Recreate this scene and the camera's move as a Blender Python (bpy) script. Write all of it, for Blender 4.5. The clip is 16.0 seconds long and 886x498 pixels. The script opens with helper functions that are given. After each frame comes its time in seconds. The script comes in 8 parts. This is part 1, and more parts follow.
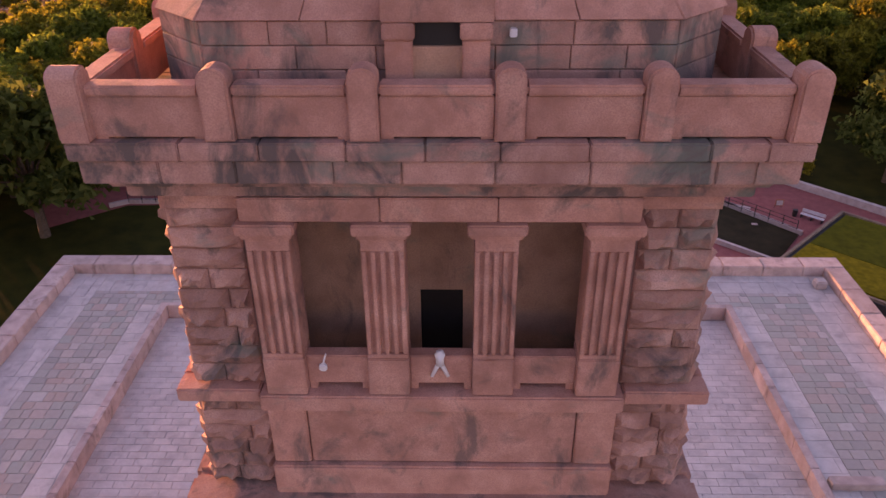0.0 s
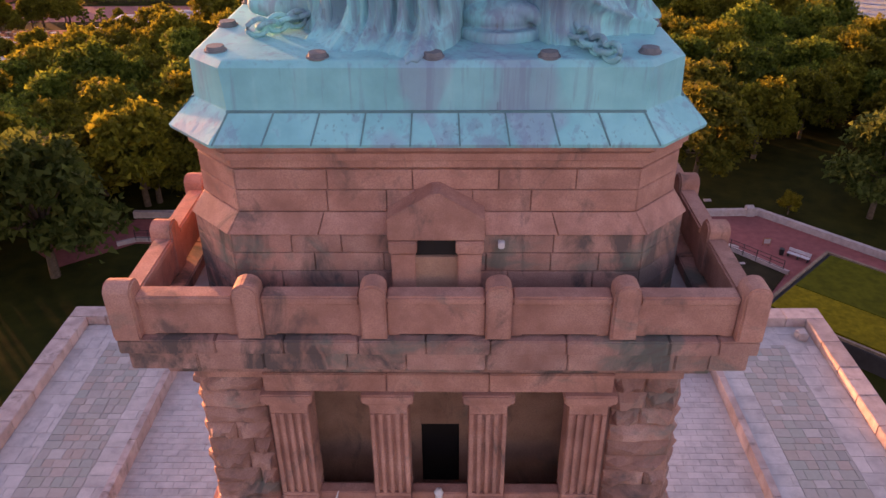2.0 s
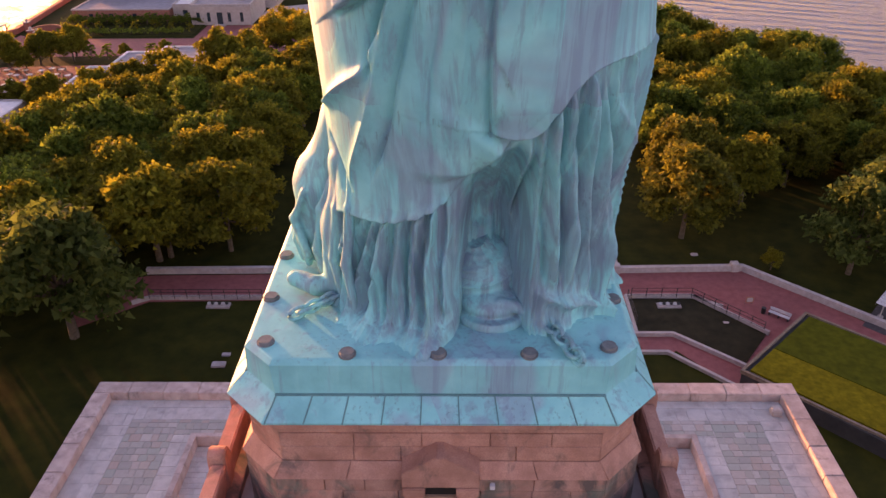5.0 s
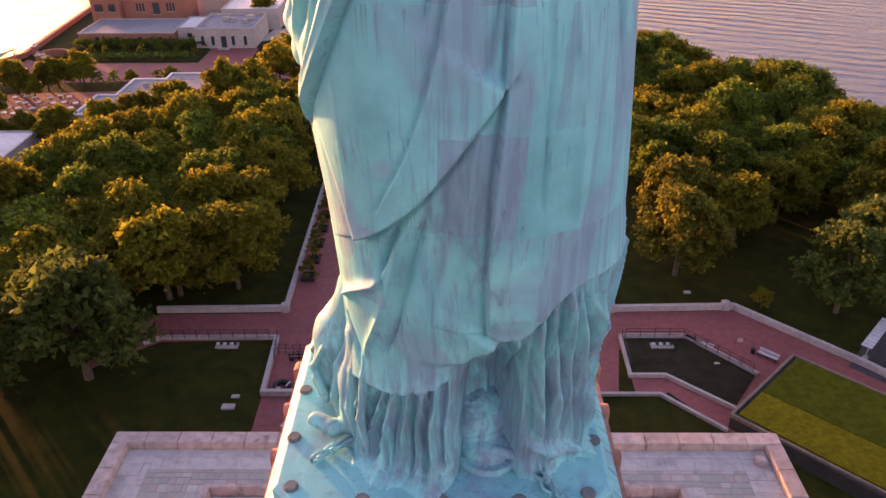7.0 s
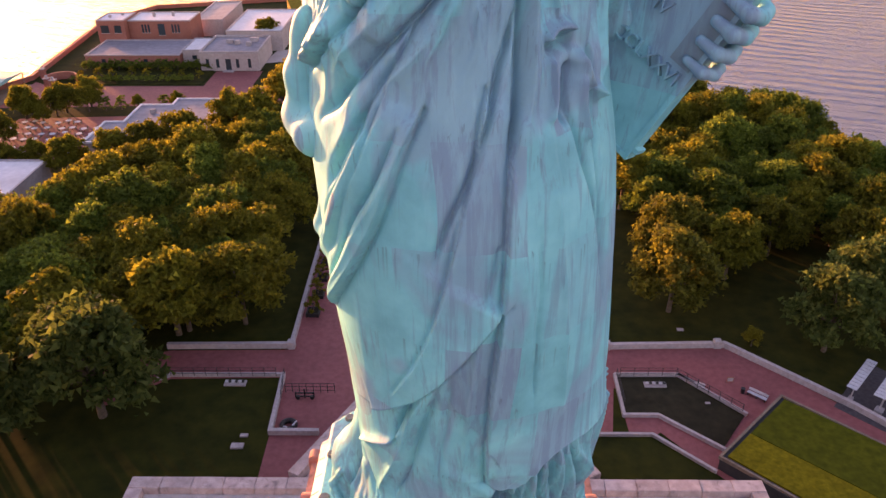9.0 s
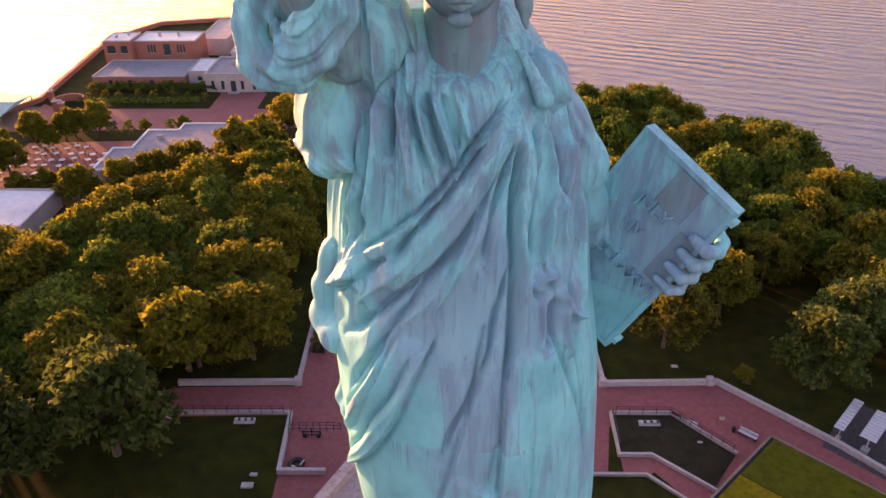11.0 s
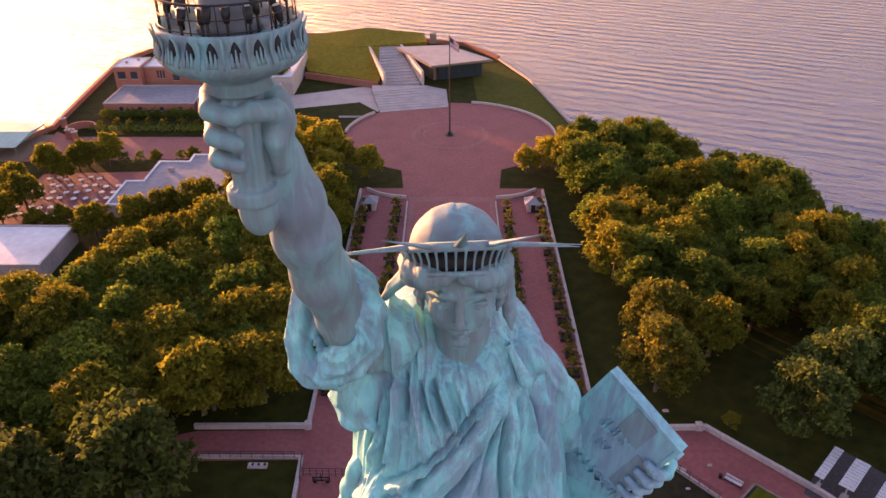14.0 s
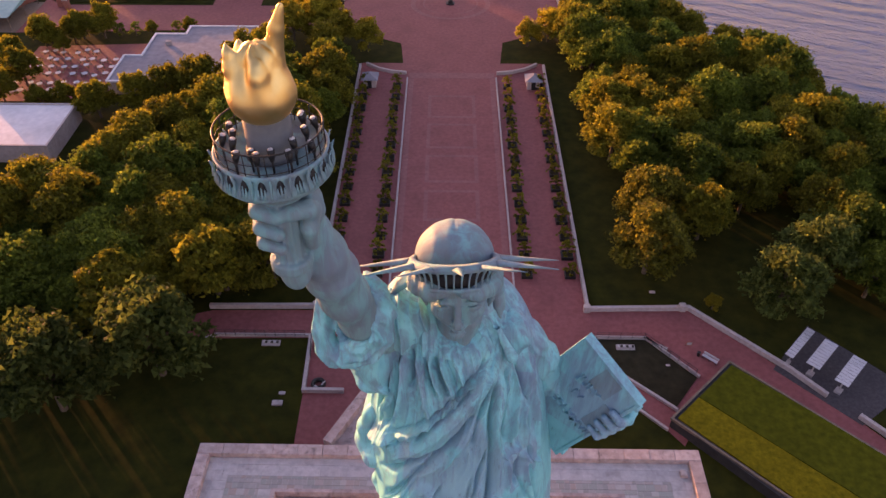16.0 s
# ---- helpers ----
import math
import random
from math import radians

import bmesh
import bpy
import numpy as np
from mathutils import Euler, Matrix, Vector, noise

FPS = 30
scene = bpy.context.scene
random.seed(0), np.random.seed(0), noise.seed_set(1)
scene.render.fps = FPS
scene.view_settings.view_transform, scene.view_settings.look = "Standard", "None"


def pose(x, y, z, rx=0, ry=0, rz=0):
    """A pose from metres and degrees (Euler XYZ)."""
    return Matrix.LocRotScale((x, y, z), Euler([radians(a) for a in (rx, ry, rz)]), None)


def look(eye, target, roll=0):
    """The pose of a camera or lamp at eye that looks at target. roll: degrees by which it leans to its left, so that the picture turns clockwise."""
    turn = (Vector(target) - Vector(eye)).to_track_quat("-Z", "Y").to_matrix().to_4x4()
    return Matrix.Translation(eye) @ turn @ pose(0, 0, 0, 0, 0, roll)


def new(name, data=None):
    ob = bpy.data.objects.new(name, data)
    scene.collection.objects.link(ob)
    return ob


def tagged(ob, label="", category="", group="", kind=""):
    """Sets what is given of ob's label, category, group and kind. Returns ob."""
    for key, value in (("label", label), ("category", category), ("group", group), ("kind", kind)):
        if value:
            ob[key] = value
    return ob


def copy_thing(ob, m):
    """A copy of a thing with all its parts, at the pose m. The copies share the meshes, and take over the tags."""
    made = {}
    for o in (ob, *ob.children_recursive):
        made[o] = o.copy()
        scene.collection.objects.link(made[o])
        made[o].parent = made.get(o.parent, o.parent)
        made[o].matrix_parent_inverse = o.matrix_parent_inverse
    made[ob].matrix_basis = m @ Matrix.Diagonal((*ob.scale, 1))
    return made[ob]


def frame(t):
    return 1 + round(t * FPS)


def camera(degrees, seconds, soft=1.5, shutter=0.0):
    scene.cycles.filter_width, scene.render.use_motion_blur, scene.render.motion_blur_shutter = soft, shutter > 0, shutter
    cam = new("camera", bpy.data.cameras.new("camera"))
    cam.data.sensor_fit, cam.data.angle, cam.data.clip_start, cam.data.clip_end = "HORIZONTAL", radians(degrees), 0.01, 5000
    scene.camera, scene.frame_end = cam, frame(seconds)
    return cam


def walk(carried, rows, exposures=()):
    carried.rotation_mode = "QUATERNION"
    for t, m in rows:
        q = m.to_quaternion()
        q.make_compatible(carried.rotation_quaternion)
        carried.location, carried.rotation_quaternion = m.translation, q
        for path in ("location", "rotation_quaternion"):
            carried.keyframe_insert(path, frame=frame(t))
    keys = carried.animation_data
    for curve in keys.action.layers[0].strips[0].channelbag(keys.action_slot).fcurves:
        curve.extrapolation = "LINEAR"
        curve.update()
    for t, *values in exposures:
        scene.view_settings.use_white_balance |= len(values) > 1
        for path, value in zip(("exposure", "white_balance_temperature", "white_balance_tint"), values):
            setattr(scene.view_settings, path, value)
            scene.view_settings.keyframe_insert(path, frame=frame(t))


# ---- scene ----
cam = camera(60.0, 16.0)
PATH = [
    (0, (-0.119, -0.306, 41.917), (-0.159, 1.42, 40.908), -0.5),
    (0.5, (-0.113, -0.316, 43.253), (-0.151, 1.411, 42.245), -0.5),
    (1, (-0.099, -0.336, 44.58), (-0.136, 1.39, 43.571), -0.5),
    (1.5, (-0.093, -0.398, 45.904), (-0.13, 1.329, 44.895), -0.5),
    (2, (-0.079, -0.457, 47.249), (-0.114, 1.27, 46.24), -0.5),
    (2.5, (-0.104, -0.524, 48.678), (-0.138, 1.202, 47.668), -0.5),
    (3, (-0.135, -0.596, 50.11), (-0.168, 1.13, 49.1), -0.5),
    (3.5, (-0.15, -0.668, 51.586), (-0.182, 1.058, 50.576), -0.5),
    (4, (-0.146, -0.723, 53.123), (-0.177, 1.003, 52.112), -0.5),
    (4.5, (-0.148, -0.763, 54.684), (-0.178, 0.962, 53.673), -0.5),
    (7, (-0.128, -1.147, 62.828), (-0.159, 0.58, 61.819), -0.6),
    (7.5, (-0.277, -1.242, 64.384), (-0.306, 0.487, 63.378), -0.5),
    (8, (-0.282, -1.293, 66.048), (-0.312, 0.435, 65.042), -0.5),
    (8.5, (-0.276, -1.392, 67.77), (-0.305, 0.337, 66.764), -0.4),
    (9, (-0.283, -1.563, 69.483), (-0.313, 0.165, 68.478), -0.4),
    (11.5, (-0.403, -1.643, 79.0), (-0.436, 0.082, 77.989), -0.4),
    (12, (-0.41, -1.792, 80.891), (-0.444, -0.065, 79.881), -0.4),
    (12.5, (-0.394, -1.855, 82.361), (-0.429, -0.128, 81.352), -0.3),
    (13, (-0.385, -1.938, 84.29), (-0.422, -0.21, 83.284), -0.3),
    (13.5, (-0.375, -2.094, 85.867), (-0.412, -0.365, 84.862), -0.3),
    (14, (-0.377, -2.203, 87.908), (-0.415, -0.485, 86.885), -0.4),
    (14.5, (-0.388, -2.361, 89.572), (-0.426, -0.674, 88.498), -0.3),
    (15, (-0.361, -2.481, 91.645), (-0.4, -0.847, 90.492), -0.4),
    (15.5, (-0.38, -2.516, 93.187), (-0.417, -0.943, 91.953), -0.3),
    (16, (-0.353, -2.609, 95.265), (-0.388, -1.115, 93.935), -0.3),
]
EXPOSURE = [(0.0, 2.6, 7250, 70), (2.5, 2.62, 7250, 62), (4.5, 2.66, 7300, 60), (8.5, 2.77, 7050, 57), (13.5, 2.83, 7050, 57), (16.0, 2.57, 7080, 58)]
walk(cam, [(t, look(eye, target, roll)) for t, eye, target, roll in PATH], EXPOSURE)

# ---- daylight: low evening sun beyond the water, far left ----
SUN_AZ, SUN_EL = -43.0, 2.7          # degrees from straight ahead (minus: left), height
world = bpy.data.worlds.new("evening_sky")
scene.world = world
world.use_nodes = True
wn = world.node_tree.nodes
sky = wn.new("ShaderNodeTexSky")
sky.sky_type = 'NISHITA'
sky.sun_disc = False
sky.sun_elevation = radians(SUN_EL)
sky.sun_rotation = radians(SUN_AZ)
sky.air_density, sky.dust_density, sky.ozone_density = 1.0, 1.0, 1.35
wn["Background"].inputs["Strength"].default_value = 0.15
world.node_tree.links.new(sky.outputs["Color"], wn["Background"].inputs["Color"])
SUN_WAY = Vector((math.sin(radians(SUN_AZ)) * math.cos(radians(SUN_EL)),
                  math.cos(radians(SUN_AZ)) * math.cos(radians(SUN_EL)), math.sin(radians(SUN_EL))))
sun = new("sun", bpy.data.lights.new("sun", 'SUN'))
sun.data.energy, sun.data.angle, sun.data.color = 2.4, radians(0.6), (1.0, 0.52, 0.17)
sun.matrix_world = look(SUN_WAY * 400, (0, 0, 0))

# ---- materials ----
class Nodes:
    """A small wrapper to write node materials in a few lines."""
    def __init__(self, name):
        self.m = bpy.data.materials.new(name)
        self.m.use_nodes = True
        self.t = self.m.node_tree
        self.b = self.t.nodes["Principled BSDF"]

    def n(self, kind, **ins):
        node = self.t.nodes.new(kind)
        for key, value in ins.items():
            self.put(node.inputs[key.replace("_", " ")], value)
        return node

    def put(self, socket, value):
        if isinstance(value, bpy.types.NodeSocket):
            self.t.links.new(value, socket)
        elif isinstance(value, tuple) and len(value) == 3 and socket.type == 'RGBA':
            socket.default_value = (*value, 1)
        else:
            socket.default_value = value

    def coords(self, scale=(1, 1, 1), kind="Object"):
        c = self.n("ShaderNodeTexCoord")
        return self.n("ShaderNodeMapping", Vector=c.outputs[kind], Scale=scale).outputs["Vector"]

    def place(self, scale=(1, 1, 1)):
        g = self.n("ShaderNodeNewGeometry")
        return self.n("ShaderNodeMapping", Vector=g.outputs["Position"], Scale=scale).outputs["Vector"]

    def noise(self, vec, scale, detail=4.0, rough=0.55, distort=0.0):
        return self.n("ShaderNodeTexNoise", Vector=vec, Scale=scale, Detail=detail, Roughness=rough, Distortion=distort).outputs["Fac"]

    def ramp(self, fac, *stops):
        r = self.n("ShaderNodeValToRGB", Fac=fac)
        e = r.color_ramp.elements
        while len(e) < len(stops):
            e.new(0.5)
        for el, (pos, col) in zip(e, stops):
            el.position = pos
            el.color = (*col, 1) if isinstance(col, tuple) else (col, col, col, 1)
        return r.outputs["Color"]

    def mix(self, fac, a, b, how='MIX'):
        x = self.t.nodes.new("ShaderNodeMix")
        x.data_type, x.blend_type = 'RGBA', how
        self.put(x.inputs["Factor"], fac)
        self.put(x.inputs[6], a)
        self.put(x.inputs[7], b)
        return x.outputs[2]

    def math(self, op, a, b=0.5):
        x = self.t.nodes.new("ShaderNodeMath")
        x.operation = op
        self.put(x.inputs[0], a)
        self.put(x.inputs[1], b)
        return x.outputs[0]

    def bump(self, height, strength=0.3, distance=0.05):
        self.put(self.b.inputs["Normal"], self.n("ShaderNodeBump", Height=height, Strength=strength, Distance=distance).outputs["Normal"])

    def done(self, color, rough=0.7, metal=0.0, spec=0.4):
        self.put(self.b.inputs["Base Color"], color)
        self.put(self.b.inputs["Roughness"], rough)
        self.put(self.b.inputs["Metallic"], metal)
        self.put(self.b.inputs["Specular IOR Level"], spec)
        return self.m


def granite(name, dark, mid, light, stain=0.5, rnd=0.25, spread=0.0):
    """Weathered granite: speckle, broad tone, grey-green run-off stains, a tone of its own for each block."""
    k = Nodes(name)
    p = k.place()
    c = k.ramp(k.noise(p, 1.1, 5), (0.3, dark), (0.52, mid), (0.75, light))
    speck = k.noise(p, 26.0, 2)
    c = k.mix(k.ramp(speck, (0.35, 0.0), (0.7, 0.55)), c, tuple(v * 0.62 for v in mid))
    st = k.noise(k.place((0.55, 0.55, 0.28)), 1.4, 6, 0.65, 0.6)
    c = k.mix(k.math('MULTIPLY', k.ramp(st, (0.56 - spread, 0.0), (0.68 - spread, 1.0)), stain), c, (0.10, 0.085, 0.08))
    gr = k.noise(k.place((0.8, 0.8, 1.3)), 0.55, 5, 0.6, 0.4)
    c = k.mix(k.math('MULTIPLY', k.ramp(gr, (0.62 - spread, 0.0), (0.72 - spread, 1.0)), stain * 0.7), c, (0.13, 0.17, 0.15))
    info = k.n("ShaderNodeObjectInfo").outputs["Random"]
    v = k.math('ADD', k.math('MULTIPLY', info, rnd), 1.0 - rnd * 0.5)
    c = k.mix(1.0, c, k.n("ShaderNodeCombineColor", Red=v, Green=v, Blue=v).outputs["Color"], 'MULTIPLY')
    k.bump(k.math('ADD', k.noise(p, 9.0, 5), k.math('MULTIPLY', speck, 0.4)), 0.55, 0.04)
    return k.done(c, 0.82, 0.0, 0.25)


GRANITE = granite("pink_granite", (0.35, 0.165, 0.125), (0.50, 0.25, 0.195), (0.63, 0.35, 0.28), 0.7, 0.16)
FASCIA = granite("run_off_stained_granite", (0.34, 0.17, 0.135), (0.46, 0.25, 0.205), (0.58, 0.35, 0.29), 0.9, 0.2, 0.075)
ROUGH = granite("rock_faced_granite", (0.27, 0.135, 0.105), (0.42, 0.225, 0.18), (0.52, 0.32, 0.27), 0.85, 0.4, 0.04)
RECESS = granite("loggia_granite", (0.36, 0.20, 0.14), (0.47, 0.275, 0.195), (0.54, 0.33, 0.24), 0.6, 0.1)
COPING = granite("parapet_granite", (0.34, 0.26, 0.245), (0.47, 0.365, 0.345), (0.57, 0.46, 0.44), 0.55, 0.3)
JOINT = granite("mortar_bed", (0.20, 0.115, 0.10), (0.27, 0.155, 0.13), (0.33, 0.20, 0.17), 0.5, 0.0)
PAVER = granite("pale_paver", (0.40, 0.375, 0.37), (0.51, 0.48, 0.47), (0.59, 0.555, 0.54), 0.22, 0.16)


def patina(name="copper_patina", grey=0.0):
    """Old copper: pale verdigris in plates of slightly different tone, run-off streaks, grey-violet worn patches and fine scale."""
    k = Nodes(name)
    p = k.place()
    c = k.ramp(k.noise(p, 0.45, 5, 0.6), (0.28, (0.115, 0.43, 0.47)), (0.5, (0.16, 0.56, 0.595)), (0.72, (0.225, 0.67, 0.68)))
    xyz = k.n("ShaderNodeSeparateXYZ", Vector=p)
    flat = k.n("ShaderNodeCombineXYZ", X=k.math('ADD', xyz.outputs[0], k.math('MULTIPLY', xyz.outputs[1], 0.6)), Y=xyz.outputs[2], Z=0.0)
    bent = k.mix(0.06, flat.outputs[0], k.n("ShaderNodeTexNoise", Vector=p, Scale=0.5, Detail=2.0).outputs["Color"], 'ADD')
    plate = k.n("ShaderNodeTexBrick", Vector=bent, Color1=(0, 0, 0), Color2=(1, 1, 1), Mortar=(0.5, 0.5, 0.5), Scale=1.0)
    plate.inputs["Mortar Size"].default_value, plate.inputs["Brick Width"].default_value, plate.inputs["Row Height"].default_value = 0.004, 2.3, 3.1
    tone = plate.outputs["Color"]
    c = k.mix(k.math('MULTIPLY', k.ramp(tone, (0.62, 0.0), (0.95, 1.0)), 0.30), c, (0.25, 0.42, 0.52))
    lift = k.math('MULTIPLY', tone, 0.13)
    patch = k.noise(k.place((0.5, 0.5, 0.26)), 0.75, 3, 0.5, 0.8)
    c = k.mix(k.math('MULTIPLY', k.ramp(k.math('ADD', patch, lift), (0.575, 0.0), (0.66, 1.0)), 0.6), c, (0.235, 0.33, 0.44))
    # the breast and shoulders, washed by the drip of the head and torch, have weathered to violet grey in long runs
    high = k.n("ShaderNodeMapRange", Value=xyz.outputs[2]).outputs["Result"]
    high.node.inputs["From Min"].default_value, high.node.inputs["From Max"].default_value = 63.5, 68.5
    wash = k.noise(k.place((1.9, 1.9, 0.42)), 1.0, 5, 0.6, 0.9)
    low = k.n("ShaderNodeMapRange", Value=xyz.outputs[2]).outputs["Result"]        # so have the hems, splashed from the plinth
    low.node.inputs["From Min"].default_value, low.node.inputs["From Max"].default_value = 50.5, 45.5
    plinth = k.n("ShaderNodeMapRange", Value=xyz.outputs[2]).outputs["Result"]
    plinth.node.inputs["From Min"].default_value, plinth.node.inputs["From Max"].default_value = 42.1, 42.4
    high = k.math('MAXIMUM', high, k.math('MULTIPLY', low, plinth))
    c = k.mix(k.math('MULTIPLY', k.math('MULTIPLY', k.ramp(wash, (0.43, 0.0), (0.58, 1.0)), high), 0.66), c, (0.16, 0.23, 0.305))
    streak = k.noise(k.place((3.2, 3.2, 0.13)), 1.0, 6, 0.65, 0.3)
    c = k.mix(k.math('MULTIPLY', k.ramp(k.math('ADD', streak, lift), (0.585, 0.0), (0.68, 1.0)), 0.42), c, (0.17, 0.22, 0.33))
    pale = k.noise(k.place((2.0, 2.0, 0.18)), 1.1, 5, 0.6)
    c = k.mix(k.math('MULTIPLY', k.ramp(pale, (0.56, 0.0), (0.74, 1.0)), 0.22), c, (0.36, 0.74, 0.74))
    # thin dark drips that start at the seams and die out below them
    below = k.math('FRACT', k.math('ADD', k.math('MULTIPLY', xyz.outputs[2], 1 / 3.1), k.math('MULTIPLY', k.noise(k.place((0.35, 0.35, 0.02)), 1.0, 1), 2.0)))
    drip = k.noise(k.place((9.0, 9.0, 0.05)), 1.0, 2, 0.5)
    mark = k.math('MULTIPLY', k.ramp(drip, (0.60, 0.0), (0.67, 1.0)), k.ramp(below, (0.62, 0.0), (0.99, 1.0)))
    c = k.mix(k.math('MULTIPLY', mark, 0.45), c, (0.11, 0.14, 0.17))
    rust = k.noise(k.place((2.2, 2.2, 0.3)), 0.9, 6, 0.7, 0.5)
    c = k.mix(k.math('MULTIPLY', k.ramp(rust, (0.67, 0.0), (0.74, 1.0)), 0.5), c, (0.24, 0.21, 0.13))
    if grey:
        c = k.mix(k.math('MULTIPLY', k.ramp(k.noise(k.place((1.6, 1.6, 0.3)), 0.6, 4), (0.3, 0.5), (0.7, 1.0)), grey), c, (0.155, 0.165, 0.17))
    k.bump(k.math('ADD', k.math('ADD', k.noise(p, 7.0, 5), k.math('MULTIPLY', streak, 0.8)), k.math('MULTIPLY', plate.outputs["Fac"], -0.6)), 0.3, 0.03)
    return k.done(c, 0.62, 0.0, 0.35)


PATINA = patina()
PATINA_GREY = patina("grey_weathered_patina", 0.75)


def plain(name, a, b, scale=3.0, rough=0.7, metal=0.0, bump=0.2, rnd=0.0, spec=0.35):
    k = Nodes(name)
    p = k.place()
    c = k.mix(k.ramp(k.noise(p, scale, 5), (0.3, 0.0), (0.7, 1.0)), a, b)
    c = k.mix(k.math('MULTIPLY', k.ramp(k.noise(p, scale * 0.13, 4), (0.45, 0.0), (0.75, 1.0)), 0.35), c, tuple(v * 0.55 for v in a))
    if rnd:
        info = k.n("ShaderNodeObjectInfo").outputs["Random"]
        v = k.math('ADD', k.math('MULTIPLY', info, rnd), 1.0 - rnd * 0.5)
        c = k.mix(1.0, c, k.n("ShaderNodeCombineColor", Red=v, Green=v, Blue=v).outputs["Color"], 'MULTIPLY')
    if bump:
        k.bump(k.noise(p, scale * 4, 4), bump, 0.03)
    return k.done(c, rough, metal, spec)


GOLD = plain("gilded_copper", (0.88, 0.55, 0.19), (0.94, 0.66, 0.28), 2.0, 0.44, 1.0, 0.05)
# near-black fill that paints the shade inside doorways, crown windows and torch arches
DARK = plain("opening_shade_fill", (0.012, 0.011, 0.012), (0.02, 0.018, 0.018), 1.0, 0.6, 0, 0)
LANTERN = plain("dull_grey_copper", (0.10, 0.105, 0.11), (0.16, 0.165, 0.17), 2.0, 0.6, 0, 0.1)
IRON = plain("dark_iron", (0.03, 0.03, 0.032), (0.05, 0.048, 0.045), 6.0, 0.5, 0.6, 0.1)
BRICK_PAVE = plain("red_brick_paving", (0.22, 0.060, 0.058), (0.30, 0.092, 0.085), 1.2, 0.75, 0, 0.2)
GREY_BAND = plain("grey_brick_band", (0.23, 0.078, 0.076), (0.305, 0.115, 0.108), 1.2, 0.75, 0, 0.2)
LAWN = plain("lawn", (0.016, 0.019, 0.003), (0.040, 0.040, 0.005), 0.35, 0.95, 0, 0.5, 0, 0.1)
MEADOW = plain("mown_grass", (0.050, 0.055, 0.006), (0.090, 0.085, 0.010), 0.5, 0.95, 0, 0.5, 0, 0.1)
DRY_GRASS = plain("dry_roof_grass", (0.13, 0.10, 0.008), (0.23, 0.165, 0.014), 0.8, 0.95, 0, 0.8, 0, 0.1)
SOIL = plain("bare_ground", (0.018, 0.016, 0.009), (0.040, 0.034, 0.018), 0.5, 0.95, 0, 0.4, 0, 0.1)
SEDUM = plain("sedum_roof", (0.042, 0.050, 0.002), (0.085, 0.086, 0.004), 0.9, 0.95, 0, 0.8, 0, 0.1)
SEDUM_PALE = plain("flowering_sedum_roof", (0.095, 0.080, 0.002), (0.20, 0.150, 0.005), 1.6, 0.95, 0, 0.9, 0, 0.1)
KERB = plain("kerb_stone", (0.34, 0.285, 0.275), (0.47, 0.40, 0.385), 2.0, 0.8, 0, 0.3)
WHITE = plain("white_membrane_roof", (0.60, 0.58, 0.60), (0.74, 0.71, 0.72), 0.8, 0.7, 0, 0.1)
GREYROOF = plain("grey_membrane_roof", (0.20, 0.19, 0.215), (0.28, 0.265, 0.295), 0.6, 0.8, 0, 0.1)
BRICK = plain("red_brick_wall", (0.30, 0.10, 0.07), (0.40, 0.15, 0.10), 2.5, 0.85, 0, 0.3)
STUCCO = plain("pale_wall", (0.42, 0.33, 0.30), (0.52, 0.42, 0.38), 1.5, 0.85, 0, 0.2)
BARK = plain("bark", (0.075, 0.052, 0.036), (0.15, 0.11, 0.075), 3.0, 0.9, 0, 0.6)
TIMBER = plain("weathered_timber", (0.16, 0.11, 0.08), (0.26, 0.19, 0.14), 4.0, 0.85, 0, 0.3)
TEAL = plain("teal_canopy", (0.16, 0.34, 0.33), (0.22, 0.42, 0.40), 1.0, 0.6, 0, 0.1)
SLATS = plain("white_slats", (0.46, 0.45, 0.47), (0.58, 0.56, 0.58), 2.0, 0.6, 0, 0.05)
CONCRETE = plain("concrete", (0.30, 0.265, 0.26), (0.40, 0.36, 0.35), 1.3, 0.85, 0, 0.3)


def leaf_mat(name, a, b, c):
    k = Nodes(name)
    g = k.n("ShaderNodeNewGeometry").outputs["Random Per Island"]
    col = k.ramp(g, (0.0, a), (0.55, b), (1.0, c))
    info = k.n("ShaderNodeObjectInfo").outputs["Random"]
    v = k.math('ADD', k.math('MULTIPLY', info, 0.5), 0.75)
    col = k.mix(1.0, col, k.n("ShaderNodeCombineColor", Red=v, Green=v, Blue=k.math('MULTIPLY', v, 0.9)).outputs["Color"], 'MULTIPLY')
    m = k.done(col, 0.75, 0.0, 0.2)
    tr = k.n("ShaderNodeBsdfTranslucent", Color=col)
    mx = k.n("ShaderNodeMixShader", Fac=0.6)
    k.t.links.new(k.b.outputs[0], mx.inputs[1])
    k.t.links.new(tr.outputs[0], mx.inputs[2])
    k.t.links.new(mx.outputs[0], k.t.nodes["Material Output"].inputs["Surface"])
    return m


# olive, its colour warmed to carry part of the golden evening haze
LEAF_OLIVE = leaf_mat("olive_leaves", (0.102, 0.100, 0.009), (0.177, 0.168, 0.014), (0.246, 0.228, 0.022))
LEAF_GREEN = leaf_mat("green_leaves", (0.062, 0.093, 0.012), (0.121, 0.165, 0.020), (0.190, 0.236, 0.029))
LEAF_GOLD = leaf_mat("golden_leaves", (0.16, 0.145, 0.012), (0.28, 0.24, 0.020), (0.40, 0.33, 0.034))
LEAF_YELLOW = leaf_mat("yellowing_leaves", (0.061, 0.065, 0.009), (0.121, 0.121, 0.014), (0.193, 0.178, 0.022))
LEAF_GREY = leaf_mat("grey_green_leaves", (0.044, 0.068, 0.015), (0.084, 0.114, 0.025), (0.132, 0.165, 0.041))


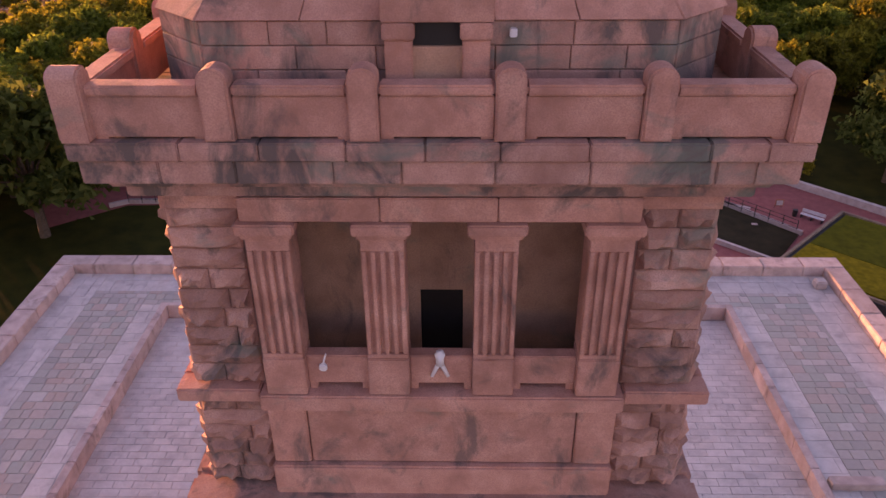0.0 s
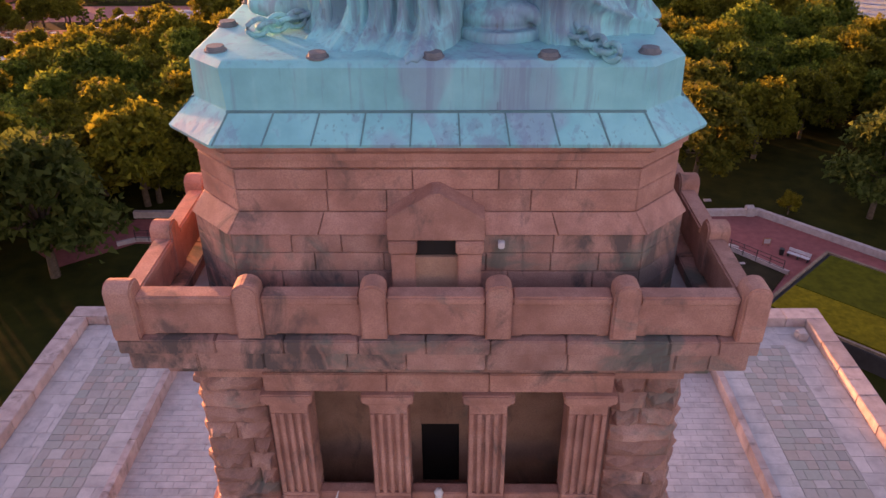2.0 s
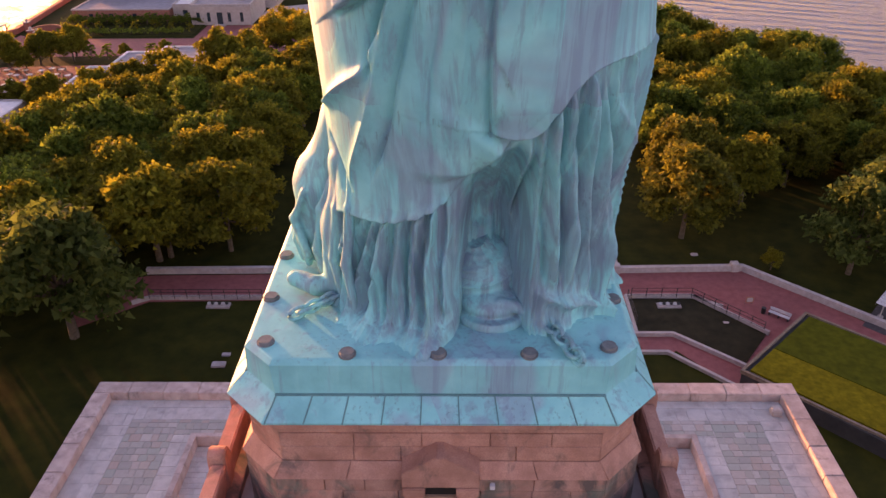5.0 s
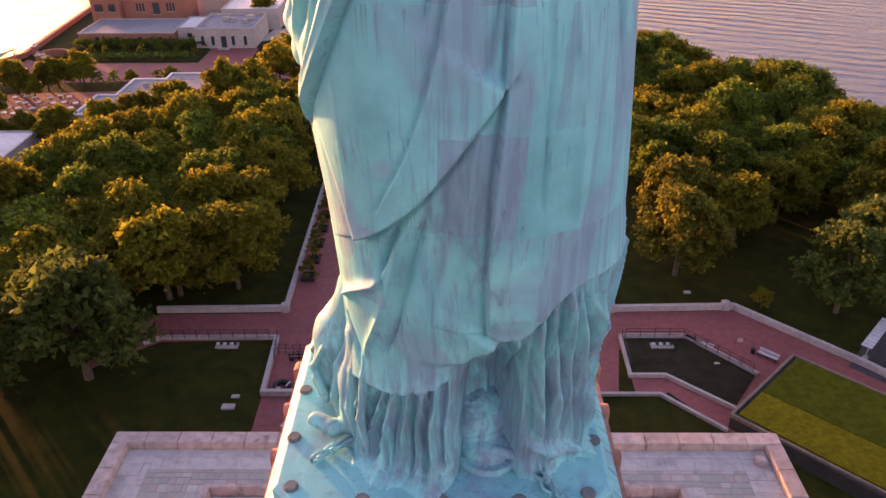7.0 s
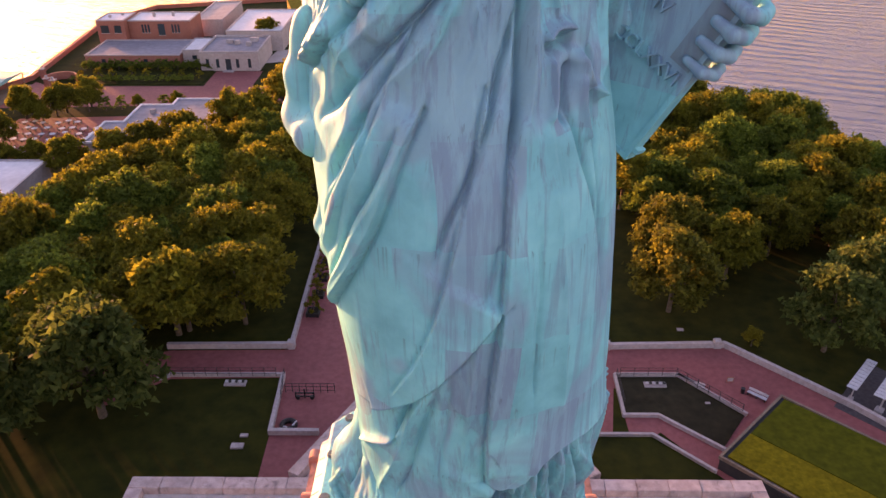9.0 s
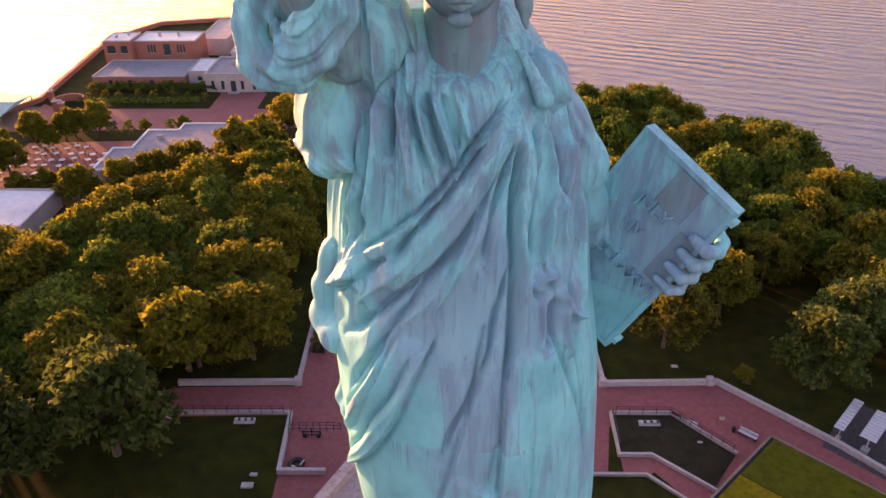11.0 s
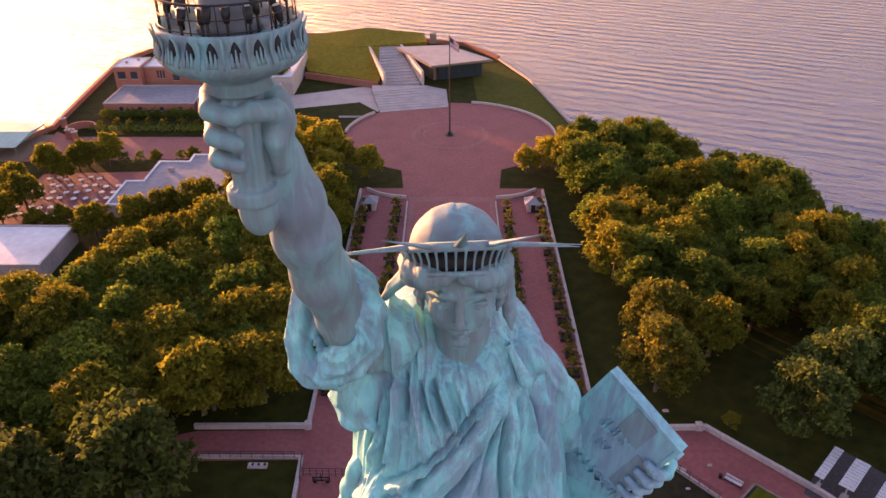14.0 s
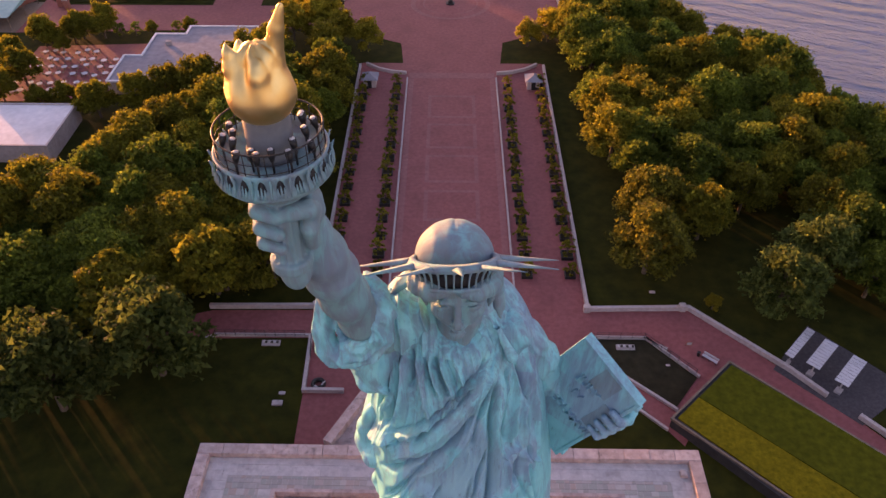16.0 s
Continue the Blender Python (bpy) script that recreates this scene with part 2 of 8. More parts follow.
def slate_mat():
    k = Nodes("mixed_slate_flags")
    g = k.n("ShaderNodeNewGeometry").outputs["Random Per Island"]
    g = k.math('FRACT', k.math('ADD', g, k.n("ShaderNodeObjectInfo").outputs["Random"]))
    c = k.ramp(g, (0.0, (0.31, 0.31, 0.29)), (0.3, (0.41, 0.38, 0.36)), (0.55, (0.33, 0.36, 0.33)), (0.8, (0.42, 0.33, 0.29)), (1.0, (0.48, 0.46, 0.45)))
    c = k.mix(k.math('MULTIPLY', k.noise(k.place(), 3.0, 5), 0.4), c, (0.16, 0.15, 0.14))
    k.bump(k.noise(k.place(), 8.0, 4), 0.3, 0.02)
    return k.done(c, 0.75, 0, 0.3)


SLATE = slate_mat()


def water_mat():
    k = Nodes("harbour_water")
    g = k.n("ShaderNodeNewGeometry")
    turn = k.n("ShaderNodeMapping", Vector=g.outputs["Position"], Rotation=(0.0, 0.0, radians(24))).outputs["Vector"]
    wave = k.n("ShaderNodeTexWave", Vector=turn, Scale=0.05, Distortion=5.0, Detail=3.0)
    wave.bands_direction = 'Y'
    wave.inputs["Detail Scale"].default_value, wave.inputs["Detail Roughness"].default_value = 0.55, 0.6
    mid = k.noise(k.n("ShaderNodeMapping", Vector=turn, Scale=(0.07, 0.26, 0.2)).outputs["Vector"], 1.0, 3, 0.6, 0.5)
    small = k.noise(k.n("ShaderNodeMapping", Vector=turn, Scale=(0.35, 1.1, 0.2)).outputs["Vector"], 1.0, 4, 0.62, 0.4)
    calm = k.ramp(k.noise(k.place((0.012, 0.02, 0.2)), 1.0, 2, 0.5), (0.35, 0.1), (0.65, 1.0))
    h = k.math('ADD', k.math('MULTIPLY', wave.outputs["Fac"], k.math('MULTIPLY', calm, 0.5)), k.math('ADD', k.math('MULTIPLY', mid, 0.95), k.math('MULTIPLY', small, 0.42)))
    k.bump(h, 1.0, 4.8)
    k.put(k.b.inputs["Specular Tint"], (0.70, 0.88, 1.0))
    return k.done((0.14, 0.21, 0.37), 0.16, 0.0, 0.58)


WATER = water_mat()


def glass_mat():
    k = Nodes("window_glass")
    return k.done((0.03, 0.045, 0.05), 0.06, 0.0, 0.8)


GLASS = glass_mat()

# ---- building tools ----
def empty(name, x=0, y=0, z=0, **tags):
    ob = new(name)
    ob.matrix_world = pose(x, y, z)
    return tagged(ob, **tags)


def link_mesh(name, mesh, mats, parent=None, label="", smooth=False):
    for m in (mats if isinstance(mats, (list, tuple)) else [mats]):
        mesh.materials.append(m)
    if smooth:
        mesh.polygons.foreach_set("use_smooth", [True] * len(mesh.polygons))
    ob = new(name, mesh)
    if parent:
        ob.parent = parent
    return tagged(ob, label=label)


def part(name, bm, mats, parent=None, label="", smooth=False):
    mesh = bpy.data.meshes.new(name)
    bmesh.ops.recalc_face_normals(bm, faces=bm.faces)
    bm.to_mesh(mesh)
    bm.free()
    return link_mesh(name, mesh, mats, parent, label, smooth)


def box(bm, x0, x1, y0, y1, z0, z1, bevel=0.0):
    r = bmesh.ops.create_cube(bm, size=1.0)
    for v in r["verts"]:
        v.co = Vector((x0 + (v.co.x + 0.5) * (x1 - x0), y0 + (v.co.y + 0.5) * (y1 - y0), z0 + (v.co.z + 0.5) * (z1 - z0)))
    if bevel:
        es = list({e for v in r["verts"] for e in v.link_edges})
        bmesh.ops.bevel(bm, geom=es, offset=bevel, segments=2, affect='EDGES')


def boxes(*specs, bevel=0.0):
    bm = bmesh.new()
    for s in specs:
        box(bm, *s, bevel=bevel)
    return bm


def cyl(bm, x, y, z0, z1, r0, r1=None, n=20, m=None):
    r1 = r0 if r1 is None else r1
    r = bmesh.ops.create_cone(bm, cap_ends=True, segments=n, radius1=r0, radius2=r1, depth=z1 - z0, matrix=Matrix.Translation((x, y, (z0 + z1) / 2)))
    if m:
        bmesh.ops.transform(bm, matrix=m, verts=r["verts"])
    return r["verts"]


def bar(bm, a, b, r0, r1=None, n=8):
    """A round bar between two points."""
    a, b = Vector(a), Vector(b)
    q = (b - a).to_track_quat('Z', 'Y').to_matrix().to_4x4()
    r1 = r0 if r1 is None else r1
    return bmesh.ops.create_cone(bm, cap_ends=True, segments=n, radius1=r0, radius2=r1, depth=(b - a).length,
                                 matrix=Matrix.Translation((a + b) / 2) @ q)["verts"]


def slab(bm, outline, z0, z1):
    """A flat plate of any outline."""
    low = [bm.verts.new((x, y, z0)) for x, y in outline]
    top = [bm.verts.new((x, y, z1)) for x, y in outline]
    bm.faces.new(low[::-1])
    bm.faces.new(top)
    k = len(low)
    for i in range(k):
        bm.faces.new((low[i], low[(i + 1) % k], top[(i + 1) % k], top[i]))
    return bm


def strip(bm, line, width, z0, z1, shift=0.0):
    """A wall or kerb along a line of points, mitred at the bends."""
    pts = [Vector((*p, 0)) for p in line]
    left, right = [], []
    for i, p in enumerate(pts):
        d0 = (p - pts[i - 1]).normalized() if i else (pts[1] - p).normalized()
        d1 = (pts[i + 1] - p).normalized() if i < len(pts) - 1 else d0
        t = (d0 + d1).normalized()
        nrm = Vector((-t.y, t.x, 0)) / max(0.4, t.dot(d1))
        left.append(p + nrm * (width / 2 + shift))
        right.append(p - nrm * (width / 2 - shift))
    for i in range(len(pts) - 1):
        q = [left[i], left[i + 1], right[i + 1], right[i]]
        slab(bm, [(v.x, v.y) for v in q], z0, z1)
    return bm


def lathe(bm, cx, cy, profile, n=32):
    """A turned body: profile of (radius, z) from bottom to top."""
    rings = [[bm.verts.new((cx + r * math.cos(2 * math.pi * i / n), cy + r * math.sin(2 * math.pi * i / n), z)) for i in range(n)] for r, z in profile]
    for a, b in zip(rings, rings[1:]):
        for i in range(n):
            bm.faces.new((a[i], a[(i + 1) % n], b[(i + 1) % n], b[i]))
    bm.faces.new(rings[0][::-1])
    bm.faces.new(rings[-1])
    return bm

# ---- water, island, walks ----
def walk_pt(u, y):
    """A point of the straight promenade: u metres right of its middle line."""
    return (-0.07 - 0.0113 * y + u, y)


bm = bmesh.new()
slab(bm, [(-2600, -1500), (2600, -1500), (2600, 3400), (-2600, 3400)], -3.2, -2.2)
tagged(part("water", bm, WATER), label="rippled grey harbour water under an evening sky", category="water", kind="structure")

SHORE = [(15, 287), (25, 262), (34, 222), (47, 206), (70, 188), (86, 168), (95, 142), (104, 105), (112, 55), (102, -5), (62, -64), (-64, -84),
         (-134, -24), (-152, 78), (-144, 150), (-138, 190), (-124, 216), (-129, 282), (-118, 306), (-64, 320), (-28, 316), (2, 306)]
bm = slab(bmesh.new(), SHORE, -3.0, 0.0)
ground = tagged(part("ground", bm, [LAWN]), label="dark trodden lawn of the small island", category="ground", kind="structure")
seawall = tagged(part("seawall", strip(bmesh.new(), SHORE[:6], 0.9, -3.1, 0.8), CONCRETE), label="pale concrete sea wall along the shore", category="wall", kind="structure")
tagged(part("seawall", strip(bmesh.new(), SHORE[15:] + SHORE[:1], 1.2, -3.1, 1.4), BRICK), label="brick-faced sea wall with a flat coping", category="wall", kind="structure")

# promenade, plaza and the cross walk round the fort
bm = slab(bmesh.new(), [walk_pt(-23, 80), walk_pt(23, 80), walk_pt(23, 176), walk_pt(-23, 176)], -0.3, 0.03)
tagged(part("pavement", bm, BRICK_PAVE), label="red brick promenade leading to the plaza", category="pavement", kind="structure")
FLAG = (-2.85, 212.0)
bm = slab(bmesh.new(), [(FLAG[0] + 31 * math.cos(a), FLAG[1] + 27.5 * math.sin(a)) for a in np.linspace(0, 2 * math.pi, 72, endpoint=False)], -0.3, 0.034)
tagged(part("plaza", bm, BRICK_PAVE), label="round red brick plaza under the flagpole", category="pavement", kind="structure")
bm = slab(bmesh.new(), [walk_pt(-12, 172), walk_pt(12, 172), walk_pt(14, 192), walk_pt(-14, 192)], -0.3, 0.038)
tagged(part("pavement", bm, BRICK_PAVE), label="red brick neck between promenade and plaza", category="pavement", kind="structure")
bm = slab(bmesh.new(), [(-48, 86), (-42, 88), (39.5, 89.5), (57, 70.5), (70, 54), (84, 40), (78, 32), (58, 58), (42.5, 75), (37, 75), (31, 82), (-24, 82), (-40, 81.6), (-47, 76), (-52, 80)], -0.3, 0.026)
tagged(part("pavement", bm, BRICK_PAVE), label="red brick walk round the old fort", category="pavement", kind="structure")
bm = slab(bmesh.new(), [(-23.6, 56), (17, 56), (22, 82.5), (-24, 82.5)], -0.3, 0.022)
tagged(part("pavement", bm, BRICK_PAVE), label="red brick forecourt behind the fort wall", category="pavement", kind="structure")
bm = slab(bmesh.new(), [(22, 68.5), (26, 71.5), (33, 62), (42, 75), (38, 75), (33, 70), (26, 74.3), (22, 74.3)], -0.3, 0.03)
tagged(part("pavement", bm, BRICK_PAVE), label="red brick side path between two lawns", category="pavement", kind="structure")

# grey pattern bands in the promenade
bm = bmesh.new()
for y0 in (100, 112.5, 125, 137.5, 150):
    for (u0, u1, a, b) in ((-5.6, 5.6, y0, y0 + 0.8), (-5.6, 5.6, y0 + 9.2, y0 + 10), (-5.6, -4.8, y0 + 0.8, y0 + 9.2), (4.8, 5.6, y0 + 0.8, y0 + 9.2)):
        slab(bm, [walk_pt(u0, a), walk_pt(u1, a), walk_pt(u1, b), walk_pt(u0, b)], 0.0, 0.04)
for (u0, u1) in ((-10.6, -9.4), (9.4, 10.6)):
    slab(bm, [walk_pt(u0, 92), walk_pt(u1, 92), walk_pt(u1, 168), walk_pt(u0, 168)], 0.0, 0.04)
slab(bm, [walk_pt(-10.6, 168.2), walk_pt(10.6, 168.2), walk_pt(10.6, 171), walk_pt(-10.6, 171)], 0.0, 0.046)
n = 64
for i in range(n):
    a0, a1 = 2 * math.pi * i / n, 2 * math.pi * (i + 1) / n
    for r0, r1 in ((10.2, 11.6), (7.6, 8.0)):
        slab(bm, [(FLAG[0] + r * math.cos(a), FLAG[1] + r * 0.92 * math.sin(a)) for r, a in ((r0, a0), (r1, a0), (r1, a1), (r0, a1))], 0.0, 0.05)
tagged(part("paving_band", bm, GREY_BAND), label="grey brick bands laid as frames and a ring", category="pavement", kind="structure")

tagged(part("lawn", slab(bmesh.new(), [(28.6, 203), (33.4, 221), (24.6, 260), (15, 283), (4, 280), (6, 241), (16, 234), (24, 224), (28, 214)], -0.2, 0.012), MEADOW), label="mown green lawn between plaza and shore", category="lawn", kind="structure")

# kerbs and low walls
for u in (-11.0, 11.0):
    tagged(part("kerb", strip(bmesh.new(), [walk_pt(u, 92), walk_pt(u, 168)], 0.35, -0.2, 0.5), KERB), label="long pale granite kerb beside the promenade", category="kerb", kind="structure")
for u in (-23.2, 23.2):
    tagged(part("low_wall", strip(bmesh.new(), [walk_pt(u, 89), walk_pt(u, 174)], 0.55, -0.3, 0.95), KERB), label="low pale stone wall along the promenade", category="wall", kind="structure")
for line in ([(-42.6, 88.6), (-24.4, 88.9)], [(22.0, 88.9), (39.4, 89.4), (52.4, 76.3), (56.5, 71.2)], [(60.0, 67.5), (70.5, 55), (85, 41)]):
    tagged(part("low_wall", strip(bmesh.new(), line, 0.6, -0.3, 0.9), KERB), label="low pale stone wall with a flat top", category="wall", kind="structure")
for x, y in ((38.3, 89.4), (-24.3, 88.9), (22.0, 88.9)):
    tagged(part("wall_pier", boxes((x - 0.55, x + 0.55, y - 0.55, y + 0.55, -0.2, 1.25), bevel=0.08), KERB), label="square pale stone pier at the wall's corner", category="pier")
for line in ([(-42, 81), (-40, 82.2), (-24.6, 82.3)], [(22.1, 82.6), (30.9, 82.6), (32.5, 81), (34, 80.2)], [(30.9, 82.6), (37.9, 74.6)], [(22.1, 82.6), (21.9, 74.4), (26.3, 74.4), (33.2, 68.2)], [(16.5, 70.8), (24.8, 70.8), (31, 64.6)]):
    tagged(part("garden_kerb", strip(bmesh.new(), line, 0.4, -0.2, 0.55), KERB), label="pale stone kerb round a garden bed", category="kerb", kind="structure")
tagged(part("garden_kerb", strip(bmesh.new(), [(-24.2, 82.3), (-23.7, 70.9), (-17.5, 70.9)], 0.55, -0.2, 0.8), KERB), label="low pale wall at the forecourt's corner", category="wall", kind="structure")
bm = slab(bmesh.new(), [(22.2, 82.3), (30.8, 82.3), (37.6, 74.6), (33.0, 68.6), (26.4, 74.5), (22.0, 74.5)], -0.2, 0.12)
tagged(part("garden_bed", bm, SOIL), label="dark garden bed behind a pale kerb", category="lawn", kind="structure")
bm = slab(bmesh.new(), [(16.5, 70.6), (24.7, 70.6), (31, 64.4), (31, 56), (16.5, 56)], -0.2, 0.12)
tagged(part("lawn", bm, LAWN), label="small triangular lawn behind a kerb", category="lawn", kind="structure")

# grassed roof of the fort's star point
FORT = [(42.6, 76.3), (31.4, 65.4), (58.0, 38.0), (82.0, 30.0), (84.0, 36.0)]
bm = slab(bmesh.new(), FORT, -0.2, 1.9)
PANEL = plain("dark_weathered_panel", (0.028, 0.026, 0.028), (0.05, 0.046, 0.046), 1.0, 0.8, 0, 0.2)
fort = tagged(part("star_point", bm, PANEL), label="fort's star point with a planted green roof", category="roof", kind="structure")
A, B = Vector((42.6, 76.3, 0)), Vector((31.4, 65.4, 0))
along = Vector((0.72, -0.69, 0)).normalized()
def on_fort(f, d):
    p = A + (B - A) * f + along * d
    return (p.x, p.y)
part("sedum_bed", slab(bmesh.new(), [on_fort(0.03, 0.6), on_fort(0.6, 0.6), on_fort(0.54, 52), on_fort(-0.05, 52)], 1.8, 2.1), SEDUM, fort, "short green sedum turf")
part("sedum_bed", slab(bmesh.new(), [on_fort(0.61, 0.6), on_fort(0.96, 0.6), on_fort(1.0, 52), on_fort(0.55, 52)], 1.8, 2.12), SEDUM_PALE, fort, "yellow flowering sedum turf")
part("roof_edge", strip(bmesh.new(), [on_fort(1.0, 52), on_fort(1.0, 0), on_fort(0, 0), on_fort(0, 52)], 0.3, 1.7, 2.16), TIMBER, fort)

# ---- terrace round the pedestal ----
TX, TY, TH = -1.2, 22.85, 32.9
bm = boxes((TX - TH, TX + TH, TY - TH, TY + TH, -0.5, 5.6))
terrace = tagged(part("terrace", bm, COPING), label="broad square granite terrace of the old fort", category="terrace", kind="structure")
e = TH
for (x0, x1, y0, y1) in ((-e, e, e - 1.6, e), (-e, e, -e, -e + 1.6), (-e, -e + 1.6, -e + 1.6, e - 1.6), (e - 1.6, e, -e + 1.6, e - 1.6)):
    L, n = (x1 - x0, 0) if x1 - x0 > y1 - y0 else (y1 - y0, 1)
    k = round(L / 3.3)
    for i in range(k):                                                 # one block after another, a joint between
        a, b = i * L / k + 0.012, (i + 1) * L / k - 0.012
        r = (x0 + a, x0 + b, y0, y1) if n == 0 else (x0, x1, y0 + a, y0 + b)
        part("parapet_block", boxes((TX + r[0], TX + r[1], TY + r[2], TY + r[3], 5.5, 8.45 + 0.012 * ((i * 7) % 3)), bevel=0.06), COPING, terrace)
IN = 22.1
for (x0, x1, y0, y1) in ((-e + 1.6, -IN, -e + 1.6, e - 1.6), (IN, e - 1.6, -e + 1.6, e - 1.6), (-IN, IN, 26.75, e - 1.6), (-IN, IN, -e + 1.6, -26.75)):
    part("walkway", boxes((TX + x0, TX + x1, TY + y0, TY + y1, 5.5, 7.55)), PAVER, terrace, "pale stone upper walkway")
for (x0, x1, y0, y1) in ((-IN - 0.3, -IN + 0.25, -26.75, 26.75), (IN - 0.25, IN + 0.3, -26.75, 26.75), (-IN + 0.25, IN - 0.25, 26.25, 26.75), (-IN + 0.25, IN - 0.25, -26.75, -26.25)):
    L, n = (x1 - x0, 0) if x1 - x0 > y1 - y0 else (y1 - y0, 1)
    k = round(L / 2.4)
    for i in range(k):
        a, b = i * L / k + 0.01, (i + 1) * L / k - 0.01
        r = (x0 + a, x0 + b, y0, y1) if n == 0 else (x0, x1, y0 + a, y0 + b)
        part("wall_block", boxes((TX + r[0], TX + r[1], TY + r[2], TY + r[3], 5.5, 7.82), bevel=0.03), COPING, terrace, "pale granite coping stone of the court wall")

# salient of the fort wall behind the terrace
bm = slab(bmesh.new(), [(-17.6, 55.7), (-11.5, 68.5), (8.5, 68.5), (14.9, 55.7)], -0.2, 7.2)
salient = tagged(part("fort_salient", bm, COPING), label="granite salient of the fort wall with a parapet", category="wall", kind="structure")
part("parapet", strip(bmesh.new(), [(-17.3, 56.3), (-11.2, 68.0), (8.3, 68.0), (14.6, 56.3)], 1.3, 7.0, 8.42), COPING, salient)
# loose stone on the walkway, drain cover, a stub of wall
tagged(part("wall_stub", boxes((21.3, 24.4, 31.1, 31.8, 7.56, 8.05), bevel=0.04), COPING), label="short pale stub of wall on the walkway", category="wall", kind="structure")
tagged(part("stone_block", boxes((28.7, 29.6, 52.0, 52.9, 7.56, 8.3), bevel=0.1), KERB), label="pale square stone block on the walkway", category="block")
tagged(part("drain_cover", boxes((-30.9, -30.1, 51.4, 52.2, 7.55, 7.58)), IRON), label="square iron drain cover in the paving", category="drain cover")

# ---- the pedestal ----
CX, CY = -0.58, 22.85
ped = empty("pedestal", CX, CY, 5.6, label="tall pink granite pedestal with a loggia and balcony", category="pedestal")


def ppart(name, bm, mats=None, label="", parent=None, smooth=False):
    """A part of the pedestal, given round its own axis at world heights."""
    bmesh.ops.transform(bm, matrix=Matrix.Translation((0, 0, -5.6)), verts=bm.verts)
    return part(name, bm, mats or GRANITE, parent or ped, label, smooth)


def octa(half, cut):
    a, b = half, half - cut
    return [(-b, -a), (b, -a), (a, -b), (a, b), (b, a), (-b, a), (-a, b), (-a, -b)]


def stack(bm, levels):
    """Octagonal body from levels of (half width, corner cut, z)."""
    rings = [[bm.verts.new((x, y, z)) for x, y in octa(h, c)] for h, c, z in levels]
    for a, b in zip(rings, rings[1:]):
        for i in range(8):
            bm.faces.new((a[i], a[(i + 1) % 8], b[(i + 1) % 8], b[i]))
    bm.faces.new(rings[0][::-1])
    bm.faces.new(rings[-1])
    return bm


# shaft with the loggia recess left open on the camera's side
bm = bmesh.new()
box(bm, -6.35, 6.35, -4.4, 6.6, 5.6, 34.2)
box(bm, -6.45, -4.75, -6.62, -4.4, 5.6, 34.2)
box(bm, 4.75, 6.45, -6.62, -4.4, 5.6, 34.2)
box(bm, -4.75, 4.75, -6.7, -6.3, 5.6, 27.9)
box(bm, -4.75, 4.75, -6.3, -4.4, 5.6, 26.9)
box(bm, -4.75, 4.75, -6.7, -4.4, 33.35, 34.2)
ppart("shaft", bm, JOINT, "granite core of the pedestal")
for r in ((-4.6, -0.64, 26.95, 33.35), (0.6, 4.6, 26.95, 33.35), (-0.635, 0.595, 29.68, 33.35)):
    ppart("back_wall", boxes((r[0], r[1], -4.55, -4.39, r[2], r[3])), RECESS, "brown shaded wall inside the loggia")
# a thin sheet on the wall, coloured as the unlit depth behind it
ppart("doorway", boxes((-0.64, 0.6, -4.44, -4.41, 27.0, 29.68)), DARK, "near-black sheet for the shade inside the loggia doorway")
ppart("loggia_floor", boxes((-4.6, 4.6, -6.29, -4.4, 26.9, 27.0)), RECESS)

# lower panel and base
ppart("panel", boxes((-3.75, 3.75, -7.02, -6.6, 25.3, 27.4), bevel=0.04), GRANITE)
for s in (-1, 1):
    ppart("panel_block", boxes((min(s * 3.78, s * 4.85), max(s * 3.78, s * 4.85), -7.06, -6.6, 25.3, 27.4), bevel=0.04), GRANITE)
ppart("base_course", boxes((-4.9, 4.9, -7.2, -6.6, 22.0, 25.26), bevel=0.06), GRANITE, "smooth granite base course")
for half, width, z0, z1, bv in ((7.6, 1.2, 19.5, 24.2, 0.15), (8.6, 2.2, 5.6, 19.4, 0.2)):
    i = half - width
    for r in ((-half, half, -half, -i), (-half, half, i, half), (-half, -i, -i, i), (i, half, -i, i)):
        ppart("footing", boxes((*r, z0, z1), bevel=bv), ROUGH, "battered rock-faced footing of the pedestal")

# sill ledge
ppart("sill", boxes((-4.95, 4.95, -7.3, -6.5, 27.45, 27.98), bevel=0.05), GRANITE, "projecting granite sill")
for s in (-1, 1):
    a, b = sorted((s * 4.97, s * 7.3))
    ppart("sill_return", boxes((a, b, -7.05, -6.3, 27.55, 28.0), bevel=0.05), GRANITE)
    a, b = sorted((s * 6.3, s * 7.3))
    ppart("side_sill", boxes((a, b, -6.28, 7.05, 27.55, 28.0), bevel=0.05), GRANITE)

# four fluted piers with capitals
for i in range(4):
    x = -4.16 + 2.775 * i
    pier = tagged(ppart("pier", boxes((x - 0.55, x + 0.55, -7.22, -6.3, 28.0, 29.22), bevel=0.03)), label="square pier block")
    core = ppart("fluted_shaft", boxes((x - 0.53, x + 0.53, -7.07, -6.2, 29.22, 32.85), bevel=0.02), GRANITE, "fluted granite shaft")
    for k in range(5):
        a = -0.53 + 0.2325 * k
        ppart("fillet", boxes((x + a, x + a + 0.13, -7.18, -7.068, 29.36, 32.5), bevel=0.02), GRANITE, "", core)
    for z0, z1 in ((32.503, 32.85), (29.223, 29.357)):
        ppart("band", boxes((x - 0.53, x + 0.53, -7.18, -7.068, z0, z1), bevel=0.015), GRANITE, "", core)
    ppart("capital_neck", boxes((x - 0.62, x + 0.62, -7.27, -6.2, 32.86, 33.0), bevel=0.03), GRANITE)
    ppart("capital", boxes((x - 0.72, x + 0.72, -7.37, -6.15, 33.0, 33.3), bevel=0.04), GRANITE)
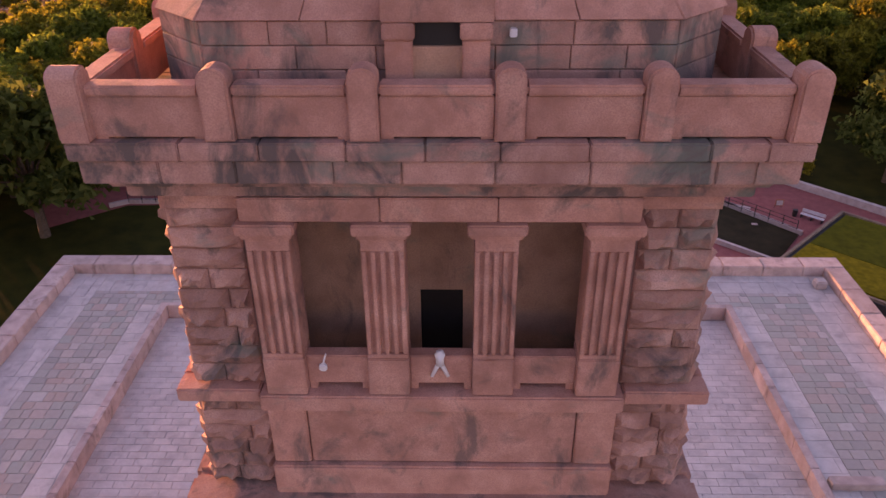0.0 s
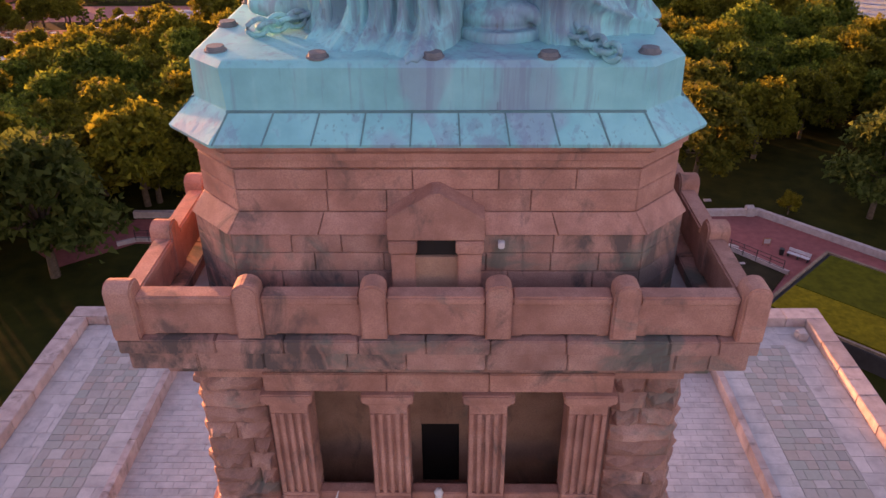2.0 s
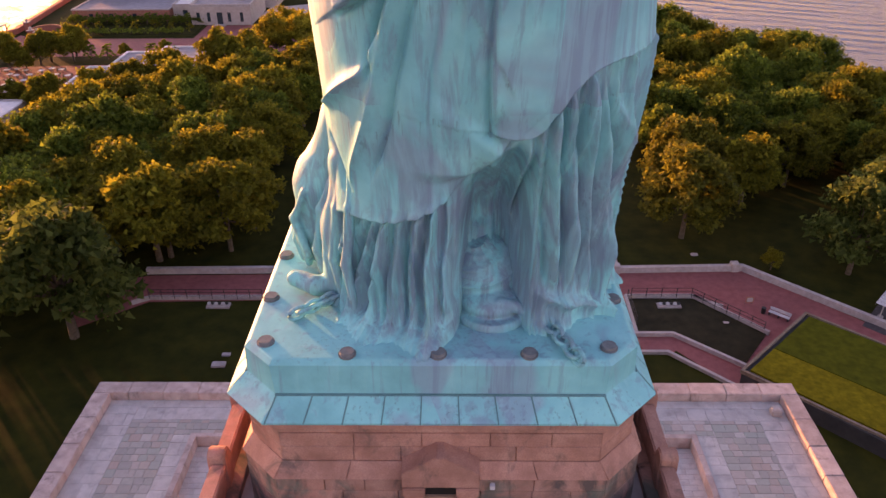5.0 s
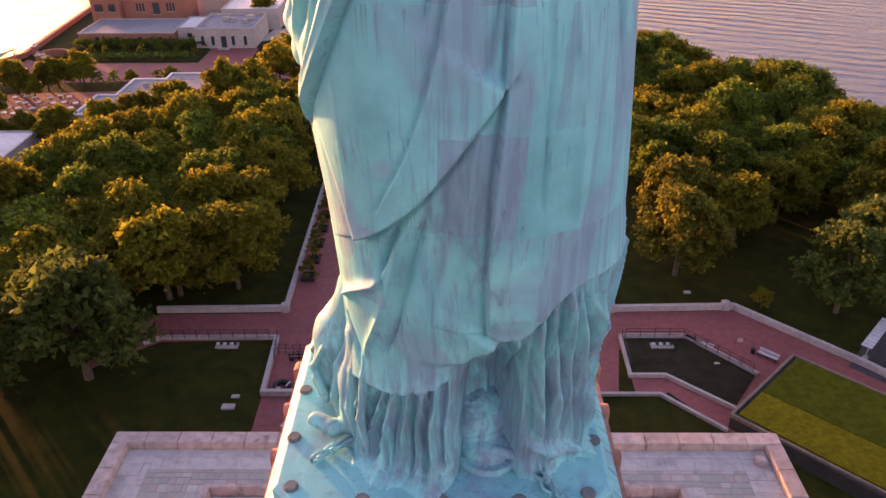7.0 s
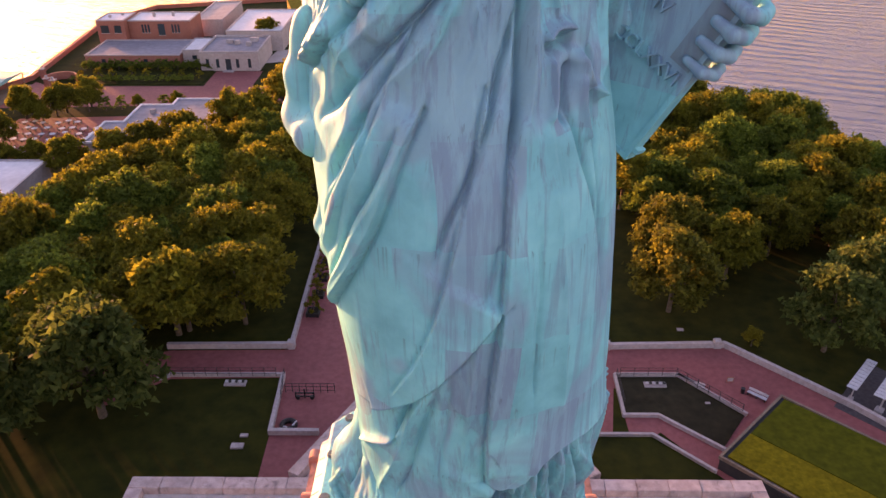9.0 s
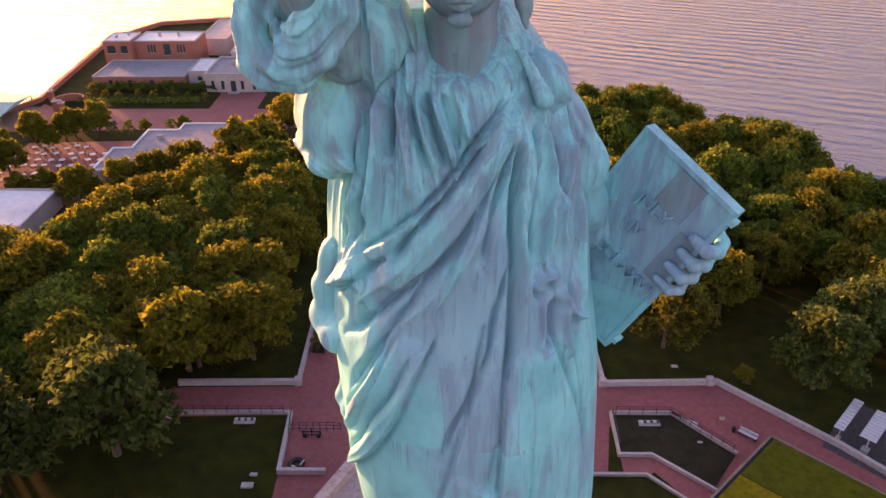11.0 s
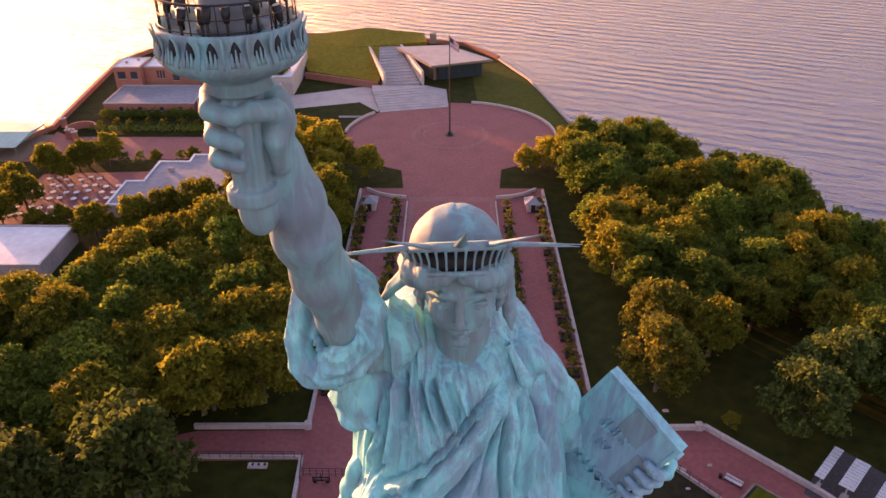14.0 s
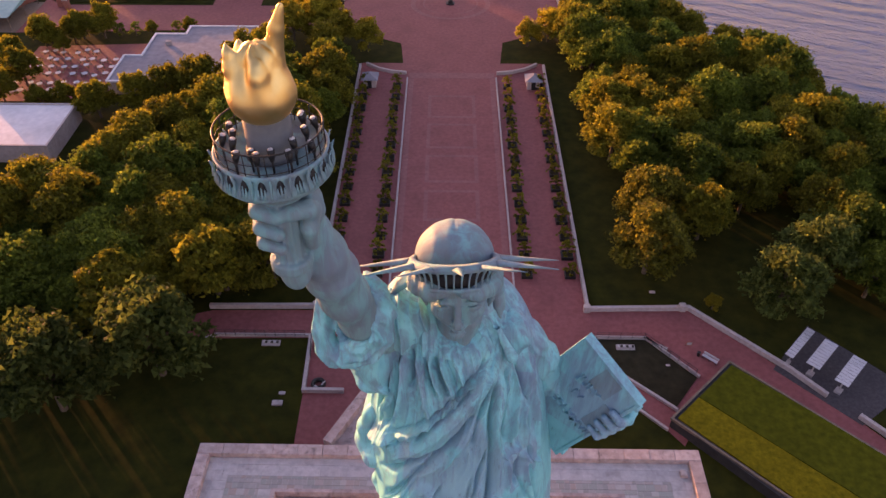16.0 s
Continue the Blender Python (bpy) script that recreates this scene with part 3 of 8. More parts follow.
for i in range(3):
    x = -2.77 + 2.775 * i
    ppart("balustrade", boxes((x - 0.84, x + 0.84, -6.95, -6.55, 28.2, 29.13), bevel=0.03), GRANITE, "solid granite balustrade panel")
    for s in (-1, 1):
        ppart("balustrade_foot", boxes((x + s * 0.72 - 0.1, x + s * 0.72 + 0.1, -6.9, -6.6, 27.9, 28.195)), GRANITE)
for a, b in ((-4.75, -1.4), (-1.385, 1.385), (1.4, 4.75)):
    ppart("lintel", boxes((a, b, -7.22, -6.3, 33.32, 33.95), bevel=0.03), GRANITE, "long granite lintel")

# balcony: moulding, fascia, ledge, parapet panels, posts with round heads
for half, z0, z1 in ((7.25, 34.0, 34.35), (7.5, 34.36, 34.6)):
    for r in ((-half, half, -half, -half + 2), (-half, half, half - 2, half), (-half, -half + 2, -half + 2.004, half - 2.004), (half - 2, half, -half + 2.004, half - 2.004)):
        ppart("bed_mould", boxes((*r, z0, z1), bevel=0.05), FASCIA)
ppart("balcony_floor", boxes((-7.3, 7.3, -7.3, 7.3, 34.7, 35.3)), CONCRETE, "dark stained balcony floor")
POSTS = [-7.72, -4.63, -1.54, 1.54, 4.63, 7.72]
rnd = random.Random(4)
for side in range(4):
    turn = Matrix.Rotation(side * math.pi / 2, 4, 'Z')
    cuts = [-8.0, -5.9, -4.1, -2.2, -0.5, 1.6, 3.4, 5.7, 7.0]
    for z0, z1, out, nm in ((34.62, 35.2, 7.88, "fascia_block"), (35.215, 35.64, 8.02, "ledge_block")):
        xs = [-out] + [c + rnd.uniform(-0.4, 0.4) for c in cuts[1:-1]] + [out - 1.0]
        for a, b in zip(xs, xs[1:]):
            bm = boxes((a + 0.008, b - 0.008, -out + rnd.uniform(-0.012, 0.012), -out + 1.0, z0, z1), bevel=0.035)
            bmesh.ops.transform(bm, matrix=turn, verts=bm.verts)
            ppart(nm, bm, FASCIA)
    for a, b in zip(POSTS, POSTS[1:]):
        panel = None
        for nm, r, bv in (("parapet_panel", (a + 0.33, b - 0.33, -7.78, -7.42, 35.70, 36.615), 0.02), ("coping", (a + 0.33, b - 0.33, -7.86, -7.34, 36.62, 36.86), 0.05),
                          ("foot", (a + 0.33, a + 0.6, -7.74, -7.46, 35.6, 35.695), 0.0), ("foot", (b - 0.6, b - 0.33, -7.74, -7.46, 35.6, 35.695), 0.0)):
            bm = boxes(r, bevel=bv)
            bmesh.ops.transform(bm, matrix=turn, verts=bm.verts)
            panel = ppart(nm, bm, None, "", panel) if panel is None else (ppart(nm, bm, None, "", panel) and panel)
    for x in POSTS[1:]:
        bm = bmesh.new()
        out = 8.06 if abs(x) > 7 else 7.98
        prof = [(-0.32, 35.66), (0.32, 35.66)] + [(0.32 * math.cos(t), 36.98 + 0.27 * math.sin(t)) for t in np.linspace(0, math.pi, 11)]
        lo = [bm.verts.new((x + u, -out, z)) for u, z in prof]
        hi = [bm.verts.new((x + u, -7.36, z)) for u, z in prof]
        bm.faces.new(lo), bm.faces.new(hi[::-1])
        for i in range(len(lo)):
            bm.faces.new((lo[i], lo[(i + 1) % len(lo)], hi[(i + 1) % len(lo)], hi[i]))
        bmesh.ops.bevel(bm, geom=[e for e in bm.edges if abs(e.verts[0].co.y - e.verts[1].co.y) < 1e-4], offset=0.05, segments=2, affect='EDGES')
        bmesh.ops.transform(bm, matrix=turn, verts=bm.verts)
        ppart("balcony_post", bm, label="granite post with a rounded head")

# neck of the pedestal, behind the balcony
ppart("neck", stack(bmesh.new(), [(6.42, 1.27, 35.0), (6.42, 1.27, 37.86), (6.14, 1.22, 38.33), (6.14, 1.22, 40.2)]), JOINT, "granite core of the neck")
ppart("cornice", stack(bmesh.new(), [(6.16, 1.22, 39.5), (6.25, 1.25, 39.58), (6.25, 1.25, 39.75), (6.35, 1.27, 39.8), (6.35, 1.27, 39.98), (6.5, 1.3, 40.1), (6.5, 1.3, 40.24)]), GRANITE, "moulded granite cornice")
for s in (-1, 1):
    lo, hi = min(s * 0.53, s * 1.13), max(s * 0.53, s * 1.13)
    ppart("door_jamb", boxes((lo, hi, -6.93, -6.4, 35.25, 37.55), bevel=0.03), GRANITE, "granite door jamb")
    ppart("jamb_cap", boxes((lo - 0.05, hi + 0.05, -6.99, -6.4, 37.555, 37.9), bevel=0.03), GRANITE)
bm = bmesh.new()
prof = [(-1.2, 37.91), (1.2, 37.91), (1.2, 38.5), (0.1, 39.18), (-0.1, 39.18), (-1.2, 38.5)]
lo = [bm.verts.new((x, -6.93, z)) for x, z in prof]
hi = [bm.verts.new((x, -6.1, z)) for x, z in prof]
bm.faces.new(lo), bm.faces.new(hi[::-1])
for i in range(6):
    bm.faces.new((lo[i], lo[(i + 1) % 6], hi[(i + 1) % 6], hi[i]))
bmesh.ops.bevel(bm, geom=bm.edges[:], offset=0.025, segments=2, affect='EDGES')
ppart("pediment", bm, GRANITE, "low gabled granite door head")
# no hole here: the shade under the door head is a near-black sheet
ppart("door_opening", boxes((-0.53, 0.53, -6.7, -6.6, 37.38, 37.91)), DARK, "near-black sheet for the shade in the doorway's upper part")
ppart("door_leaf", boxes((-0.53, 0.53, -6.8, -6.6, 35.25, 37.375)), RECESS, "weathered lower door leaf")
ppart("lamp_box", boxes((1.55, 1.71, -6.66, -6.46, 37.52, 37.7), bevel=0.02), WHITE, "small white lamp box")

STUD = plain("weathered_stud", (0.13, 0.145, 0.155), (0.20, 0.205, 0.215), 5.0, 0.8)
SEAM = plain("dark_copper_seam", (0.08, 0.22, 0.24), (0.12, 0.29, 0.31), 3.0, 0.7)
# copper skirt and plinth of the statue
skirt = tagged(part("copper_plinth", stack(bmesh.new(), [(6.66, 1.36, 40.25), (6.68, 1.36, 40.34), (6.1, 1.2, 40.92), (6.04, 1.1, 40.95), (5.98, 0.95, 41.95), (5.86, 0.9, 42.08), (5.8, 0.88, 42.1)]), PATINA), label="octagonal green copper plinth with flat studs", category="plinth")
skirt.location = (CX, CY, 0)
for side in range(4):
    turn = Matrix.Rotation(side * math.pi / 2, 4, 'Z')
    for i in range(10):
        x = -5.22 + 1.16 * i
        bm = bmesh.new()
        for v in bmesh.ops.create_cube(bm, size=1.0)["verts"]:
            t = v.co.y + 0.5
            v.co = Vector((x * (1 - 0.06 * t) + v.co.x * 0.035, -6.70 + 0.585 * t + 0.02 * v.co.z, 40.335 + 0.6 * t + v.co.z * 0.035))
        bmesh.ops.transform(bm, matrix=turn, verts=bm.verts)
        part("seam", bm, SEAM, skirt)
    bm = boxes((-4.95, 4.95, -6.115, -6.03, 40.90, 40.955))
    bmesh.ops.transform(bm, matrix=turn, verts=bm.verts)
    part("gutter", bm, SEAM, skirt, "dark line where skirt and plinth meet")
for side in range(4):
    turn = Matrix.Rotation(side * math.pi / 2, 4, 'Z')
    for x in (-5.3, -2.75, -0.05, 2.65):
        bm = bmesh.new()
        cyl(bm, x, -5.62 if x > -5 else -5.05, 42.08, 42.14, 0.27)
        cyl(bm, x, -5.62 if x > -5 else -5.05, 42.14, 42.23, 0.23, 0.21)
        bmesh.ops.transform(bm, matrix=turn, verts=bm.verts)
        part("stud", bm, STUD, skirt, "brown capped stud")

# pale carved keystone ornament and a small lamp on the balustrades
def small_lamp(x, y, z):
    ob = empty("bracket_lamp", x, y, z, label="small white bracket lamp on the balustrade", category="lamp")
    bm = boxes((-0.1, 0.1, -0.08, 0.08, 0.0, 0.22), bevel=0.04)
    part("lamp_body", bm, WHITE, ob)
    bm = bmesh.new()
    bar(bm, (0, 0, 0.2), (0.1, 0.02, 0.55), 0.03, 0.02, 6)
    part("lamp_arm", bm, WHITE, ob)
    return ob


small_lamp(CX - 3.15, CY - 7.06, 28.72)
bm = bmesh.new()
for s in (-1, 1):
    bar(bm, (0, 0, 0.45), (s * 0.22, -0.08, 0.0), 0.07, 0.05, 8)
    bar(bm, (0, 0, 0.45), (s * 0.09, -0.02, 0.72), 0.09, 0.06, 8)
bar(bm, (0, -0.02, 0.35), (0, 0, 0.78), 0.12, 0.1, 10)
clamp = part("metal_clamp", bm, WHITE, None, smooth=True)
clamp.location = (CX - 0.02, CY - 7.03, 28.58)
tagged(clamp, label="pale forked metal clamp on the middle balustrade", category="clamp")

# ---- the statue: one mesh, of a draped loft and of blended solids ----
SKEYS = np.array([  # z, left, right, front, back
    (42.0, -4.2, 5.0, 18.0, 26.5), (44.5, -4.0, 4.95, 18.2, 26.3), (46.7, -4.0, 5.05, 18.0, 26.2),
    (49.3, -4.15, 5.3, 17.5, 26.0), (52.0, -4.3, 5.4, 17.1, 26.0), (55.0, -4.6, 5.25, 16.6, 26.0),
    (58.0, -4.75, 5.05, 16.4, 26.0), (60.5, -4.9, 4.8, 16.5, 26.0), (62.5, -4.8, 4.4, 16.9, 25.8),
    (64.5, -4.7, 4.2, 17.3, 25.6), (66.8, -4.6, 3.8, 17.8, 25.2), (68.5, -4.2, 3.3, 18.2, 24.8),
    (69.9, -3.8, 2.7, 18.6, 24.3), (71.0, -3.2, 2.0, 19.2, 23.6), (71.9, -2.3, 1.1, 19.8, 22.8)])
NF, NB, NZ = 470, 90, 640


def robe():
    """The robe's smooth body: x, y, z by rows (height) and columns (round)."""
    z = np.linspace(42.0, 71.9, NZ)
    L, R, F, B = [np.convolve(np.pad(np.interp(z, SKEYS[:, 0], SKEYS[:, i]), 16, mode='edge'), np.ones(33) / 33, 'valid') for i in range(1, 5)]
    cx, cy = (L + R) / 2, np.full(NZ, 22.3)
    th = np.concatenate([np.linspace(-1.9, 1.9, NF), np.linspace(1.9, 2 * math.pi - 1.9, NB + 2)[1:-1]])
    c, s = np.cos(th)[None], np.sin(th)[None]
    p = 2 / 2.35
    ex, ey = np.sign(s) * np.abs(s) ** p, np.sign(c) * np.abs(c) ** p
    x = cx[:, None] + ex * ((R - L) / 2)[:, None]
    y = cy[:, None] - np.where(c > 0, ey * (cy - F)[:, None], ey * (B - cy)[:, None])
    return x, y, np.repeat(z[:, None], len(th), 1)


RX, RY, RZ = robe()
NX_, NY_ = np.gradient(RY, axis=1), -np.gradient(RX, axis=1)      # outward across the section
LEN = np.sqrt(NX_ ** 2 + NY_ ** 2) + 1e-9
NX_, NY_ = -NX_ / LEN, -NY_ / LEN
flip = np.sign(NX_ * (RX - 0.3) + NY_ * (RY - 22.3))
NX_, NY_ = NX_ * flip, NY_ * flip
STEP = np.sqrt(np.diff(RX, axis=1, prepend=RX[:, :1]) ** 2 + np.diff(RY, axis=1, prepend=RY[:, :1]) ** 2)
RS = np.cumsum(STEP, axis=1)
RS -= RS[:, NF // 2][:, None]                                       # metres round the body from its front
RD = np.zeros_like(RX)
frnd = random.Random(3)
C0, C1 = int(NF * 0.09), int(NF * 0.91)


def smooth01(a, b, x):
    t = np.clip((x - a) / (b - a), 0, 1)
    return t * t * (3 - 2 * t)


def fold(kind, depth, width, *pts):
    """Lay one fold on the robe: a ridge, a groove or the step of a cloth's edge."""
    rows = np.clip(((np.array([q[1] for q in pts]) - 42.0) / 29.9 * (NZ - 1)).round().astype(int), 0, NZ - 1)
    p = np.array([(np.interp(x, RX[r, C0:C1], RS[r, C0:C1]), zz) for (x, zz), r in zip(pts, rows)])
    for _ in range(2):                                              # round the corners
        if len(p) > 2:
            q = np.empty((2 * len(p) - 2, 2))
            q[0::2], q[1::2] = p[:-1] * 0.75 + p[1:] * 0.25, p[:-1] * 0.25 + p[1:] * 0.75
            p = np.vstack([p[:1], q, p[-1:]])
    reach = 3 * width + 0.2
    r0 = max(0, int((p[:, 1].min() - reach - 42.0) / 29.9 * NZ))
    r1 = min(NZ, int((p[:, 1].max() + reach - 42.0) / 29.9 * NZ) + 2)
    s, z = RS[r0:r1, :NF], RZ[r0:r1, :NF]
    if kind != "step":                                              # no fold runs quite straight or even
        s = s + 0.035 * np.sin(z * 1.1 + s * 2.1) + 0.015 * np.sin(z * 3.1 - s * 1.7)
        depth, width = depth * frnd.uniform(0.7, 1.3), width * frnd.uniform(0.8, 1.25)
    best = np.full(s.shape, 1e9)
    sign, along = np.ones(s.shape), np.zeros(s.shape)
    seg = np.linalg.norm(np.diff(p, axis=0), axis=1)
    total, done = seg.sum(), 0.0
    for a, b, l in zip(p, p[1:], seg):
        if l < 1e-6:
            continue
        t = np.clip(((s - a[0]) * (b[0] - a[0]) + (z - a[1]) * (b[1] - a[1])) / l ** 2, 0, 1)
        dx, dz = s - a[0] - t * (b[0] - a[0]), z - a[1] - t * (b[1] - a[1])
        d = dx * dx + dz * dz
        m = d < best
        best = np.where(m, d, best)
        sign = np.where(m, np.sign((b[0] - a[0]) * dz - (b[1] - a[1]) * dx), sign)
        along = np.where(m, done + t * l, along)
        done += l
    d = np.sqrt(best)
    u = along / total
    taper = smooth01(0, 0.15, u) * smooth01(0, 0.15, 1 - u)
    if kind == "step":
        sd = d * sign
        h = depth * smooth01(-0.03, 0.03, sd) * (np.exp(-np.maximum(sd, 0) / width * 1.2) + 0.12 * np.exp(-(sd / 0.13) ** 2))
        h = h * (0.15 + 0.85 * smooth01(0, 0.06, u) * smooth01(0, 0.06, 1 - u)) - 0.4 * depth * np.exp(-(np.minimum(sd, 0) / 0.13) ** 2) * (sd < 0)
        h = np.where(d > reach, 0, h) * smooth01(0, 0.25, reach - d)
    else:
        soft = np.sqrt(d * d + 0.02 ** 2) - 0.02
        h = 1.15 * depth * (0.25 * np.exp(-(d / (1.6 * width)) ** 2) + 0.75 * np.exp(-soft / width * 1.5)) * (0.15 + 0.85 * taper)
        if kind == "groove":
            h = -h
    RD[r0:r1, :NF] += h


fold("ridge", 0.26, 0.16, (-2.89, 45.65), (-3.58, 43.22), (-3.51, 42))
fold("ridge", 0.26, 0.16, (-2.39, 45.84), (-3.09, 43.22), (-3.14, 42))
fold("ridge", 0.26, 0.16, (-1.93, 46.21), (-2.52, 43.45), (-2.68, 42))
fold("ridge", 0.26, 0.16, (-1.58, 46.4), (-1.91, 44.01), (-1.98, 42))
fold("ridge", 0.26, 0.16, (-1.1, 46.63), (-1.35, 44.15), (-1.38, 42))
fold("ridge", 0.26, 0.16, (-0.73, 46.82), (-0.88, 44.39), (-0.78, 42.14))
fold("ridge", 0.26, 0.16, (-0.37, 47.05), (-0.41, 44.57), (-0.4, 42.8))
fold("groove", 0.22, 0.1, (-2.62, 45.74), (-3.35, 43.03), (-3.33, 42))
fold("groove", 0.22, 0.1, (-2.16, 46.02), (-2.8, 43.36), (-2.93, 42))
fold("groove", 0.22, 0.1, (-1.8, 46.3), (-2.25, 43.78), (-2.31, 42))
fold("groove", 0.22, 0.1, (-1.34, 46.49), (-1.65, 44.11), (-1.69, 42))
fold("groove", 0.22, 0.1, (-0.88, 46.68), (-1.1, 44.34), (-1.05, 42.05))
fold("groove", 0.22, 0.1, (-0.53, 46.91), (-0.61, 44.57), (-0.53, 42.42))
fold("groove", 0.9, 0.75, (0.59, 47.71), (0.47, 46.21), (0.64, 44.62))
fold("groove", 0.7, 0.16, (0.07, 47.29), (-0.05, 45.51), (-0.04, 42.98))
fold("groove", 0.9, 0.2, (1.52, 48.46), (1.37, 46.16), (1.85, 43.82))
fold("ridge", 0.25, 0.12, (0.92, 47.85), (0.89, 46.35), (0.99, 44.95))
fold("ridge", 0.25, 0.12, (0.5, 47.52), (0.41, 46.21), (0.38, 44.99))
fold("ridge", 0.3, 0.17, (1.82, 48.74), (1.84, 46.3), (2.17, 43.78))
fold("ridge", 0.3, 0.17, (2.12, 49.63), (2.12, 46.82), (2.38, 43.59))
fold("ridge", 0.3, 0.17, (2.46, 50), (2.56, 46.73), (2.83, 43.4))
fold("ridge", 0.3, 0.17, (2.81, 50.24), (3.03, 46.63), (3.24, 43.17))
fold("ridge", 0.3, 0.17, (3.21, 50.33), (3.56, 46.49), (3.9, 42.8))
fold("ridge", 0.3, 0.17, (3.6, 50.33), (4.09, 46.26), (4.53, 42.14))
fold("ridge", 0.3, 0.17, (4, 49.91), (4.68, 45.28), (4.75, 42))
fold("groove", 0.26, 0.1, (1.99, 49.21), (1.96, 46.63), (2.28, 43.68))
fold("groove", 0.26, 0.1, (2.27, 49.72), (2.33, 46.77), (2.61, 43.5))
fold("groove", 0.26, 0.1, (2.6, 50.09), (2.79, 46.68), (3.04, 43.26))
fold("groove", 0.26, 0.1, (3.01, 50.28), (3.32, 46.59), (3.56, 43.03))
fold("groove", 0.26, 0.1, (3.39, 50.33), (3.8, 46.4), (4.2, 42.56))
fold("groove", 0.26, 0.1, (3.77, 50.14), (4.38, 45.74), (4.71, 42))
fold("ridge", 0.35, 0.22, (-3.56, 42), (-3.16, 42), (-2.57, 42), (-1.82, 42), (-0.86, 42.05), (-0.28, 42.51))
fold("ridge", 0.3, 0.2, (2.34, 43.5), (3.07, 43.08), (3.99, 42.56), (4.72, 42))
fold("step", 0.42, 1.6, (-3.0, 51.85), (-2.5, 52.15), (-1.68, 52.96), (-0.98, 53.79), (-0.31, 54.77), (0.15, 55.51), (0.77, 56.44), (1.19, 57.19))
fold("step", 0.2, 1.1, (0.53, 63.21), (0.23, 61.22), (-0.11, 59.8), (-0.39, 58.43), (-0.78, 56.69), (-1.29, 55.07), (-2.07, 53.35))
fold("step", 0.34, 1.5, (1.36, 62.79), (1.14, 61.42), (1.15, 59.94), (1.14, 58.57), (1.09, 57.06), (0.99, 55.58), (0.84, 53.43), (0.77, 50.92), (0.8, 49.02))
fold("step", 0.34, 2.0, (0.81, 48.94), (1.85, 48.74), (2.3, 49.48), (2.9, 50.39), (3.55, 50.7), (4.4, 50.75), (5.1, 51.0))
fold("step", 0.34, 2.0, (-3.96, 44.74), (-3.3, 45.75), (-2.6, 45.87), (-1.95, 45.93), (-0.92, 46.33), (-0.1, 46.97), (0.66, 47.84), (1.31, 48.67))
fold("step", 0.32, 0.9, (-4.35, 54.56), (-3.5, 56.9), (-2.73, 58.71), (-2.33, 59.63), (-1.73, 61.36), (-1.14, 62.74))
fold("groove", 0.2, 0.1, (-2.51, 62.64), (-2.99, 61.51), (-3.56, 60.06), (-4.16, 58.45))
fold("ridge", 0.2, 0.2, (-1.81, 63.06), (-2.38, 61.88), (-2.94, 60.67), (-4.21, 57.57), (-4.47, 56.5))
fold("groove", 0.22, 0.1, (-1.51, 62.62), (-2.1, 61.37), (-2.77, 59.97), (-3.88, 57.07), (-4.33, 55.55))
fold("ridge", 0.15, 0.15, (-1.19, 62.62), (-1.71, 61.52), (-2.42, 60.12), (-3.08, 58.59), (-4.15, 55.5))
fold("groove", 0.16, 0.1, (2.56, 62.92), (3.09, 61.25), (3.75, 59.5), (4.2, 57.2), (4.5, 55.6))
fold("ridge", 0.14, 0.2, (2.23, 61.45), (2.57, 59.41), (2.81, 57.11), (3.02, 54.77), (3.19, 51.96))
fold("groove", 0.1, 0.1, (1.94, 59.69), (2.1, 57.3), (2.15, 55.04), (2.13, 52.81))
fold("ridge", 0.1, 0.2, (1.59, 59.29), (1.65, 57.02), (1.61, 54.28), (1.53, 50.87))
fold("groove", 0.12, 0.08, (0.94, 59.19), (0.83, 58.11), (0.69, 57.08))
fold("ridge", 0.2, 0.18, (-1.26, 53.24), (-1.73, 51.83), (-2.23, 49.68), (-3.0, 46.78))
fold("groove", 0.25, 0.12, (-1.67, 52.82), (-2.15, 51.38), (-2.41, 50.12))
fold("groove", 0.25, 0.12, (-0.84, 53.69), (-1.31, 51.72), (-1.86, 49.31), (-2.36, 47.08))
fold("ridge", 0.22, 0.16, (-3.73, 48.85), (-2.77, 50.13), (-2.39, 50.42), (-1.92, 51.5))
fold("ridge", 0.2, 0.14, (-4.03, 49.17), (-3.81, 47.77), (-3.67, 45.59), (-3.86, 44.12))
fold("groove", 0.25, 0.1, (-3.8, 48.0), (-3.4, 47.4), (-3.0, 46.4))
fold("ridge", 0.1, 0.12, (0.43, 56.15), (0.3, 54.35), (0.09, 51.93), (-0.07, 48.92))
fold("groove", 0.1, 0.1, (-0.34, 54.33), (-0.61, 51.88), (-0.88, 48.78))
fold("step", 0.26, 1.6, (0.92, 69.62), (-0.0, 68.46), (-0.75, 67.39), (-1.48, 66.71), (-2.41, 65.89), (-3.1, 65.3))
fold("groove", 0.26, 0.11, (0.59, 69.01), (-0.16, 67.97), (-0.91, 67.06), (-1.65, 66.12), (-2.42, 65.17))
fold("ridge", 0.16, 0.16, (1.19, 69.35), (0.35, 68.13), (-0.48, 66.91), (-1.4, 65.72), (-2.25, 64.81), (-3.44, 63.32))
fold("groove", 0.2, 0.1, (0.94, 68.11), (0.26, 66.9), (-0.39, 65.74), (-1.19, 64.91), (-2.01, 64.28), (-3.16, 62.92), (-4.0, 61.9))
fold("ridge", 0.15, 0.2, (0.79, 67.27), (0.1, 65.77), (-0.67, 64.69), (-1.65, 63.75), (-2.68, 62.62), (-3.6, 61.0))
fold("groove", 0.22, 0.09, (1.23, 68.81), (0.9, 67.61), (0.49, 66.44), (0.29, 65.03))
fold("groove", 0.2, 0.08, (1.22, 65.3), (0.95, 64.27), (0.62, 62.58), (0.19, 61.2), (-0.5, 59.6), (-0.93, 58.27))
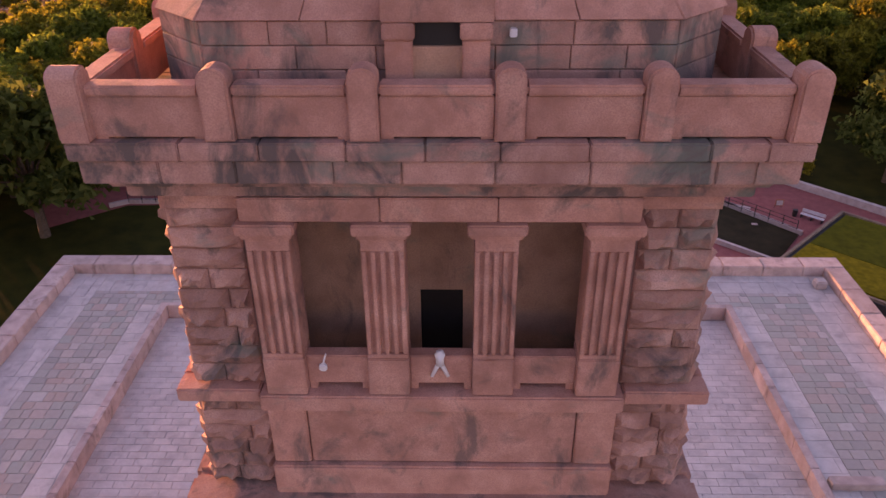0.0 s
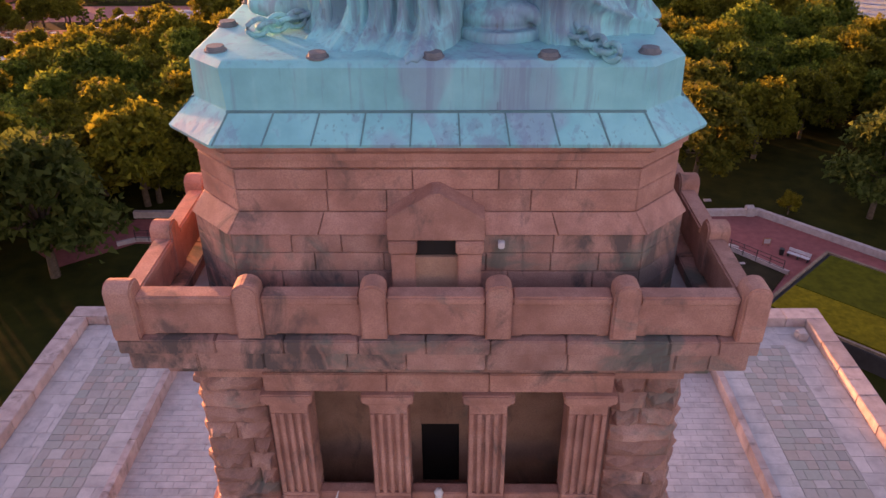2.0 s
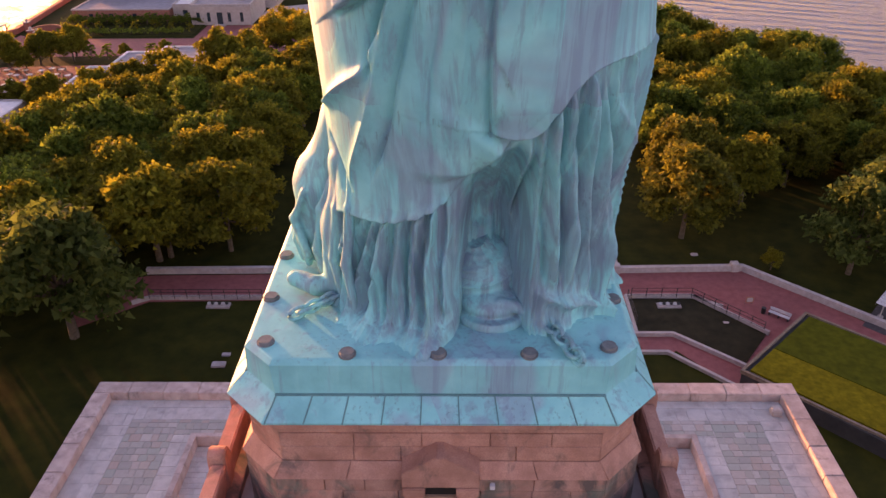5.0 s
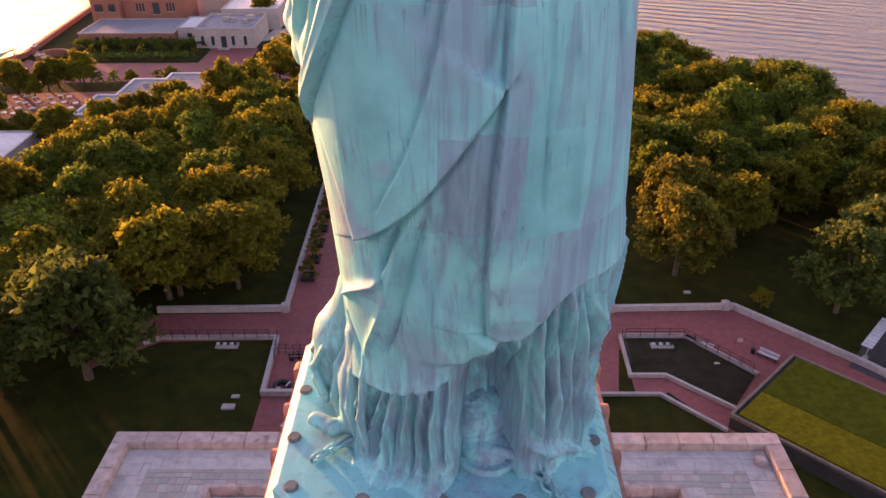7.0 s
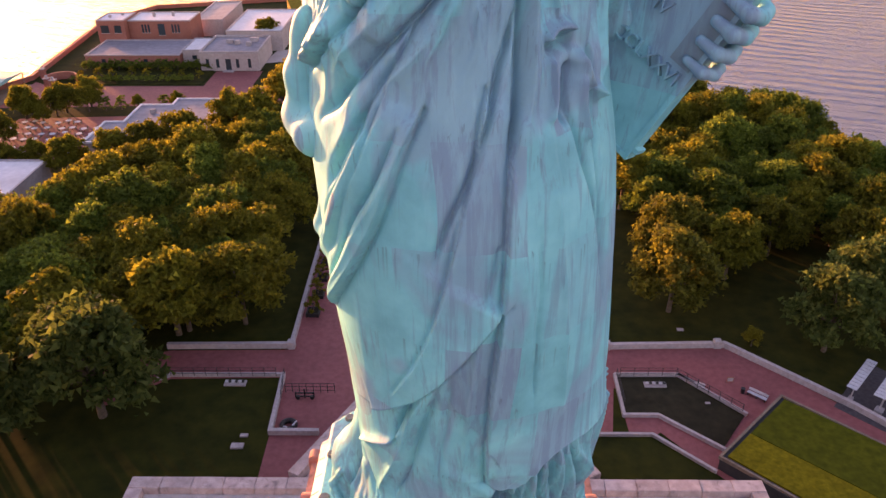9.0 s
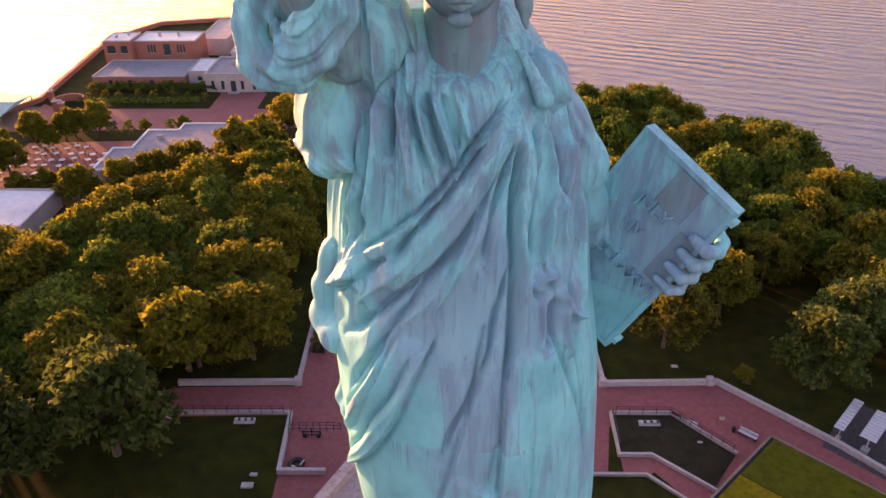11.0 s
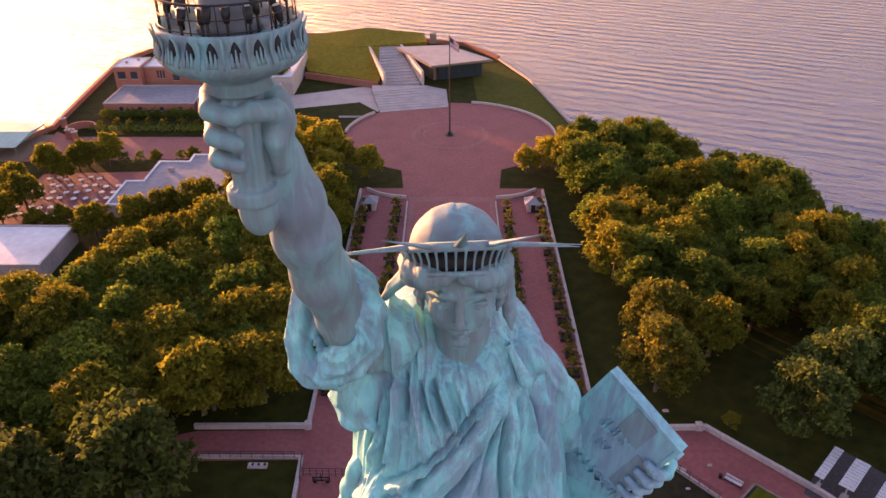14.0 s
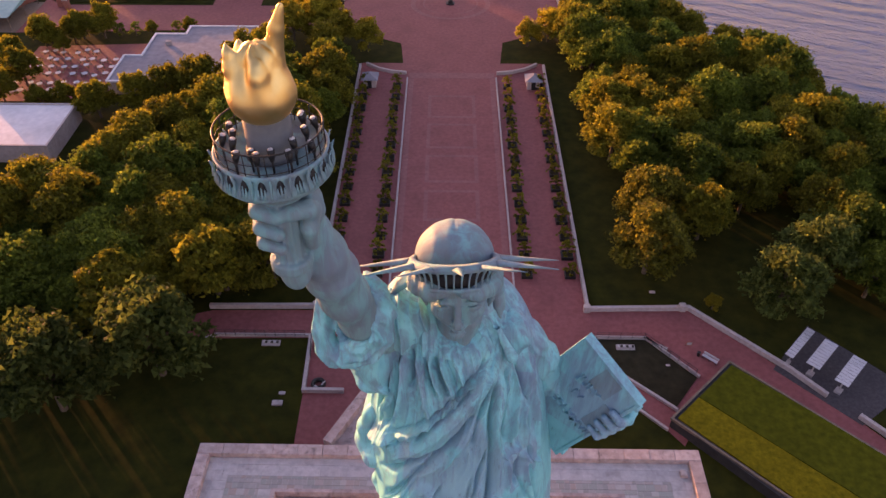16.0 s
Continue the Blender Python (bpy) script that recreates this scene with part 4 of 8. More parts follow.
fold("groove", 0.26, 0.1, (1.35, 68.95), (1.22, 66.87), (1.3, 64.19), (1.27, 60.68))
fold("ridge", 0.16, 0.12, (1.51, 69.09), (1.46, 67.38), (1.59, 65.28), (1.55, 63.04), (1.46, 61.08))
fold("groove", 0.16, 0.08, (1.81, 69.2), (1.93, 67.55), (1.81, 65.88), (1.96, 65.0))
fold("ridge", 0.18, 0.1, (2.09, 69.09), (2.38, 67.55), (2.26, 66.13), (2.32, 65.14))
fold("groove", 0.18, 0.08, (2.35, 68.95), (2.78, 67.41), (3.18, 65.44), (3.18, 64.19))
fold("ridge", 0.16, 0.12, (2.67, 68.67), (3.17, 66.99), (3.45, 65.0), (3.61, 62.68))
fold("groove", 0.2, 0.1, (3.12, 64.25), (3.43, 62.48), (3.73, 60.68), (4.3, 57.0))
fold("ridge", 0.3, 0.12, (1.9, 64.3), (2.3, 64.75), (2.75, 64.5))
fold("groove", 0.3, 0.1, (2.0, 64.0), (2.4, 64.3), (2.8, 64.1))
fold("ridge", 0.3, 0.13, (2.85, 63.97), (3.23, 62.98), (3.7, 62.5))
fold("groove", 0.4, 0.12, (2.69, 63.76), (2.62, 62.92), (2.55, 62.08))
fold("ridge", 0.2, 0.1, (2.1, 64.03), (2.22, 63.01), (2.11, 62.27))
fold("ridge", 0.2, 0.1, (2.97, 63.41), (3.06, 62.37), (3.25, 61.5))
fold("groove", 0.3, 0.08, (-2.31, 70.08), (-2.23, 68.81), (-2.33, 68.11))
fold("groove", 0.18, 0.07, (-3.19, 69.79), (-3.24, 68.53), (-3.64, 66.85), (-4.0, 65.7))
fold("groove", 0.2, 0.07, (-2.75, 69.93), (-2.77, 68.67), (-3.04, 66.99), (-3.41, 65.43))
fold("ridge", 0.18, 0.08, (-3.03, 69.79), (-2.97, 68.67), (-3.31, 66.95), (-3.8, 65.28))
fold("ridge", 0.2, 0.09, (-2.54, 69.96), (-2.48, 68.67), (-2.68, 67.56), (-3.01, 66.28))
fold("ridge", 0.16, 0.08, (-2.05, 70.08), (-1.88, 68.91), (-1.71, 67.83), (-1.77, 67.12))
fold("groove", 0.16, 0.07, (-1.82, 70.08), (-1.55, 68.95), (-1.15, 67.82))
fold("ridge", 0.15, 0.08, (-1.54, 70.19), (-1.29, 69.05), (-0.88, 67.91))
fold("groove", 0.16, 0.07, (-1.29, 70.08), (-0.96, 68.95), (-0.64, 68.0))
fold("ridge", 0.15, 0.08, (-1.03, 70.08), (-0.68, 69.08), (-0.48, 68.28))
fold("groove", 0.16, 0.07, (-0.75, 70.09), (-0.38, 69.01), (-0.31, 68.47))
fold("ridge", 0.14, 0.08, (-0.42, 70.21), (-0.11, 69.45), (0.01, 68.81))
fold("groove", 0.2, 0.09, (-3.1, 67.0), (-3.27, 65.98), (-3.6, 65.16))
fold("groove", 0.2, 0.08, (-3.5, 66.57), (-3.73, 65.48), (-3.95, 64.8))
fold("ridge", 0.3, 0.2, (-3.2, 64.7), (-3.9, 63.9), (-4.4, 63.2))
fold("groove", 0.25, 0.1, (-2.23, 65.59), (-3.2, 64.47), (-3.9, 63.6), (-4.4, 62.9))
fold("ridge", 0.2, 0.25, (-2.5, 62.22), (-3.45, 60.15), (-4.1, 58.6))
fold("groove", 0.2, 0.12, (-1.19, 65.02), (-2.1, 63.34), (-3.1, 61.72), (-3.8, 60.0))
fold("groove", 0.2, 0.12, (-1.92, 63.4), (-2.73, 61.3), (-3.6, 58.9), (-4.1, 57.4))

# fine wrinkles of the thin under-robe, and slow undulation of the heavy cloth
LATTICE = np.random.default_rng(17).random((64, 64))


def drift(u, v):
    """Smooth random numbers from 0 to 1 over a plane."""
    i, j = np.floor(u).astype(int), np.floor(v).astype(int)
    f, g = u - i, v - j
    f, g = f * f * (3 - 2 * f), g * g * (3 - 2 * g)
    q = lambda a, b: LATTICE[(i + a) % 64, (j + b) % 64]
    return (q(0, 0) * (1 - f) + q(1, 0) * f) * (1 - g) + (q(0, 1) * (1 - f) + q(1, 1) * f) * g


def crest(u, sharp=2.4):
    """Thin taut ridges with broad hollows between them."""
    return np.exp(-np.abs(np.sin(u)) * sharp) - 0.33


turn_ = np.concatenate([np.abs(np.linspace(-1.9, 1.9, NF)), np.full(RD.shape[1] - NF, 1.9)])
RD *= (1.25 + 0.9 * smooth01(60.5, 64.5, RZ)) * (1 - 0.95 * smooth01(0.95, 1.35, turn_))[None]                # the loops at the hip take over at the sides
RD = 0.55 * np.tanh(RD / 0.55)                                         # folds that cross do not pile up
wob = np.sin(RS * 0.9 + RZ * 0.35) + np.sin(RS * 1.7 - RZ * 0.21 + 1.3)
edge = np.interp(RX, (-5.0, -3.9, -3.3, -1.9, -0.1, 0.8, 1.85, 2.9, 3.6, 5.2), (44.2, 44.8, 45.6, 45.95, 46.95, 48.0, 48.75, 50.3, 50.7, 51.0))    # lower edge of the heavy cloth
low = 1 - smooth01(-0.35, 0.0, RZ - edge)
warp = RS + 0.7 * (drift(RS * 0.7 + 3, RZ * 0.10) - 0.5) + 0.35 * (drift(RS * 2.1 + 9, RZ * 0.16 + 5) - 0.5)
deep = 0.35 + 0.95 * drift(RS * 0.9 + 20, RZ * 0.12)
RD += low * (0.42 * deep * crest(warp * 2.1, 2.0) + 0.36 * drift(RS * 1.7, RZ * 0.2 + 30) * crest(warp * 5.7 + wob * 0.3, 2.0) + 0.2 * drift(RS * 3.1, RZ * 0.3) * crest(warp * 13.5 + wob * 0.6, 1.8))
RD += low * np.exp(-((RZ - 42.4) / 1.1) ** 2) * (np.abs(RX - 0.3) < 4.2) * 0.05 * crest(RZ * 5.0 + 2.6 * drift(RS * 0.9, RZ) + RS * 0.8, 1.8) * drift(RS * 1.3 + 7, RZ * 0.5)
heavy = (1 - low) * (1 - smooth01(60.5, 64.0, RZ))
RD += heavy * (0.05 * (drift(RS * 0.8, RZ * 0.25) - 0.5) + 0.022 * crest(RS * 2.6 + 2.2 * drift(RS * 0.8 + 4, RZ * 0.09) + 0.06 * RZ, 2.0) * drift(RS * 0.6 + 11, RZ * 0.14) + 0.012 * (drift(RS * 2.4, RZ * 0.9) - 0.5))
chest = smooth01(61.5, 65.0, RZ) * (1 - smooth01(70.8, 71.4, RZ)) * (RY < 22)
part_x = -1.2 + (RZ - 66.4) * 0.66                                    # where the two falls of cloth meet
side = smooth01(-0.35, 0.25, RX - part_x)
fan_l = np.arctan2(RX - 2.3, 72.4 - RZ)
far_l = np.hypot(RX - 2.3, 72.4 - RZ)
fan_r = np.arctan2(RX + 2.2, 79.0 - RZ)
blur = 2.0 * drift(far_l * 0.45, fan_l * 5.0) + 0.8 * drift(far_l * 1.1 + 8, fan_l * 11.0)
RD += chest * side * smooth01(0.9, 2.4, far_l) * (0.34 * drift(fan_l * 7 + 3, far_l * 0.22) * crest(fan_l * 14 + blur, 3.0) + 0.36 * drift(fan_l * 16, far_l * 0.3) * crest(fan_l * 33 + blur * 1.7, 2.0) + 0.07 * crest(fan_l * 70 + blur * 2, 1.6))
blur = 2.2 * drift(RZ * 0.35, fan_r * 9.0) + 0.9 * drift(RZ * 0.9 + 8, fan_r * 20.0)
RD += chest * (1 - side) * (0.44 * drift(fan_r * 12 + 3, RZ * 0.3) * crest(fan_r * 26 + blur, 3.0) + 0.44 * drift(fan_r * 25, RZ * 0.4) * crest(fan_r * 60 + blur * 1.6, 2.0) + 0.10 * crest(fan_r * 130 + blur * 2, 1.6))
RD += 0.012 * (drift(RS * 1.6, RZ * 1.2) - 0.5)
hollow = np.exp(-(np.maximum(np.abs(RX - 1.0 - 0.05 * (RZ - 42)) - 0.75, 0) / 0.3) ** 2) * (1 - smooth01(45.2, 48.6, RZ)) * (RY < 22)
RD -= 2.0 * hollow
flare = np.exp(-((RZ - 42.0) / 0.45) ** 2) * np.interp(RX, (-4, -2, 0, 2, 5), (0.4, 0.75, 0.5, 0.25, 0.35)) * (0.8 + 0.3 * np.sin(RS * 3.3)) * (1 - hollow)
RD += flare * (RY < 22)
RD -= 1.1 * np.exp(-((RX + 0.25) / 1.05) ** 4) * smooth01(70.15, 70.9, RZ) * (RY < 22)            # open neckline
RX, RY = RX + NX_ * RD, RY + NY_ * RD


def grid_mesh(x, y, z):
    """Vertices and faces of a closed loft, rows by columns."""
    r, c = x.shape
    v = np.stack([x, y, z], -1).reshape(-1, 3)
    i = np.arange(r * c).reshape(r, c)
    a, b = i[:-1], i[1:]
    return v, np.stack([a, np.roll(a, -1, 1), np.roll(b, -1, 1), b], -1).reshape(-1, 4)


# ---- blended solids: distance fields turned into a skin ----
def ell(P, c, r, turn=None):
    q = P - np.array(c)
    if turn is not None:
        q = q @ np.array(Euler([radians(a) for a in turn]).to_matrix())
    k = q / np.array(r)
    k0 = np.sqrt((k * k).sum(-1))
    return (k0 - 1) * min(r) * (0.55 + 0.45 * k0 / (k0 + 0.001)) if min(r) == max(r) else k0 * (k0 - 1) / (np.sqrt(((q / np.array(r) ** 2) ** 2).sum(-1)) + 1e-9)


def cap(P, a, b, ra, rb=None):
    a, b = np.array(a, float), np.array(b, float)
    rb = ra if rb is None else rb
    d = b - a
    t = np.clip(((P - a) @ d) / (d @ d), 0, 1)
    return np.sqrt(((P - a - t[..., None] * d) ** 2).sum(-1)) - (ra + (rb - ra) * t)


def chain(P, pts, k=0.12):
    """A limb of tapered capsules through points (x, y, z, radius)."""
    d = None
    for p, q in zip(pts, pts[1:]):
        e = cap(P, p[:3], q[:3], p[3], q[3])
        d = e if d is None else join(d, e, k)
    return d


def join(a, b, k=0.15):
    h = np.maximum(k - np.abs(a - b), 0) / k
    return np.minimum(a, b) - h * h * k * 0.25


def cut(a, b, k=0.1):
    h = np.maximum(k - np.abs(a + b), 0) / k
    return np.maximum(a, -b) + h * h * k * 0.25


def skin(lo, hi, step, field):
    """Surface nets over a box of the field's zero level."""
    ax = [np.arange(lo[i], hi[i] + step, step) for i in range(3)]
    P = np.stack(np.meshgrid(*ax, indexing='ij'), -1)
    coarse = field(P[::4, ::4, ::4])                                  # fine values only near the surface
    s = coarse.repeat(4, 0).repeat(4, 1).repeat(4, 2)[:P.shape[0], :P.shape[1], :P.shape[2]]
    near = np.nonzero(np.abs(s) < 9.5 * step)
    s[near] = field(P[near])
    neg = s < 0
    n = [d - 1 for d in s.shape]
    acc, cnt = np.zeros((*n, 3)), np.zeros(n)
    off = [(i, j, k) for i in (0, 1) for j in (0, 1) for k in (0, 1)]
    sl = lambda o: tuple(slice(o[i], o[i] + n[i]) for i in range(3))
    for o in off:
        for axis in range(3):
            if o[axis]:
                continue
            o2 = list(o)
            o2[axis] = 1
            a, b = s[sl(o)], s[sl(o2)]
            m = (a < 0) != (b < 0)
            t = np.where(m, a / np.where(m, a - b, 1), 0)
            for d in range(3):
                acc[..., d] += np.where(m, o[d] + (t if d == axis else 0), 0)
            cnt += m
    act = cnt > 0
    ids = np.full(n, -1)
    ids[act] = np.arange(act.sum())
    cell = np.stack(np.nonzero(act), -1)
    v = np.array(lo) + (cell + acc[act] / cnt[act][:, None]) * step
    faces = []
    for axis in range(3):
        u, w = (axis + 1) % 3, (axis + 2) % 3
        a = np.moveaxis(neg, (axis, u, w), (0, 1, 2))
        I = np.moveaxis(ids, (axis, u, w), (0, 1, 2))
        m = (a[:-1] != a[1:])[:, 1:-1, 1:-1]
        x, y, z = np.nonzero(m)
        y, z = y + 1, z + 1
        q = np.stack([I[x, y - 1, z - 1], I[x, y, z - 1], I[x, y, z], I[x, y - 1, z]], -1)
        inside = a[x, y, z]
        q = np.where(inside[:, None], q, q[:, ::-1])
        faces.append(q)
    f = np.concatenate(faces)
    return v, f[(f >= 0).all(1)]


blocks = []
close = lambda a, up=0.0: np.concatenate([a, a[-1:] * 0.5 + a[-1].mean() * 0.5 + up, 0 * a[-1:] + a[-1].mean() + up])       # shut the top under the neck
blocks.append((*grid_mesh(close(RX), close(RY), close(RZ, 0.05)), 0))


FX = -0.28                                                            # middle of the face
KX = -0.43                                                            # middle of the crown


def head_field(P):
    Q = np.concatenate([np.abs(P[..., 0:1] - FX), P[..., 1:]], -1)
    K = np.concatenate([np.abs(P[..., 0:1] - KX), P[..., 1:]], -1)
    d = ell(P, (FX, 19.5, 73.75), (1.27, 1.36, 1.75))
    d = join(d, ell(P, (FX, 19.15, 72.72), (0.96, 0.93, 0.66)), 0.3)
    d = join(d, ell(P, (KX, 19.8, 74.6), (1.45, 1.6, 1.5)), 0.3)
    neck = cap(P, (-0.2, 20.5, 69.4), (FX, 20.1, 73.2), 1.12, 0.98)
    neck = join(neck, chain(P, [(0.75, 20.2, 73.0, 0.25), (0.3, 19.5, 71.4, 0.22), (0.0, 19.35, 70.3, 0.2)]), 0.25)
    d = join(d, neck, 0.12)
    d = join(d, chain(Q, [(0.16, 18.16, 73.98, 0.10), (0.60, 18.10, 74.06, 0.12), (1.02, 18.48, 73.92, 0.08)]), 0.14)
    d = cut(d, chain(Q, [(0.42, 17.98, 73.73, 0.19), (0.66, 17.98, 73.74, 0.23), (0.92, 18.2, 73.68, 0.16)], 0.1), 0.12)
    d = join(d, ell(Q, (0.62, 18.33, 73.66), (0.29, 0.2, 0.15)), 0.03)
    d = join(d, chain(Q, [(0.36, 18.2, 73.68, 0.045), (0.62, 18.1, 73.80, 0.05), (0.92, 18.34, 73.68, 0.04)], 0.03), 0.03)
    d = join(d, chain(Q, [(0.38, 18.2, 73.58, 0.035), (0.64, 18.12, 73.52, 0.035), (0.9, 18.34, 73.62, 0.03)], 0.03), 0.03)
    d = join(d, chain(P, [(FX, 18.2, 74.1, 0.15), (FX, 18.0, 73.6, 0.14), (FX, 17.78, 73.1, 0.17)]), 0.09)
    d = join(d, ell(Q, (0.17, 17.97, 73.0), (0.13, 0.17, 0.11)), 0.05)
    d = cut(d, chain(Q, [(0.3, 17.95, 72.98, 0.04), (0.5, 18.1, 72.68, 0.03)]), 0.12)
    d = join(d, chain(Q, [(0.0, 18.07, 72.64, 0.085), (0.14, 18.05, 72.66, 0.08), (0.38, 18.26, 72.56, 0.04)]), 0.05)
    d = join(d, chain(Q, [(0.0, 18.07, 72.44, 0.10), (0.3, 18.25, 72.5, 0.05)]), 0.05)
    d = cut(d, chain(Q, [(0.0, 17.94, 72.55, 0.03), (0.43, 18.24, 72.53, 0.03)]), 0.04)
    d = cut(d, ell(P, (FX, 17.95, 72.26), (0.34, 0.12, 0.07)), 0.1)
    d = join(d, ell(P, (FX, 18.3, 72.12), (0.33, 0.26, 0.22)), 0.12)
    d = join(d, ell(Q, (0.72, 18.62, 73.15), (0.34, 0.28, 0.36)), 0.25)
    # hair: a combed roll over the brow, parted in the middle, coils before the ears, a long lock on each side
    comb = 0.010 * np.sin(P[..., 0] * 40 + 2 * np.sin(P[..., 2] * 3)) + 0.006 * np.sin(P[..., 0] * 15 + 1.7)
    h = chain(K, [(0.0, 18.02, 75.12, 0.24), (0.4, 17.92, 75.0, 0.34), (0.9, 17.98, 74.86, 0.42), (1.32, 18.45, 74.74, 0.45), (1.48, 19.2, 74.7, 0.43)], 0.16) + comb
    h = join(h, chain(K, [(1.4, 19.2, 74.7, 0.42), (1.45, 19.9, 74.2, 0.45), (1.3, 20.5, 73.6, 0.45)], 0.15) + 0.03 * np.sin(P[..., 1] * 13), 0.06)
    for k in range(2):
        h = join(h, chain(Q, [(1.25 + 0.1 * k, 19.15 + 0.22 * k, 74.2, 0.12), (1.34 + 0.1 * k, 19.25 + 0.2 * k, 73.3, 0.14), (1.28 + 0.1 * k, 19.35 + 0.2 * k, 72.7, 0.08)], 0.05) + 0.02 * np.sin(P[..., 2] * 16 + k), 0.03)
    for k in range(3):
        x0 = 0.10 * k
        h = join(h, chain(P, [(1.2 + x0, 19.6 + 0.2 * k, 73.9, 0.17), (1.26 + x0, 19.8 + 0.15 * k, 72.9, 0.18), (1.38 + x0, 19.75 + 0.1 * k, 72.15, 0.15), (1.55 + x0 * 0.5, 19.7 + 0.1 * k, 71.55 + 0.12 * k, 0.05)], 0.08) + 0.012 * np.sin(P[..., 2] * 14 + P[..., 0] * 9), 0.03)
    for k in range(3):
        h = join(h, chain(P, [(-1.7, 19.6 + 0.2 * k, 74.3, 0.2), (-2.2, 19.9 + 0.12 * k, 73.5 + 0.1 * k, 0.17), (-2.7, 20.0 + 0.08 * k, 72.95 + 0.08 * k, 0.14), (-3.0, 20.0, 72.6, 0.1)], 0.08), 0.04)
    h = join(h, chain(P, [(KX, 21.0, 74.6, 0.8), (KX, 21.6, 73.2, 0.75)], 0.2), 0.3)
    d = join(d, h, 0.03)
    X = P[..., 0] - KX
    dome = np.sqrt(((P - np.array((KX, 19.95, 74.68))) ** 2).sum(-1)) - 1.6
    dome = dome + 0.035 * np.exp(-(X / 0.045) ** 2) + 0.008 * np.sin(X * 11 + 0.6)
    return np.minimum(d, dome)


blocks.append((*skin((-3.4, 17.2, 69.3), (2.4, 22.6, 76.6), 0.05, head_field), 3))

# crown: a window band tilted up in front, and seven rays
TILT_C = radians(30)
CD, CA = np.array((0, -math.cos(TILT_C), math.sin(TILT_C))), np.array((0, math.sin(TILT_C), math.cos(TILT_C)))
CR = np.array((1.0, 0, 0.05))                                          # the crown leans a little to one side
CO = np.array((KX, 19.15, 75.12))


def crown_pt(phi, r, h):
    return CO + CD * (r * math.cos(phi)) + CR * (r * math.sin(phi)) + CA * h


def crown_loft(profile, lo=-2.3, hi=2.3, n=96):
    """A swept band: profile of (radius, height) swept round the crown, ends closed by its own loop."""
    ph = np.linspace(lo, hi, n)
    g = np.array([[crown_pt(a, r, h) for r, h in profile] for a in ph])
    return grid_mesh(g[..., 0], g[..., 1], g[..., 2])


blocks.append((*crown_loft([(1.50, 0.02), (1.76, 0.0), (1.83, 0.05), (1.83, 0.15), (1.77, 0.21), (1.74, 0.28), (1.52, 0.32)]), 3))
blocks.append((*crown_loft([(1.38, -0.76), (1.60, -0.76), (1.64, -0.66), (1.58, -0.60), (1.38, -0.60)]), 3))
blocks.append((*crown_loft([(1.30, -0.70), (1.42, -0.70), (1.50, 0.06), (1.30, 0.06)]), 2))


def tube(points, radii, n=10, flat=1.0):
    """A tapered round bar through points."""
    pts = np.array(points, float)
    rad = np.broadcast_to(np.array(radii, float), (len(pts),))
    g = np.empty((len(pts), n, 3))
    for i, p in enumerate(pts):
        t = pts[min(i + 1, len(pts) - 1)] - pts[max(i - 1, 0)]
        t = t / np.linalg.norm(t)
        u = np.cross(t, (0.0, 0.0, 1.0) if abs(t[2]) < 0.9 else (1.0, 0.0, 0.0))
        u /= np.linalg.norm(u)
        w = np.cross(t, u)
        a = np.linspace(0, 2 * math.pi, n, endpoint=False)
        g[i] = p + rad[i] * (np.cos(a)[:, None] * u + np.sin(a)[:, None] * w * flat)
    g = np.concatenate([np.repeat(pts[:1], n, 0)[None], g, np.repeat(pts[-1:], n, 0)[None]])
    return grid_mesh(g[..., 0], g[..., 1], g[..., 2])


for i in range(21):
    phi = -1.8 + 0.18 * i
    q = [crown_pt(phi, r, h) for r, h in ((1.55, -0.66), (1.60, -0.3), (1.70, -0.06), (1.76, 0.04))]
    blocks.append((*tube(q, [0.042, 0.04, 0.048, 0.07], 6), 3))
for i, (ang, rt, ht) in enumerate(((-90, 4.05, -0.02), (-60, 4.15, 0.08), (-29, 4.25, 0.43), (4, 4.36, 0.55), (36, 4.25, 0.43), (66, 4.15, 0.08), (94, 4.05, -0.02))):
    phi = radians(ang)
    b, t = crown_pt(phi, 1.72, 0.17), crown_pt(phi, rt, ht)
    blocks.append((*tube([b, b + (t - b) * 0.08, b + (t - b) * 0.55, t], [0.24, 0.21, 0.11, 0.02], 4, 0.42), 3))

# raised arm, sleeve, hand and torch
TX_, TY_ = -5.33, 14.45                                               # the torch's axis


